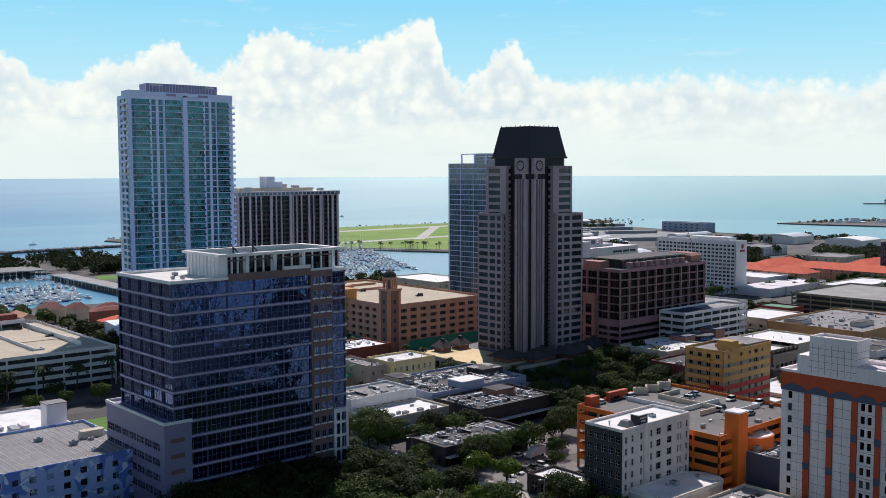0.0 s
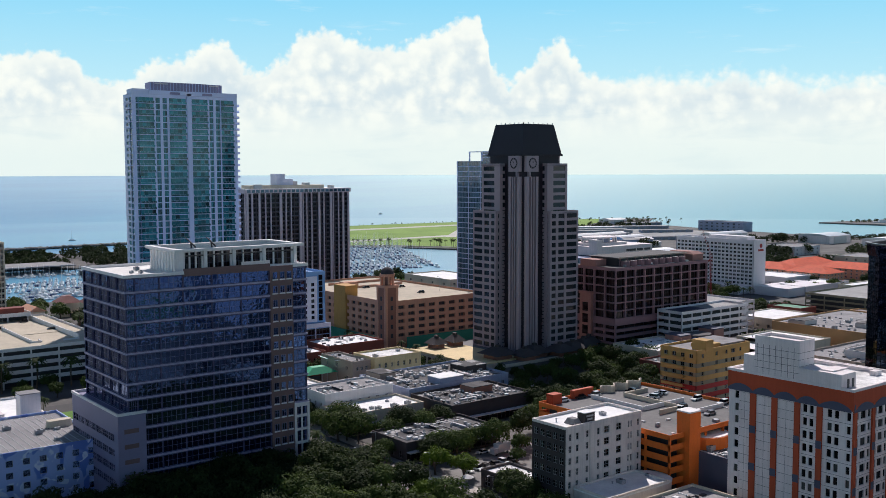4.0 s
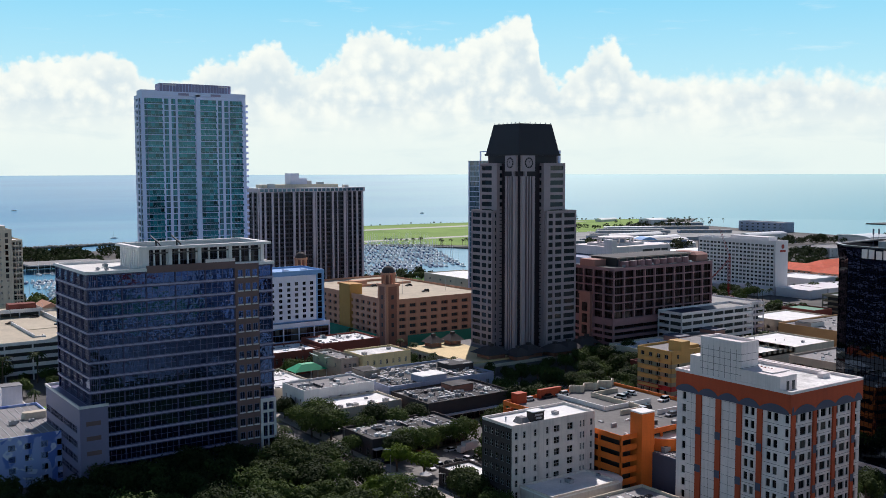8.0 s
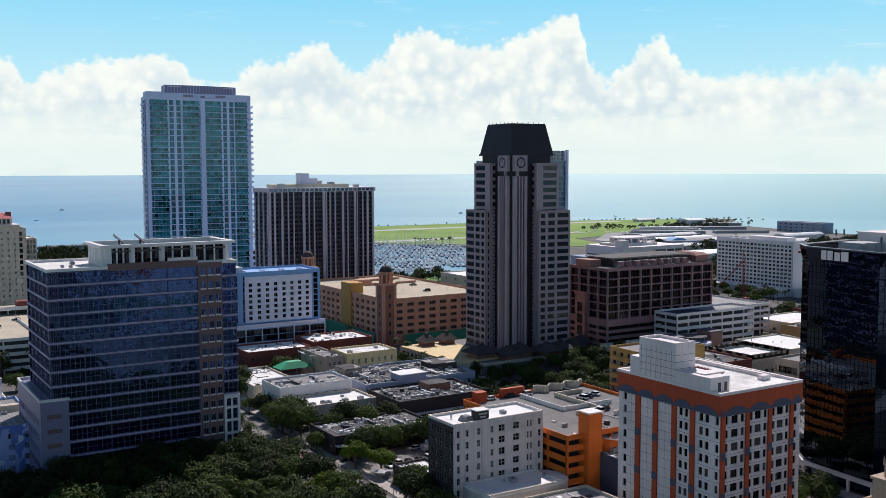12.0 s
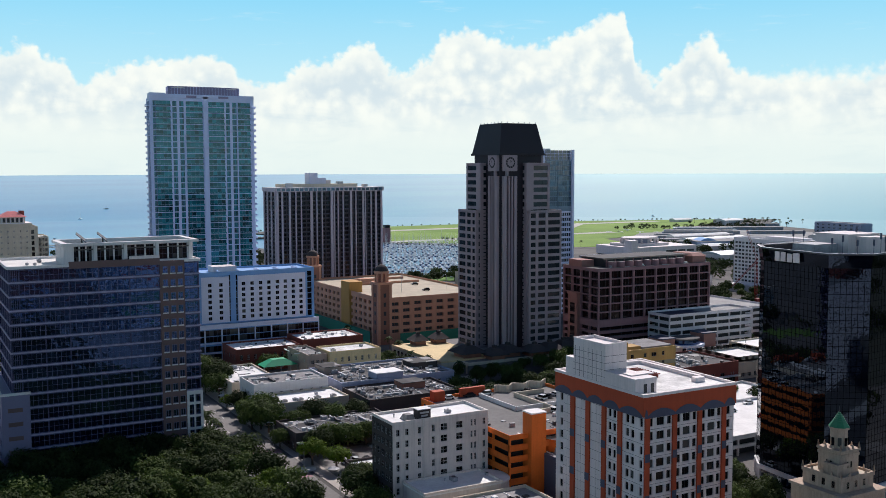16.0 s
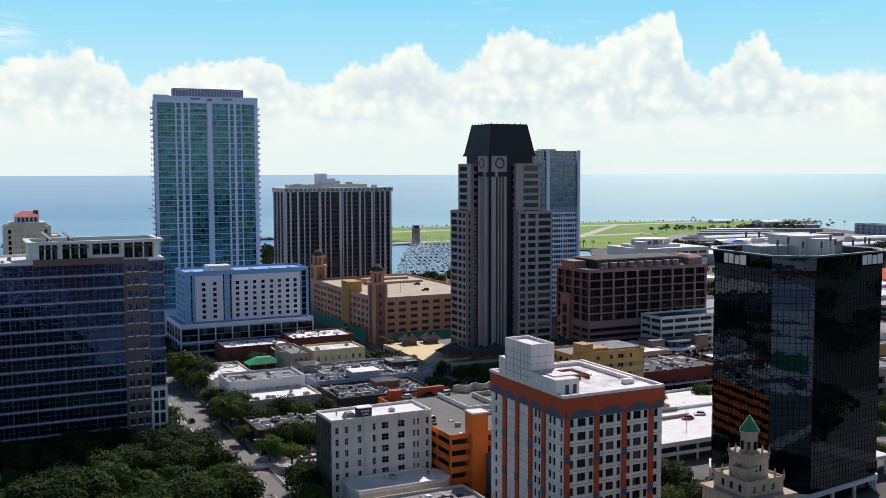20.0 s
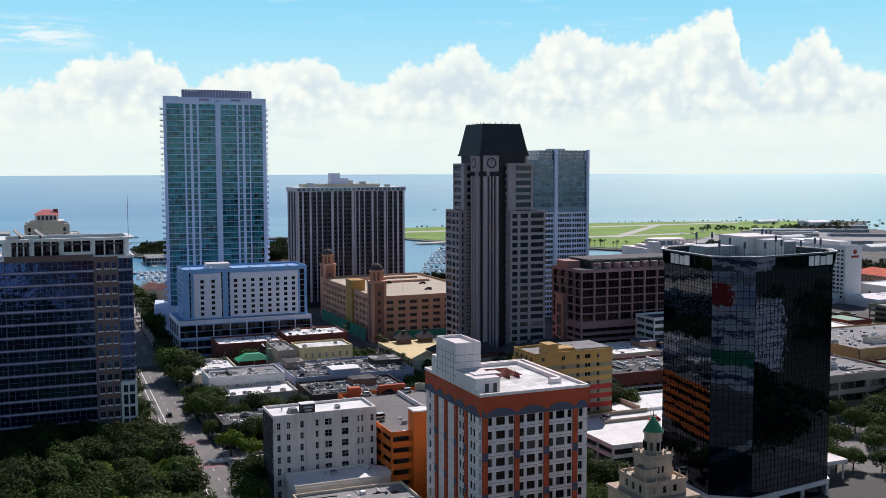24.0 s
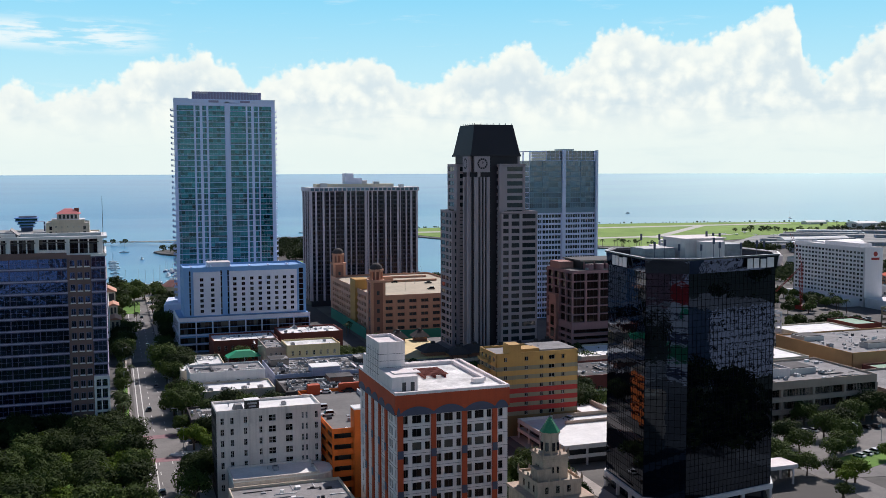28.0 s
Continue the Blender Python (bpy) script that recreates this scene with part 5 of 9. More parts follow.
# ---- slender blue glass tower behind the clock tower ----
def blue_tower():
    th = thing("glass_tower", 298.8, 580.5, 0, "blue glass residential tower with white floor lines and open roof frame", "building")
    w, d, h = 47.8, 36.0, 101.0
    part("body", boxes((0.6, w - 0.6, 0.6, d - 0.6, 0, h)), "one_white", th)
    gm = ("one_mullion", "blue_glass")
    rows = floors(0, 30, h / 30, 0.16, 3.05, h)
    low = [r for r in floors(0, 30, h / 30, 0.35, 2.6, h) if r[1] <= 20 * h / 30 + 0.4]
    rows_up = [(low[-1][1], low[-1][1] + 0.5, False)] + [(r[0], r[1], r[2]) for r in rows if r[0] >= low[-1][1] + 0.4]
    rows_up[0] = (low[-1][1], rows_up[1][0], False)
    bays_w = [(0, 0.3, False), (0.3, 9, True), (9, 9.2, False), (9.2, 22.5, True), (22.5, 25.5, False), (25.5, 36, True), (36, 36.3, False), (36.3, 46.8, True), (46.8, w, False)]
    facade(th, "W", w, d, bays_w, low, 0.4, "one_white", (5, 0, 0.3), ("one_white", "dusk_glass"), split=54)
    facade(th, "W", w, d, bays_w, rows_up, 0.3, "one_mullion", (5, 0, 0.14), gm, split=26)
    facade(th, "N", w, d, [(0, 0.3, False), (0.3, 12, True), (12, 12.4, False), (12.4, 24, True), (24, 24.4, False), (24.4, 35, True), (35, d, False)], rows, 0.3, "one_white", (6, 0, 0.14), gm, split=40)
    for face, L in (("E", w), ("S", d)):
        facade(th, face, w, d, bays(L, 5, 6.5), rows, 0.3, "one_white", (5, 0, 0.14), gm)
    part("spine", boxes((22.8, 25.2, -0.9, 0.4, 0, h + 7)), "one_white", th, "white vertical spine")
    part("edge_fin", boxes((46.4, 47.9, -1.6, 0.0, 8, h + 6.8)), "one_white", th)
    for a in (47.0, 48.2):
        for j in range(30):
            part("balcony", boxes((a - 0.2, a + 1.2, -1.2, 6, j * h / 30 + 0.2, j * h / 30 + 0.4)), "one_white", th)
        break
    up = part("sail_top", boxes((12, 47, 1, 24, h, h + 6.4)), "blue_glass", th)
    for j in range(3):
        part("floor_line", boxes((11.9, 47.1, 0.9, 24.1, h + 2.1 * j, h + 2.1 * j + 0.25)), "one_white", up)
    for i in range(12):
        part("mullion", boxes((12 + 3.1 * i, 12.25 + 3.1 * i, 0.85, 1.0, h, h + 6.4)), "one_white", up)
    part("roof_frame", boxes((0.2, 0.9, 0.2, 0.9, h, h + 5.6), (0.2, 0.9, 11, 11.7, h, h + 5.6), (0.2, 12, 0.2, 0.9, h + 5.6, h + 6.2), (0.2, 0.9, 0.9, 24, h + 5.6, h + 6.2), (0.2, 0.9, 23, 23.7, h, h + 5.6)), "one_white", th)
    part("roof_plant", boxes((24, 34, 6, 14, h + 6.4, h + 7.6)), "metal", th)


blue_tower()


# ---- pale blue hotel on a glazed podium ----
def blue_hotel():
    th = thing("hotel", 81.0, 533.8, 0, "pastel blue and white hotel with rows of square windows", "building")
    w, d, h = 64.6, 24.0, 43.6
    core(th, 0, w, 0, d, 18.5, h, "pastel_blue", "pastel_blue", 0.3)
    s = w / 323
    rows = floors(19.6, 8, 2.92, 0.75, 1.5, h)
    rows[0] = (18.5, rows[0][1], False)
    gm = ("slate", "window_glass")
    facade(th, "W", w, d, [(0, 14 * s, False), (14 * s, 18 * s, True), (18 * s, 95 * s, False), (95 * s, 99 * s, True), (99 * s, 113 * s, False), (113 * s, 117 * s, True), (117 * s, 304 * s, False), (304 * s, 316 * s, True), (316 * s, w, False)],
           [(18.5, 19.4, False)] + [(19.4 + 2.92 * j + (0.0 if not j else 0.25), 19.4 + 2.92 * (j + 1), True) if k else (19.4 + 2.92 * j, 19.65 + 2.92 * j, False) for j in range(8) for k in ((0, 1) if j else (1,))] + [(42.76, h, False)], 0.25, "pastel_blue", (0, 0, 0.1), gm, name="strip_window")
    prow = floors(19.2, 7, 2.79, 1.35, 1.7, 42.2)
    for a0, a1, cs in ((25, 95, (46, 74)), (118, 298, (132, 154.5, 177, 199, 221.5, 243, 264.5, 285.5))):
        pn = part("white_panel", boxes((a0 * s, a1 * s, -0.25, -0.12, 19.2, 42.2)), "hotel_blue_white", th, "white window panel")
        cols, at = [], a0 * s
        for c in cs:
            cols += [(at, c * s - 0.9, False), (c * s - 0.9, c * s + 0.9, True)]
            at = c * s + 0.9
        cols.append((at, a1 * s, False))
        facade(pn, "W", w, d, cols, prow, 0.2, "hotel_blue_white", (1, 0, 0.1), gm, wname="panel_face")
        for ob in pn.children:
            ob.location.y -= 0.5
    for face, L in (("N", d), ("S", d), ("E", w)):
        facade(th, face, w, d, bays(L, 5 if L == d else 12, 1.8, 1.5), rows, 0.25, "pastel_blue", (1, 0, 0.1), gm)
    parapet(th, 0, w, 0, d, h, 1.0, 0.4, "pastel_blue")
    part("roof_house", boxes((13, 25, 6, 16, h, h + 3.0)), "panel_white", th)
    pod = part("podium", boxes((-3.0, 66.0, -2.2, 34, 0, 18.2)), "pastel_blue", th, "glazed hotel podium with pale bands")
    for z0, z1 in ((16.4, 18.6), (8.8, 9.6), (4.0, 4.8)):
        part("band", boxes((-3.2, 66.2, -2.4, -2.2, z0, z1)), "hotel_blue_white", pod)
        part("band", boxes((-3.2, -3.0, -2.2, 34, z0, z1)), "hotel_blue_white", pod)
    for i in range(9):
        part("bay_post", boxes((-3.15 + 8.6 * i, -2.6 + 8.6 * i, -2.6, -2.2, 0, 16.4)), "hotel_blue_white", pod)
    for i in range(6):
        part("bay_post", boxes((-3.4, -3.0, -2.1 + 7.2 * i, -1.6 + 7.2 * i, 0, 16.4)), "hotel_blue_white", pod)
    for i in range(8):
        for z in (9.8, 13.0, 5.0, 1.0):
            share("window", single("W", 7.9, 2.9, (3, 0, 0.12), ("slate", "window_glass")), pod, (-2.55 + 8.6 * i, -2.32, z))
    for i in range(5):
        for z in (9.8, 13.0, 5.0, 1.0):
            share("window", single("N", 6.6, 2.9, (3, 0, 0.12), ("slate", "window_glass")), pod, (-3.12, -1.5 + 7.2 * i, z))
    fins = [(4 + 10.2 * i, 4.35 + 10.2 * i, 0.4, 8.0, h, h + 1.5) for i in range(6)]
    part("roof_fins", boxes(*fins), "hotel_blue_white", th, "low pale roof fins", "stuff")


blue_hotel()


# ---- tan parking garage with two domed towers ----
def dome_tower(x, y):
    """Bell tower; its plan is a little under ten metres square."""
    th = thing("domed_tower", x, y, 0, "tan brick bell tower with open arcade and dark dome", "tower", "domed garage towers")
    part("shaft", boxes((-4.9, 4.9, -4.9, 4.9, 0, 33)), "garage_brick", th)
    for i in range(4):
        part("corner_strip", boxes((-5.1 + 8.4 * (i % 2), -3.3 + 8.4 * (i % 2), -5.1 + 8.4 * (i // 2), -3.3 + 8.4 * (i // 2), 0, 33)), "garage_tan", th)
    part("cornice", boxes((-5.6, 5.6, -5.6, 5.6, 33, 34.2)), "garage_tan", th)
    ring = [(4.1 * math.cos(math.pi * i / 4 + math.pi / 8), 4.1 * math.sin(math.pi * i / 4 + math.pi / 8)) for i in range(8)]
    for a, b in ring:
        part("arcade_post", boxes((a - 0.45, a + 0.45, b - 0.45, b + 0.45, 34.2, 39.0)), "garage_tan", th)
    part("inner_drum", prism([(0.55 * a, 0.55 * b) for a, b in ring], 34.2, 39), "garage_brick", th)
    part("arcade_ring", prism([(1.25 * a, 1.25 * b) for a, b in ring], 39.0, 40.2), "garage_tan", th)
    bm = bmesh.new()
    prev = None
    for j in range(6):
        e = math.pi / 2 * j / 6
        row = [bm.verts.new((4.4 * math.cos(e) * math.cos(2 * math.pi * i / 16), 4.4 * math.cos(e) * math.sin(2 * math.pi * i / 16), 40.2 + 3.6 * math.sin(e))) for i in range(16)]
        if prev:
            for i in range(16):
                bm.faces.new((prev[i], prev[(i + 1) % 16], row[(i + 1) % 16], row[i]))
        prev = row
    bm.faces.new(prev)
    part("dome", bm, "dark_brick", th, "dark ribbed dome")
    part("finial", tube(bmesh.new(), (0, 0, 43.3), (0, 0, 45.2), 0.3, 0.05), "dark_metal", th)
    for fx, fy, a, b in ((-4.96, 0, 0.06, 0.9), (0, -4.96, 0.9, 0.06)):
        for z in (6, 11, 16, 21, 26):
            part("slit", boxes((fx - a, fx + a, fy - b, fy + b, z, z + 2.2)), "dark_metal", th)
    th.scale = (0.82, 0.82, 1.0)


def tan_garage():
    th = thing("garage_block", 184.0, 533.0, 0, "tan plastered parking block with rows of square openings", "parking garage")
    w, d, h = 68.0, 112.0, 24.4
    core(th, 0, w, 0, d, 0, h, "garage_tan", "deck_tan", 1.2)
    rows = floors(4.6, 5, 3.75, 1.3, 1.9, h + 1.2)
    rows[0] = (0, rows[0][1], False)
    # near-black panes put the shade of the parking floors into the openings
    gm = ("garage_brick", "dark_metal")
    facade(th, "W", w, d, [(0, 5, False)] + [(a + 5, b + 5, c) for a, b, c in bays(w - 5, 9, 4.4)], rows, 1.0, "garage_tan", (1, 0, 0.12), gm, name="opening")
    facade(th, "N", w, d, bays(d, 16, 3.6, 5), rows, 1.0, "garage_tan", (1, 0, 0.12), gm, name="opening")
    facade(th, "S", w, d, bays(d, 16, 3.6, 5), rows, 1.0, "garage_tan", (1, 0, 0.12), gm, name="opening")
    facade(th, "E", w, d, bays(w, 9, 4.4, 3), rows, 1.0, "garage_tan", (1, 0, 0.12), gm, name="opening")
    parapet(th, 0.02, w - 0.02, 0.02, d - 0.02, h, 1.15, 0.3, "garage_tan")
    part("stair_block", boxes((-1.2, 7, 40, 52, 0, 30.5)), "ochre", th, "ochre stair block")
    part("roof_ramp", boxes((20, 60, 70, 70.4, h, h + 1.4), (20, 60, 92, 92.4, h, h + 1.4), (24, 34, 80, 86, h, h + 2.6)), "garage_tan", th)
    part("screen_north", boxes((-3.2, -3.0, 8, 98, 0, 6.5)), "green_screen", th, "green mesh building-site screen")
    part("screen_west", boxes((10, 60, -3.2, -3.0, 0, 6.0)), "green_screen", th, "green mesh building-site screen")
    dome_tower(186.0, 536.5)
    dome_tower(189.4, 646.0)


tan_garage()


# ---- mauve office block with the deep square grid ----
def mauve_block():
    th = thing("grid_office", 260.8, 442.0, 0, "mauve concrete office block with deep square window grid", "building")
    w, d, h = 74.8, 30.0, 45.6
    core(th, 0, w, 0, d, 0, h, "mauve", "roof_dark", 1.2)
    gm = ("bay_brown", "mauve_dark")
    rows = [(0, 0.8, False), (0.8, 3.0, True), (3.0, 4.2, False), (4.2, 6.2, True), (6.2, 7.4, False), (7.4, 9.4, True), (9.4, 10.8, False), (10.8, 12.6, True), (12.6, 14, False), (14, 16, True), (16, 18.6, False)]
    # dark panes in the parking openings stand for the shade behind them
    facade(th, "W", w, d, [(0, 1, False), (1, w - 1, True), (w - 1, w, False)], rows, 1.0, "mauve", (9, 0, 0.3), gm, name="deck_opening", wname="parking_wall")
    up = [(18.6, 19.6, False)]
    for j in range(6):
        z = 19.6 + 4.15 * j
        up += [(z, z + 3.6, True), (z + 3.6, z + 4.15, False)]
    up[-1] = (up[-1][0], h, False)
    facade(th, "W", w, d, bays(w, 10, 6.5, 0.3), up, 1.1, "mauve", (2, 0, 0.12), gm)
    facade(th, "N", w, d, bays(d, 4, 6.4, 0.3), rows[:-1] + [(16, 19.6, False)] + up[1:], 1.1, "mauve", (2, 0, 0.12), gm)
    facade(th, "S", w, d, bays(d, 4, 6.4, 0.3), up, 1.1, "mauve", (2, 0, 0.12), gm)
    facade(th, "E", w, d, bays(w, 10, 6.5, 0.3), up, 1.1, "mauve", (2, 0, 0.12), gm)
    part("lower_wall", boxes((w - 0.5, w, 0, d, 0, 18.6), (0, w, d - 0.5, d, 0, 18.6)), "mauve", th)
    at = part("attic", boxes((8, 62, 6, 25, h, h + 4.0)), "dark_metal", th, "dark set-back attic with round vents")
    for i in range(9):
        part("drum", prism([(11 + 5.6 * i + 2.3 * math.cos(2 * math.pi * k / 14), 3.4 + 2.3 * math.sin(2 * math.pi * k / 14)) for k in range(14)], h, h + 2.8), "mauve", at)
        part("drum_mouth", prism([(11 + 5.6 * i + 1.9 * math.cos(2 * math.pi * k / 14), 3.4 + 1.9 * math.sin(2 * math.pi * k / 14)) for k in range(14)], h + 2.8, h + 2.9), "dark_metal", at)
    part("attic_roof", boxes((7, 63, 5.2, 26, h + 4.0, h + 4.5)), "roof_dark", at)
    part("attic_edge", boxes((7, 63, 4.9, 5.2, h + 3.9, h + 4.6)), "band_tan", at)
    for i in range(10):
        part("attic_post", boxes((9 + 5.8 * i, 9.5 + 5.8 * i, 5.4, 6, h, h + 4.0)), "mauve", at)
    ct = part("corner_tower", boxes((-1.6, 5.0, 15.5, 23.5, 0, 31)), "salmon", th, "salmon stone corner tower")
    part("tower_head", boxes((-2.0, 5.4, 15.1, 23.9, 31, 32.2)), "salmon", ct)
    for z in (4, 10, 16, 22):
        part("tower_slot", boxes((-1.7, -1.6, 17.6, 21.4, z, z + 4.6)), "mauve_dark", ct)
    up = part("upper_turret", boxes((-0.8, 7.0, 13.0, 24, h, h + 3.4)), "salmon", th)
    part("end_block", boxes((64, 73, 2, 20, h, h + 3.4)), "salmon", th)
    part("end_cap", prism([(63.6, 1.6), (73.4, 1.6), (73.4, 20.4), (63.6, 20.4)], h + 3.4, h + 4.8, top=0.7), "salmon", th)
    # glazed round pavilion at the foot of the grid block
    pv = thing("glazed_pavilion", 296.0, 418.0, 0, "round two-storey glazed pavilion with white bands", "pavilion")
    for z0, z1, r, m in ((0, 3.4, 10.0, "ribbon_glass"), (3.4, 4.6, 10.8, "hotel_blue_white"), (4.6, 7.8, 10.0, "office_glass"), (7.8, 9.0, 10.8, "hotel_blue_white"), (9.0, 11.2, 7.5, "office_glass"), (11.2, 11.8, 8.0, "roof_dark")):
        part("ring" if m in ("hotel_blue_white", "roof_white") else "glass_drum", prism([(r * math.cos(2 * math.pi * k / 24), r * 0.8 * math.sin(2 * math.pi * k / 24)) for k in range(24)], z0, z1), m, pv)
    for k in range(24):
        a = 2 * math.pi * k / 24
        part("mullion", boxes((10.1 * math.cos(a) - 0.12, 10.1 * math.cos(a) + 0.12, 8.1 * math.sin(a) - 0.12, 8.1 * math.sin(a) + 0.12, 0, 9.0)), "hotel_blue_white", pv)
    for a0, b0, hh in ((-18, -4, 12.5), (10, -3, 13.0)):
        wing = part("brick_wing", boxes((a0, a0 + 8, b0, b0 + 10, 0, hh)), "salmon", pv, "salmon brick entrance wing")
        part("wing_roof", boxes((a0 - 0.3, a0 + 8.3, b0 - 0.3, b0 + 10.3, hh, hh + 0.5)), "slate", wing)
    nt = thing("white_office", 404.0, 588.0, -4.2, "white bank office with stepped open roof structure behind the grid block", "building")
    part("body", boxes((0, 58, 0, 40, 4.2, 37)), "panel_white", nt)
    part("sign_storey", boxes((-0.6, 58.6, -0.6, 40, 38.2, 44.5)), "panel_white", nt)
    part("stripe", boxes((0.2, 57.8, 0.2, 39, 37, 38.2)), "slate", nt)
    part("wing", boxes((-18, 0, 4, 36, 4.2, 37.5)), "shop_blue", nt)
    for k in range(4):
        for z in (26.0, 30.0, 34.0):
            part("window", boxes((-17 + 4.1 * k, -14 + 4.1 * k, 3.9, 4.0, z, z + 2.6)), "blue_glass", nt)
    roof = part("roof_storey", boxes((4, 40, 8, 30, 44.5, 46.4)), "panel_white", nt)
    ring = [(22 + 15 * math.cos(2 * math.pi * k / 16), 19 + 10 * math.sin(2 * math.pi * k / 16)) for k in range(16)]
    for a, b in ring:
        part("roof_post", boxes((a - 0.5, a + 0.5, b - 0.5, b + 0.5, 46.4, 49.4)), "panel_white", roof)
    part("roof_ring", prism(ring, 49.4, 50.4), "panel_white", roof)
    part("roof_core", prism([(22 + 0.6 * (a - 22), 19 + 0.6 * (b - 19)) for a, b in ring], 46.4, 49.4), "shop_blue", roof)
    part("edge_tower", boxes((-0.6, 5, 0, 8, 44.5, 49.5)), "panel_white", roof)
    for k in range(13):
        part("window", boxes((1.0 + 4.4 * k, 4.4 + 4.4 * k, -0.12, 0, 29.5, 32.5)), "office_glass", nt)
    for a, b in ((30, 40), (41.5, 48), (49.5, 56)):
        part("sign_bar", boxes((a, b, -0.8, -0.6, 40.2, 41.8)), "dark_metal", nt)
    low = garage("parking_garage", 292.0, 349.0, 424.6, 441.0, 6, 3.55, "pale concrete parking garage joined to the grid block", "slab_white", "deck", band=1.7)
    part("solar_deck", boxes((1.0, 26, 1.0, 15.4, 21.32, 21.5)), "deck_blue", low, "dark blue covered roof deck")
    garage("parking_garage", 352.0, 392.0, 450.0, 500.0, 5, 3.4, "pale concrete parking garage near the hotel", "slab_white", "deck", band=1.6)


mauve_block()


# ---- white slab hotel ----
def slab_hotel():
    th = thing("slab_hotel", 538.0, 551.3, 0, "long white slab hotel with small square windows and blank end wall", "building")
    w, d, h = 15.5, 74.0, 40.0
    core(th, 0, w, 0, d, 0, h, "slab_white", "roof_white", 0.35)
    rows = floors(3.0, 12, 2.95, 0.8, 1.7, h)
    rows[0] = (0, rows[0][1], False)
    facade(th, "N", w, d, bays(d, 20, 2.5, 1.0), rows, 0.3, "slab_white", (1, 0, 0.12), ("metal", "window_glass"), split=80)
    facade(th, "S", w, d, bays(d, 20, 2.5, 1.0), rows, 0.3, "slab_white", (1, 0, 0.12), ("metal", "window_glass"))
    part("end_wall", boxes((0, w, 0, 0.36, 0, h + 1.2)), "slab_white", th)
    part("end_wall", boxes((0, w, d - 0.36, d, 0, h + 1.2)), "slab_white", th)
    part("roof_house", boxes((3, 13, 8, 44, h, h + 3.4)), "slab_white", th)
    parapet(th, 0, w, 0.4, d - 0.4, h, 1.1, 0.3, "slab_white")
    part("sign", prism([(9.0 + 1.7 * math.cos(2 * math.pi * i / 20), 1.7 * math.sin(2 * math.pi * i / 20)) for i in range(20)], 0, 0.15), "rail_red", th, "round red wall sign").matrix_local = pose(0, -0.02, 36.6, 90, 0, 0)
    part("sign_bar", boxes((5.6, 12.4, -0.14, 0, 32.4, 34.0)), "rail_red", th)
    part("podium", boxes((-14, 0, 4, 66, 0, 6)), "slab_white", th)
    part("podium", boxes((0.5, 60, -30, -1, 0, 6.5)), "slab_white", th)


slab_hotel()


# ---- banded yellow apartment block ----
def yellow_block():
    th = thing("apartment_block", 172.6, 324.0, 0, "yellow apartment block painted with grey, red and brown bands", "building")
    w, d, h = 32.1, 16.5, 29.6
    core(th, 0, w, 0, d, 0, h, "yellow", "roof_grey", 0.3)
    mats = ["yellow_brown", "yellow_brown", "yellow_red", "yellow_brown", "yellow_red", "yellow_grey", "yellow_red", "yellow_grey", "yellow", "yellow_grey", "yellow", "yellow_grey", "yellow"]
    gm = ("metal", "window_glass")
    n = 9
    fh = h / n
    for face in "WNES":
        L = w if face in "WE" else d
        cc = [(0, 3, False), (3, 4.2, True), (4.2, 11.0, False), (11.0, 12.4, True), (12.4, 17.0, False), (17.0, 18.3, True), (18.3, 20.6, False), (20.6, 22.9, True), (22.9, 25.6, False), (25.6, 26.8, True), (26.8, w, False)] if L == w else bays(d, 4, 1.7, 0.6)
        for j in range(n):
            z = fh * j
            facade(th, face, w, d, cc, [(z + 1.0, z + 2.5, True)], 0.25, ("yellow_brown", "yellow_brown", "yellow_grey", "yellow_grey", "yellow_grey", "yellow_grey", "yellow_grey", "yellow_grey", "yellow")[j], (1, 0, 0.08), gm)
            bm = bmesh.new()
            fbox(bm, on_face(face, w, d), 0, L, 0, 0.3, z + 2.5, z + fh + 1.0 if j < n - 1 else h)
            part("band", bm, ("yellow_brown", "yellow_brown", "yellow_red", "yellow_red", "yellow_red", "yellow", "yellow", "yellow", "yellow")[j], th)
        bm = bmesh.new()
        fbox(bm, on_face(face, w, d), 0, L, 0, 0.3, 0, 1.0)
        part("band", bm, "yellow_brown", th)
    parapet(th, 0, w, 0, d, h, 0.8, 0.35, "yellow")
    part("lift_house", boxes((5, 9.5, -0.1, 6, h, 33.4), (9.5, 18, 3, 10, h, h + 1.4)), "yellow", th)
    part("roof_slab", boxes((18, w, 2, d, h + 0.6, h + 1.0)), "roof_grey", th)
    for j in range(1, n):
        part("balcony", boxes((-1.4, 0, 5, 15, fh * j, fh * j + 0.2), (-1.4, -1.3, 5, 15, fh * j + 0.2, fh * j + 1.1)), "yellow_brown" if j < 3 else "yellow_red" if j < 5 else "yellow", th)


yellow_block()


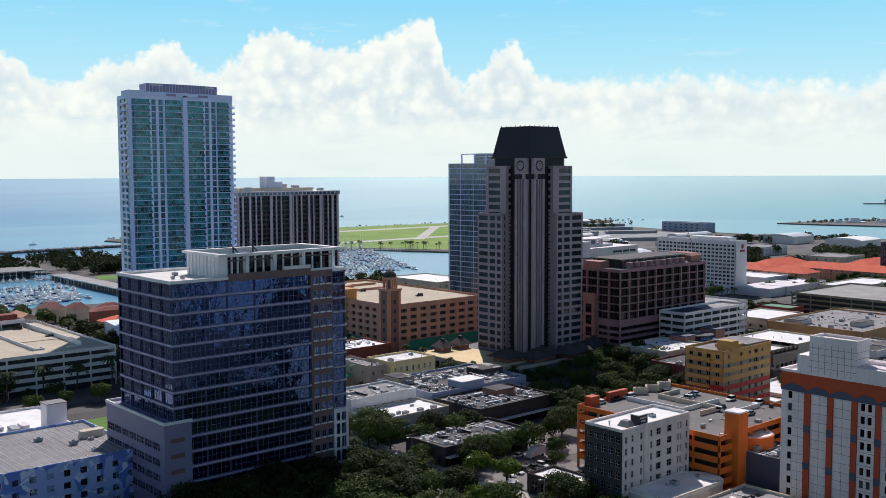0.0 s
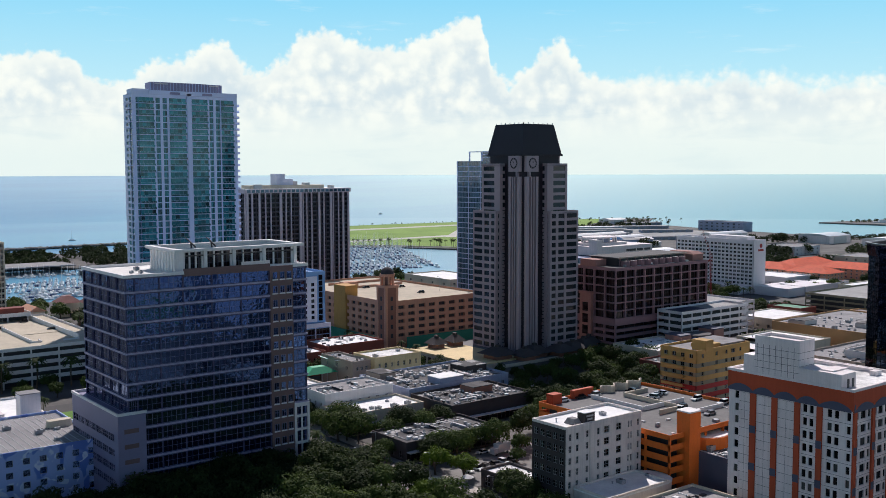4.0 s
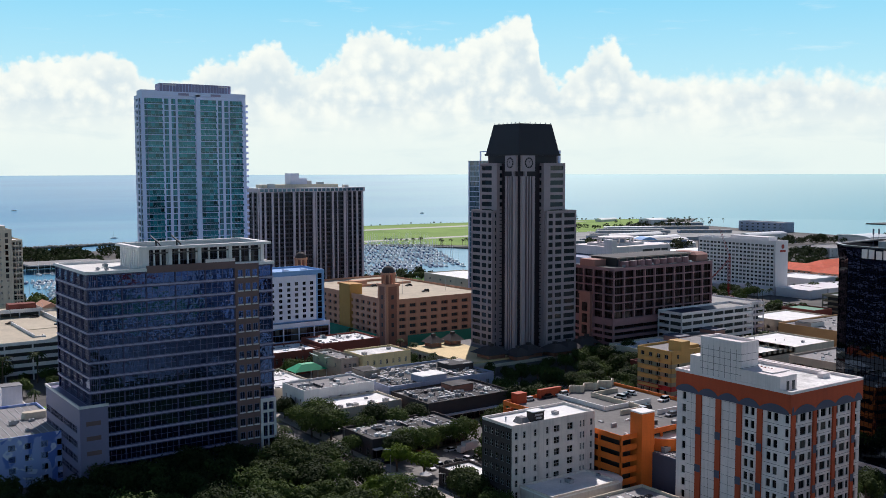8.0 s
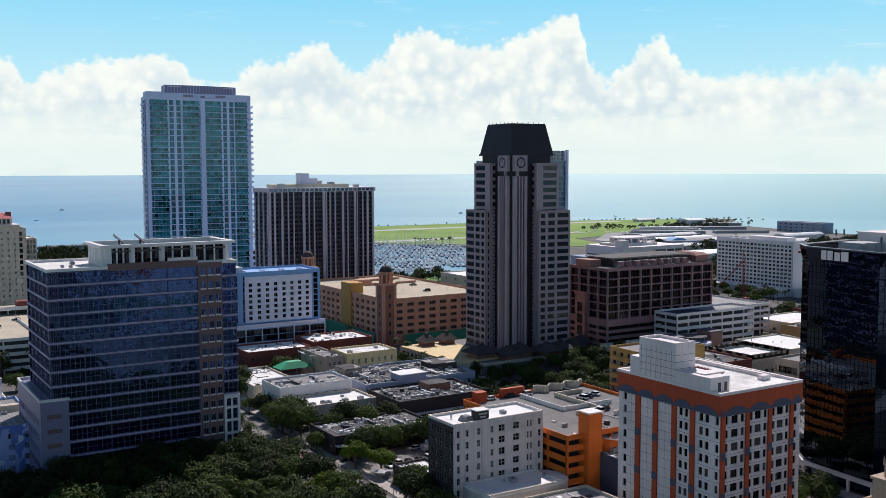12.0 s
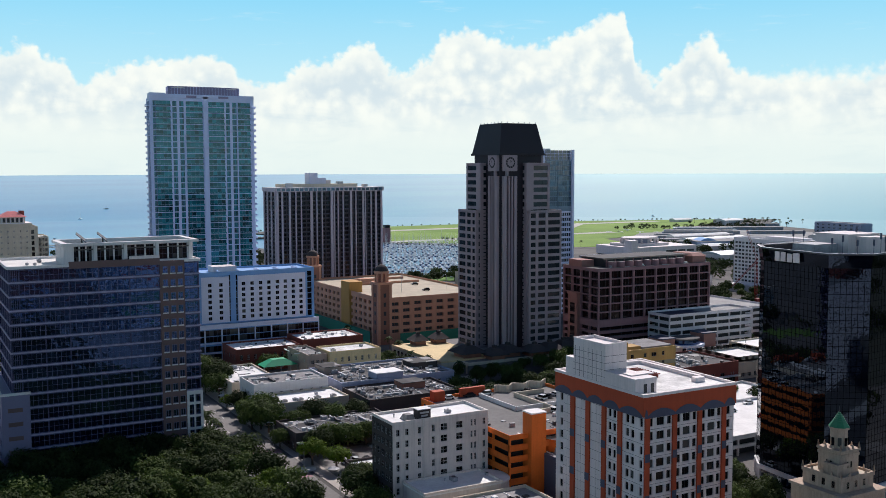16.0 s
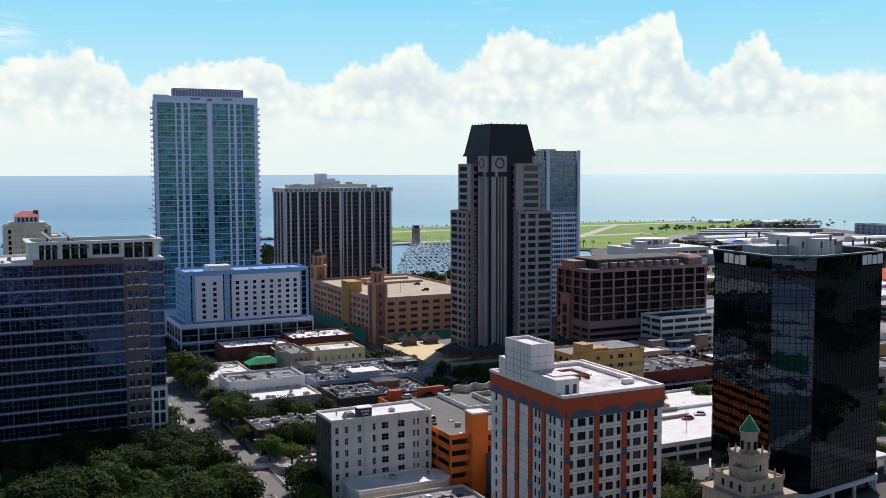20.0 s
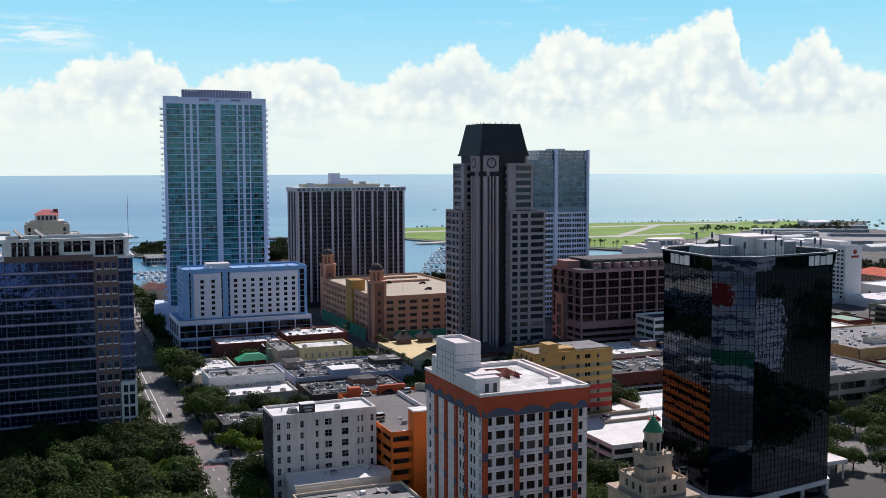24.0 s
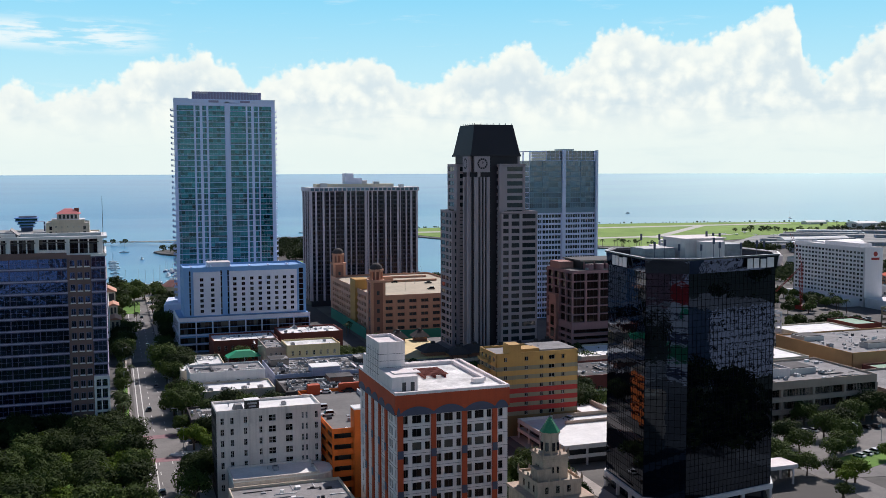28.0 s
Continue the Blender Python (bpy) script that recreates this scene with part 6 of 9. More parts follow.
# ---- carved stone arcade building ----
def arcade_building():
    th = thing("arcade_building", 131.6, 191.8, 0, "ornate cream stone building with green tiled tower roof", "building")

    def crest(parent, r, z, n, hgt):
        for i in range(n):
            q = -r + 2 * r * i / (n - 1)
            for a, b in ((q, -r), (-r, q), (q, r), (r, q)):
                part("pinnacle", prism([(a - 0.22, b - 0.22), (a + 0.22, b - 0.22), (a + 0.22, b + 0.22), (a - 0.22, b + 0.22)], z, z + hgt * (1.5 if i in (0, n - 1) else 1), top=0.25), "stone_cream", parent)

    part("base", boxes((-11, 13, -10.5, 11, 0, 19)), "stone_cream", th)
    part("base_roof", boxes((-10.6, 12.6, -10.1, 10.6, 19, 19.2)), "deck_tan", th)
    parapet(th, -11.2, 13.2, -10.7, 11.2, 19, 1.0, 0.5, "stone_cream")
    mid = part("body", boxes((-6.8, 6.8, -6.8, 6.8, 19, 26.6)), "stone_cream", th)
    part("ledge", boxes((-7.2, 7.2, -7.2, 7.2, 26.2, 26.8)), "stone_cream", mid)
    up = part("upper_body", boxes((-5.1, 5.1, -5.1, 5.1, 26.8, 29.6)), "stone_cream", th)
    part("upper_roof", boxes((-4.7, 4.7, -4.7, 4.7, 29.6, 29.75)), "deck_tan", up)
    parapet(up, -5.3, 5.3, -5.3, 5.3, 29.4, 0.8, 0.35, "stone_cream")
    crest(up, 5.15, 30.2, 5, 0.9)
    part("stair_head", boxes((-4.6, -1.4, -3.6, -0.2, 29.6, 32.2)), "stone_cream", up)
    parapet(up, -4.8, -1.2, -3.8, 0.0, 32.0, 0.5, 0.3, "stone_cream")
    for face, r in (("W", 6.8), ("N", 6.8)):
        for i in range(5):
            p = (-5.6 + 2.35 * i, -r - 0.05, 21.4) if face == "W" else (-r - 0.05, -5.6 + 2.35 * i, 21.4)
            share("window", single(face, 1.3, 3.2, (0, 1, 0.12), ("stone_cream", "window_glass")), th, p)
            p = (-5.6 + 2.35 * i, -10.56, 12.0) if face == "W" else (-11.06, -5.6 + 2.35 * i, 12.0)
            share("window", single(face, 1.5, 2.6, (1, 1, 0.12), ("stone_cream", "window_glass")), th, p)
        for i in range(3):
            p = (-3.6 + 2.6 * i, -5.16, 27.4) if face == "W" else (-5.16, -3.6 + 2.6 * i, 27.4)
            share("window", single(face, 1.1, 1.7, (0, 0, 0.12), ("stone_cream", "window_glass")), th, p)
    t = part("tower", boxes((-2.9, 2.9, -2.9, 2.9, 29.6, 34.9)), "stone_cream", th, "square stone tower")
    part("tower_ledge", boxes((-3.2, 3.2, -3.2, 3.2, 34.6, 35.1)), "stone_cream", t)
    part("tower_frieze", boxes((-3.05, 3.05, -3.05, 3.05, 33.6, 34.2)), "stone_cream", t)
    crest(t, 2.95, 35.1, 4, 0.9)
    for face in "WN":
        for q in (-0.9, 0.2):
            p = (q, -2.96, 31.0) if face == "W" else (-2.96, q, 31.0)
            share("window", single(face, 0.7, 1.6, (0, 0, 0.1), ("stone_cream", "window_glass")), t, p)
    oct8 = [(1.9 * math.cos(math.pi * i / 4 + math.pi / 8), 1.9 * math.sin(math.pi * i / 4 + math.pi / 8)) for i in range(8)]
    lan = part("lantern", prism(oct8, 35.1, 39.4), "stone_cream", t)
    for i in range(8):
        c, n2 = Vector(oct8[i]), Vector(oct8[(i + 1) % 8])
        m = (c + n2) / 2
        part("lantern_slot", prism([(m.x - 0.28, m.y - 0.28), (m.x + 0.28, m.y - 0.28), (m.x + 0.28, m.y + 0.28), (m.x - 0.28, m.y + 0.28)], 35.6, 37.4), "window_glass", lan)
    part("lantern_cap", prism([(a * 1.18, b * 1.18) for a, b in oct8], 39.2, 39.6), "stone_cream", t)
    for j in range(7):
        k0 = 1.2 - 0.165 * j
        part("roof_tier", prism([(a * k0, b * k0) for a, b in oct8], 39.6 + 0.44 * j, 40.06 + 0.44 * j, top=0.84), "copper_green", t, "green glazed tile roof")
    part("finial", tube(bmesh.new(), (0, 0, 42.5), (0, 0, 44.0), 0.16, 0.03), "dark_metal", t)


arcade_building()


# ---- smaller buildings, block by block ----
block("condo_tower", 6.0, 33.5, 715.0, 745.0, 59.5, "pale stone condominium tower with small square windows", "cream", "roof_grey", nf=17, wn=5, ww=7, win=1.0, wh=1.2, split=0)
cw = thing("bay_window", 6.0, 715.0, 0.0, "tall dark windows up the corner of the condominium", "window")
for i in range(8):
    for x in (2.2, 23.6):
        part("pane", boxes((x, x + 1.7, -0.08, 0.05, 31.2 + 3.5 * i, 33.6 + 3.5 * i)), "window_glass", cw)
block("condo_wing", 33.6, 40.0, 718.0, 742.0, 53.0, "pale stone condominium wing with balcony bays", "cream", "roof_white", nf=16, wn=6, ww=3, win=2.0, wh=2.3, split=0)
ct = thing("roof_pavilion", 13.0, 722.0, 59.5, "stepped roof pavilion with pink tile hip roof", "pavilion")
part("terrace", boxes((-3.5, 17.5, -4, 18, 0.0, 2.6)), "cream", ct)
part("coping", boxes((-3.8, 17.8, -4.3, 18.3, 2.6, 2.9)), "slab_white", ct)
part("body", boxes((0, 14, 0, 14, 2.9, 6.6)), "cream", ct)
for i in range(6):
    part("column", boxes((0.4 + 2.5 * i, 0.9 + 2.5 * i, -0.3, 0, 2.9, 6.6)), "slab_white", ct)
# near-black plates on the solid wall imitate shaded openings between the columns
for i in range(5):
    part("opening", boxes((1.2 + 2.5 * i, 2.6 + 2.5 * i, -0.06, 0.1, 3.4, 6.0)), "dark_metal", ct)
part("tile_roof", prism([(-1.2, -1.2), (15.2, -1.2), (15.2, 15.2), (-1.2, 15.2)], 6.6, 10.0, top=0.3), "tile_pink", ct)
part("chimney", boxes((11.0, 14.0, 3, 6, 6.6, 10.4)), "brick_red", ct)
garage("parking_garage", -40.0, 44.0, 557.0, 660.0, 5, 3.4, "long white concrete parking garage with sunlit roof deck", "white_wall", "deck_tan", band=1.7, post=12.0)


def gable_pavilion(x0, x1, y0, y1, h):
    """Stair pavilion with a low gable towards the street and open storeys below."""
    th = thing("gable_pavilion", x0, y0, 0, "beige stair pavilion with low tan gable roof", "pavilion", "gabled stair pavilions")
    w, d = x1 - x0, y1 - y0
    n = int(h / 4.6)
    for j in range(n):
        z = h * j / n
        # solid near-black block in place of the shade in an open storey
        part("storey", boxes((0.4, w - 0.4, 0.4, d - 0.4, z, z + h / n - 1.1)), "dark_metal", th)
        part("floor_band", boxes((0, w, 0, d, z + h / n - 1.1, z + h / n)), "cream", th)
        for k in range(3):
            x = (w - 0.9) * k / 2
            part("pillar", boxes((x, x + 0.9, -0.05, 0.9, z, z + h / n - 1.1)), "cream", th)
        part("pillar", boxes((w - 0.9, w + 0.05, d - 0.9, d, z, z + h / n - 1.1)), "cream", th)
    bm = bmesh.new()
    e = 0.9
    a = [bm.verts.new(p) for p in ((-e, -e, h), (w + e, -e, h), (w / 2, -e, h + w * 0.3))]
    b = [bm.verts.new(p) for p in ((-e, d + e, h), (w + e, d + e, h), (w / 2, d + e, h + w * 0.3))]
    bm.faces.new(a)
    bm.faces.new(b[::-1])
    for i in range(3):
        bm.faces.new((a[i], b[i], b[(i + 1) % 3], a[(i + 1) % 3]))
    bmesh.ops.recalc_face_normals(bm, faces=bm.faces)
    part("gable_roof", bm, "garage_tan", th)


gable_pavilion(39.5, 48.5, 672, 690, 17.5)
gable_pavilion(44.2, 49.5, 572, 588, 13.5)
gable_pavilion(44.2, 49.0, 622, 636, 15.0)
block("mural_building", -75.0, -17.0, 396.0, 440.0, 15.0, "low pale blue building with painted mural wall and grey roof", "mural_paint", "roof_grey", nf=4, fh=3.5, wn=8, ww=12, win=2.0, wh=1.9, bars=(0, 0, 0.08))
rb = thing("roof_ribs", -74.0, 397.0, 15.0, "weathered standing seams on the grey metal roof", "roof seam", kind="stuff")
part("seams", boxes(*[(0.6 + 2.2 * i, 0.75 + 2.2 * i, 0.5, 42.0, 0, 0.12) for i in range(25)]), "metal", rb)
tk = thing("roof_tank", -25.4, 419.0, 15.0, "pale rounded roof tank casing", "roof plant")
part("casing", prism([(0, 0), (6.5, 0), (7.2, 0.8), (7.2, 2.4), (6.5, 3.2), (0, 3.2), (-0.7, 2.4), (-0.7, 0.8)], 0, 2.2, top=0.92), "cream", tk)
part("plinth", boxes((-0.5, 7.0, 0.2, 3.0, 0, 0.2)), "roof_dark", tk)
block("white_annex", -75.0, -19.0, 441.0, 476.0, 13.5, "low annex with bright white roof and plant", "white_wall", "roof_white", nf=3, wn=0, ww=0)
bx = thing("lift_box", -27.0, 445.0, 13.5, "plain white rooftop lift housing", "roof house")
part("wall", boxes((0, 6.5, 0, 5.5, 0, 7.6)), "panel_white", bx)
part("lid", boxes((-0.2, 6.7, -0.2, 5.7, 7.6, 7.9)), "roof_grey", bx)
for i in range(5):
    dk = thing("roof_duct", -48.0 + 3.6 * i, 446.0 + 2.6 * (i % 3), 13.5, "pale metal duct on the white roof", "duct")
    part("casing", boxes((0, 2.4, 0, 9.0 - i, 0.2, 1.3)), "unit_grey" if i % 2 else "panel_white", dk)
    part("foot", boxes((0.2, 0.5, 0.2, 0.5, 0, 0.2), (1.9, 2.2, 7.4 - i, 7.7 - i, 0, 0.2)), "metal", dk)
block("cream_block", 120.8, 145.7, 453.3, 470.0, 14.0, "cream three-storey block with white roof", "cream_yellow", "roof_stained", nf=3, fh=4.4, wn=3, ww=7, win=1.1, wh=2.2)
block("tan_block", 111.5, 120.5, 456.0, 482.0, 13.0, "narrow tan block beside cream block", "band_tan", "roof_grey", nf=3, wn=3, ww=3)
block("brick_row", 92.0, 124.0, 498.0, 520.0, 10.5, "red brick row with pale roof", "brick_red", "roof_white", nf=2, fh=5, wn=5, ww=9, win=1.3, wh=2.4)
block("brick_row", 126.0, 158.0, 500.0, 522.0, 12.0, "red brick row with mixed roofs", "brick_red", "roof_white", nf=2, fh=5, wn=5, ww=9, win=1.3, wh=2.4)
block("white_shop", 72.0, 106.0, 399.0, 417.0, 7.2, "white-roofed low shop with parapet", "cream", "roof_white", nf=1, fh=7, wn=4, ww=8, win=2.4, wh=2.4, sill=1.2)
block("white_shop", 74.0, 105.0, 417.5, 436.0, 11.2, "white painted shop block", "white_wall", "roof_grey", nf=2, fh=5.4, wn=4, ww=7, win=1.3, wh=1.9)
block("white_shop", 72.0, 92.0, 440.0, 476.0, 8.0, "long low shop with bright white roof", "cream", "roof_white", nf=1, fh=8, wn=8, ww=5, win=1.6, wh=2.4)
block("flat_shop", 108.0, 148.0, 384.0, 410.0, 8.0, "low grey-roofed shop building", "dark_brick", "roof_patched", nf=1, fh=8, wn=5, ww=9, win=2.0, wh=2.6)
block("flat_shop", 108.0, 160.0, 411.0, 446.0, 9.5, "wide grey-roofed shop building with blue-grey walls", "shop_blue", "roof_patched", nf=2, fh=4.6, wn=7, ww=12, win=1.5, wh=1.8)
block("corner_shop", 69.5, 108.0, 360.0, 380.0, 6.0, "low corner shop with grey roof", "dark_brick", "roof_patched", nf=1, fh=6, wn=4, ww=7, win=2.0, wh=2.2)
block("glass_shop", 72.5, 84.0, 306.0, 326.0, 5.0, "small dark glazed shop with flat white roof", "dark_brick", "roof_white", nf=1, fh=4.8, wn=5, ww=3, win=2.4, wh=2.6)
tent = thing("canopy_tent", 95.0, 467.0, 0, "bright green pitched canopy tent", "tent")
part("canopy", prism([(0, 0), (16, 0), (16, 9), (0, 9)], 8.0, 10.6, top=0.4), "green_tent", tent)
for a, b in ((0.4, 0.4), (15.6, 0.4), (8, 0.4), (0.4, 8.6), (15.6, 8.6)):
    part("pole", boxes((a - 0.15, a + 0.15, b - 0.15, b + 0.15, 0, 8.0)), "metal", tent)
# plaza of the clock tower
pz = thing("plaza_podium", 186.0, 442.0, 0, "stone plaza podium below the clock tower", "podium")
part("slab", boxes((0, 72, 0, 62, 0, 5.4)), "deck_dark", pz)
for i in range(10):
    part("column", boxes((-0.4, 0.4, 2 + i * 6, 3 + i * 6, 0, 5.4)), "cream", pz)
part("plaza_roof", boxes((-12, 16, 6, 58, 5.4, 6.2)), "cream_yellow", pz, "sunlit tan terrace roof")
part("terrace_wall", boxes((-12, -0.4, 6, 58, 0, 5.4)), "cream", pz)
for i in range(12):
    part("terrace_window", boxes((-12.1, -12.0, 8 + i * 4.1, 10.2 + i * 4.1, 1.0, 4.2)), "window_glass", pz)
part("plaza_edge", boxes((-0.8, 72, -0.6, 0, 4.2, 5.6), (-0.8, -0.4, 0, 60, 4.2, 5.6)), "cream", pz)
for a, b, k in ((0, 52, 1.0), (12, 52, 1.0), (26, 8, 1.5), (38, 2.5, 1.4), (48, 4, 1.3), (58, 6, 1.2), (6, 12, 1.6), (66, 10, 1.1), (16, 4, 1.2)):
    kiosk = thing("pavilion", 186 + a, 442 + b, 6.2 if a < 16 and b > 6 else 5.4, "low pavilion with dark hipped roof", "pavilion", "plaza pavilions")
    part("body", boxes((-3 * k, 3 * k, -3 * k, 3 * k, 0, 2.4)), "garage_brick", kiosk)
    part("roof", prism([(-4.4 * k, -4.4 * k), (4.4 * k, -4.4 * k), (4.4 * k, 4.4 * k), (-4.4 * k, 4.4 * k)], 2.4, 5.2, top=0.34), "dark_brick", kiosk)
    part("eave", boxes((-4.5 * k, 4.5 * k, -4.5 * k, 4.5 * k, 2.2, 2.4)), "dark_metal", kiosk)
    part("lantern", boxes((-0.9, 0.9, -0.9, 0.9, 5.2, 6.4)), "dark_brick", kiosk)
# south side blocks
garage("parking_deck", 180.0, 262.0, 284.0, 322.0, 2, 3.0, "white low parking deck beside the yellow block", "white_wall", "roof_white")
garage("parking_deck", 206.0, 262.0, 322.2, 346.0, 2, 3.0, "white low parking deck behind the yellow block", "white_wall", "roof_white")
dr = thing("deck_ramp", 180.0, 284.0, 6.0, "tan ramp walls on the white parking deck", "ramp")
for dims in ((13.6, 38, 36.8, 37.3, 0, 1.5), (36.4, 36.9, 39.8, 61, 0, 1.8), (14, 36, 28.0, 28.4, 0, 1.2)):
    part("ramp_wall", boxes(dims), "band_tan", dr)
part("stair_box", boxes((3.5, 8.5, 40.5, 43.5, -6, 2.6)), "panel_white", dr)
block("flat_shop", 72.0, 103.0, 244.0, 271.5, 8.0, "low building with grey gravel roof beside the old hotel", "cream", "roof_grey", nf=2, fh=3.8, wn=4, ww=6)
block("flat_store", 366.0, 440.0, 366.0, 421.0, 10.5, "wide tan store with grey flat roof", "store_tan", "roof_grey", nf=1, fh=10, wn=0, ww=0)
block("glass_office", 266.0, 325.0, 306.0, 342.0, 15.5, "low green glass office with deep pale bands", "band_tan", "roof_grey", nf=3, fh=4.8, wn=3, ww=4, win=13.6, wh=3.0, sill=0.6, mats=("dark_metal", "ribbon_glass"), bars=(8, 0, 0.1), margin=0.4, depth=1.2)
block("white_store", 318.0, 350.0, 376.0, 410.0, 8.5, "low store with bright white roof", "cream", "roof_white", nf=1, fh=8, wn=0, ww=6, win=2, wh=2)
block("brick_store", 228.0, 282.0, 368.0, 398.0, 9.0, "brick warehouse with grey flat roof and arched wall", "brick_red", "roof_patched", nf=1, fh=8, wn=5, ww=9, win=2.4, wh=3.6, sill=1.5)
block("white_store", 246.0, 280.0, 402.0, 430.0, 10.0, "low building with bright white roof", "cream", "roof_white", nf=2, fh=4.8, wn=4, ww=6)
block("grey_office", 330.0, 352.0, 588.0, 640.0, 22.0, "grey concrete office block behind clock tower", "yellow_grey", "roof_grey", nf=6, fh=3.6, wn=10, ww=5, win=3, wh=1.8, split=0)
garage("parking_garage", 478.0, 560.0, 400.0, 470.0, 4, 3.2, "grey parking garage with planted roof", "yellow_grey", "deck", post=14)


def red_roof(x0, x1, y0, y1, h=9.0):
    th = thing("apartment_house", x0, y0, 0, "low apartment house with orange-red tile hip roof", "house", "red-roofed apartments")
    w, d = x1 - x0, y1 - y0
    part("house_body", boxes((0, w, 0, d, 0, h)), "garage_tan", th)
    m = min(w, d) / 2
    bm = bmesh.new()
    e = [bm.verts.new(p) for p in ((-1, -1, h), (w + 1, -1, h), (w + 1, d + 1, h), (-1, d + 1, h))]
    if w > d:
        r = [bm.verts.new(p) for p in ((m, d / 2, h + m * 0.42), (w - m, d / 2, h + m * 0.42))]
        fs = ((e[0], e[1], r[1], r[0]), (e[1], e[2], r[1]), (e[2], e[3], r[0], r[1]), (e[3], e[0], r[0]))
    else:
        r = [bm.verts.new(p) for p in ((w / 2, m, h + m * 0.42), (w / 2, d - m, h + m * 0.42))]
        fs = ((e[0], e[1], r[0]), (e[1], e[2], r[1], r[0]), (e[2], e[3], r[1]), (e[3], e[0], r[0], r[1]))
    for f in fs:
        bm.faces.new(f)
    bm.faces.new(e[::-1])
    bmesh.ops.recalc_face_normals(bm, faces=bm.faces)
    part("tile_roof", bm, "terracotta", th, "orange-red tile roof")
    rest = None
    for face, L in (("W", w), ("N", d)):
        for j in range(3):
            for i in range(int(L / 5)):
                rest = window_bmesh(face, 1.6, 1.6, 1, 0, 0.1, bm=rest, at=on_face(face, 0, 0)(1.5 + 5 * i, -0.08, 1 + 2.9 * j))
    part("window_field", rest, ("panel_white", "window_glass"), th, kind="stuff")


for x0, x1, y0, y1 in ((640, 664, 590, 650), (668, 736, 596, 624), (690, 714, 500, 590), (636, 662, 548, 586), (736, 800, 540, 566), (720, 760, 498, 524), (770, 795, 460, 530)):
    red_roof(x0, x1, y0, y1)
block("dark_office", 735.0, 775.0, 480.0, 530.0, 31.0, "dark office block with pale striped side", "slate", "roof_grey", nf=9, fh=3.4, wn=10, ww=9, win=3.4, wh=2.0, split=0)
for i, (x0, x1, y0, y1, h) in enumerate(((1045, 1095, 788, 832, 12), (1050, 1100, 700, 748, 11), (640, 668, 806, 850, 13), (668, 724, 770, 800, 12), (780, 860, 905, 925, 7), (800, 900, 950, 968, 7), (830, 930, 990, 1008, 7), (900, 990, 880, 898, 7), (860, 960, 1050, 1066, 7), (1010, 1090, 940, 960, 8), (1172, 1214, 1272, 1300, 10), (1168, 1208, 1388, 1404, 6))):
    hg = thing("hangar", x0, y0, 0, "pale metal airfield hangar with low curved roof", "hangar", "airfield hangars")
    w, d = x1 - x0, y1 - y0
    part("hangar_body", boxes((0, w, 0, d, 0, h - 2)), "panel_white", hg)
    n = 10
    pts = [(d * k / n, h - 2 + 2.5 * math.sin(math.pi * k / n)) for k in range(n + 1)]
    bm = bmesh.new()
    a = [bm.verts.new((-0.4, y, z)) for y, z in pts]
    b = [bm.verts.new((w + 0.4, y, z)) for y, z in pts]
    for k in range(n):
        bm.faces.new((a[k], b[k], b[k + 1], a[k + 1]))
    bm.faces.new(a[::-1])
    bm.faces.new(b)
    bmesh.ops.recalc_face_normals(bm, faces=bm.faces)
    part("roof", bm, "roof_white" if i % 3 else "metal", hg)
    part("door", boxes((w * 0.2, w * 0.8, -0.15, 0, 0, h - 3)), "metal", hg)
block("terminal", 1172.0, 1197.0, 1006.0, 1088.0, 14.0, "long blue-grey waterfront building", "shop_blue", "roof_grey", nf=3, wn=8, ww=14, win=4, wh=2, split=0)


# shop fronts: dark glazed ground floors under pale flat canopies
def shopfront(x0, x1, y, label, side=None):
    th = thing("shop_canopy", x0, y, 0, label, "canopy")
    L = x1 - x0
    part("canopy_slab", boxes((0, L, -2.2, -0.05, 3.4, 3.75)), "awning", th)
    for i in range(max(2, int(L / 4))):
        part("shop_pane", boxes((0.3 + 4 * i, 3.9 + 4 * i, -0.12, -0.04, 0.4, 3.3)), "window_glass", th)
        part("canopy_post", boxes((0.2 + 4 * i, 0.36 + 4 * i, -2.1, -1.94, 0, 3.4)), "dark_metal", th)


shopfront(72.0, 105.0, 399.0, "pale flat canopy over dark shop windows")
shopfront(69.5, 107.0, 360.0, "pale flat canopy over dark corner shop windows")
shopfront(108.0, 147.0, 384.0, "pale flat canopy over dark shop windows")
shopfront(72.0, 91.0, 440.0, "pale flat canopy over dark shop windows")
shopfront(228.0, 281.0, 368.0, "pale flat canopy along the brick warehouse")
shopfront(318.0, 349.0, 376.0, "pale flat canopy along the white store")

# ramps on the long white garage
rp = thing("garage_ramp", 0.0, 557.0, 17.0, "pale concrete ramp walls on the garage roof", "ramp")
for x0, x1, y0, y1, hh in ((33.4, 34.0, 14, 96, 2.2), (12.3, 12.8, 15, 65, 1.4), (12.8, 17.5, 15, 15.5, 0.7), (17.0, 17.5, 15.5, 20, 0.7), (26.5, 33.4, 13.5, 14.0, 0.7)):
    part("ramp_wall", boxes((x0, x1, y0, y1, 0, hh)), "white_wall", rp)
part("ramp_slab", boxes((13.0, 33.2, 40, 64, 0.02, 0.25)), "deck_tan", rp)
up = thing("upper_deck", -39.0, 640.0, 17.0, "raised white parking deck with dark opening", "parking garage")
part("deck", boxes((0, 72, 4, 19, 2.9, 3.4)), "deck_tan", up)
part("guard_wall", boxes((0, 72, 3.7, 4.0, 2.6, 4.6)), "white_wall", up)
part("guard_wall", boxes((71.7, 72, 4.0, 19, 2.6, 4.6)), "white_wall", up)
# near-black block gives the gap under the raised deck its shade
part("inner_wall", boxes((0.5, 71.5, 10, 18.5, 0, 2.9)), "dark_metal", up)
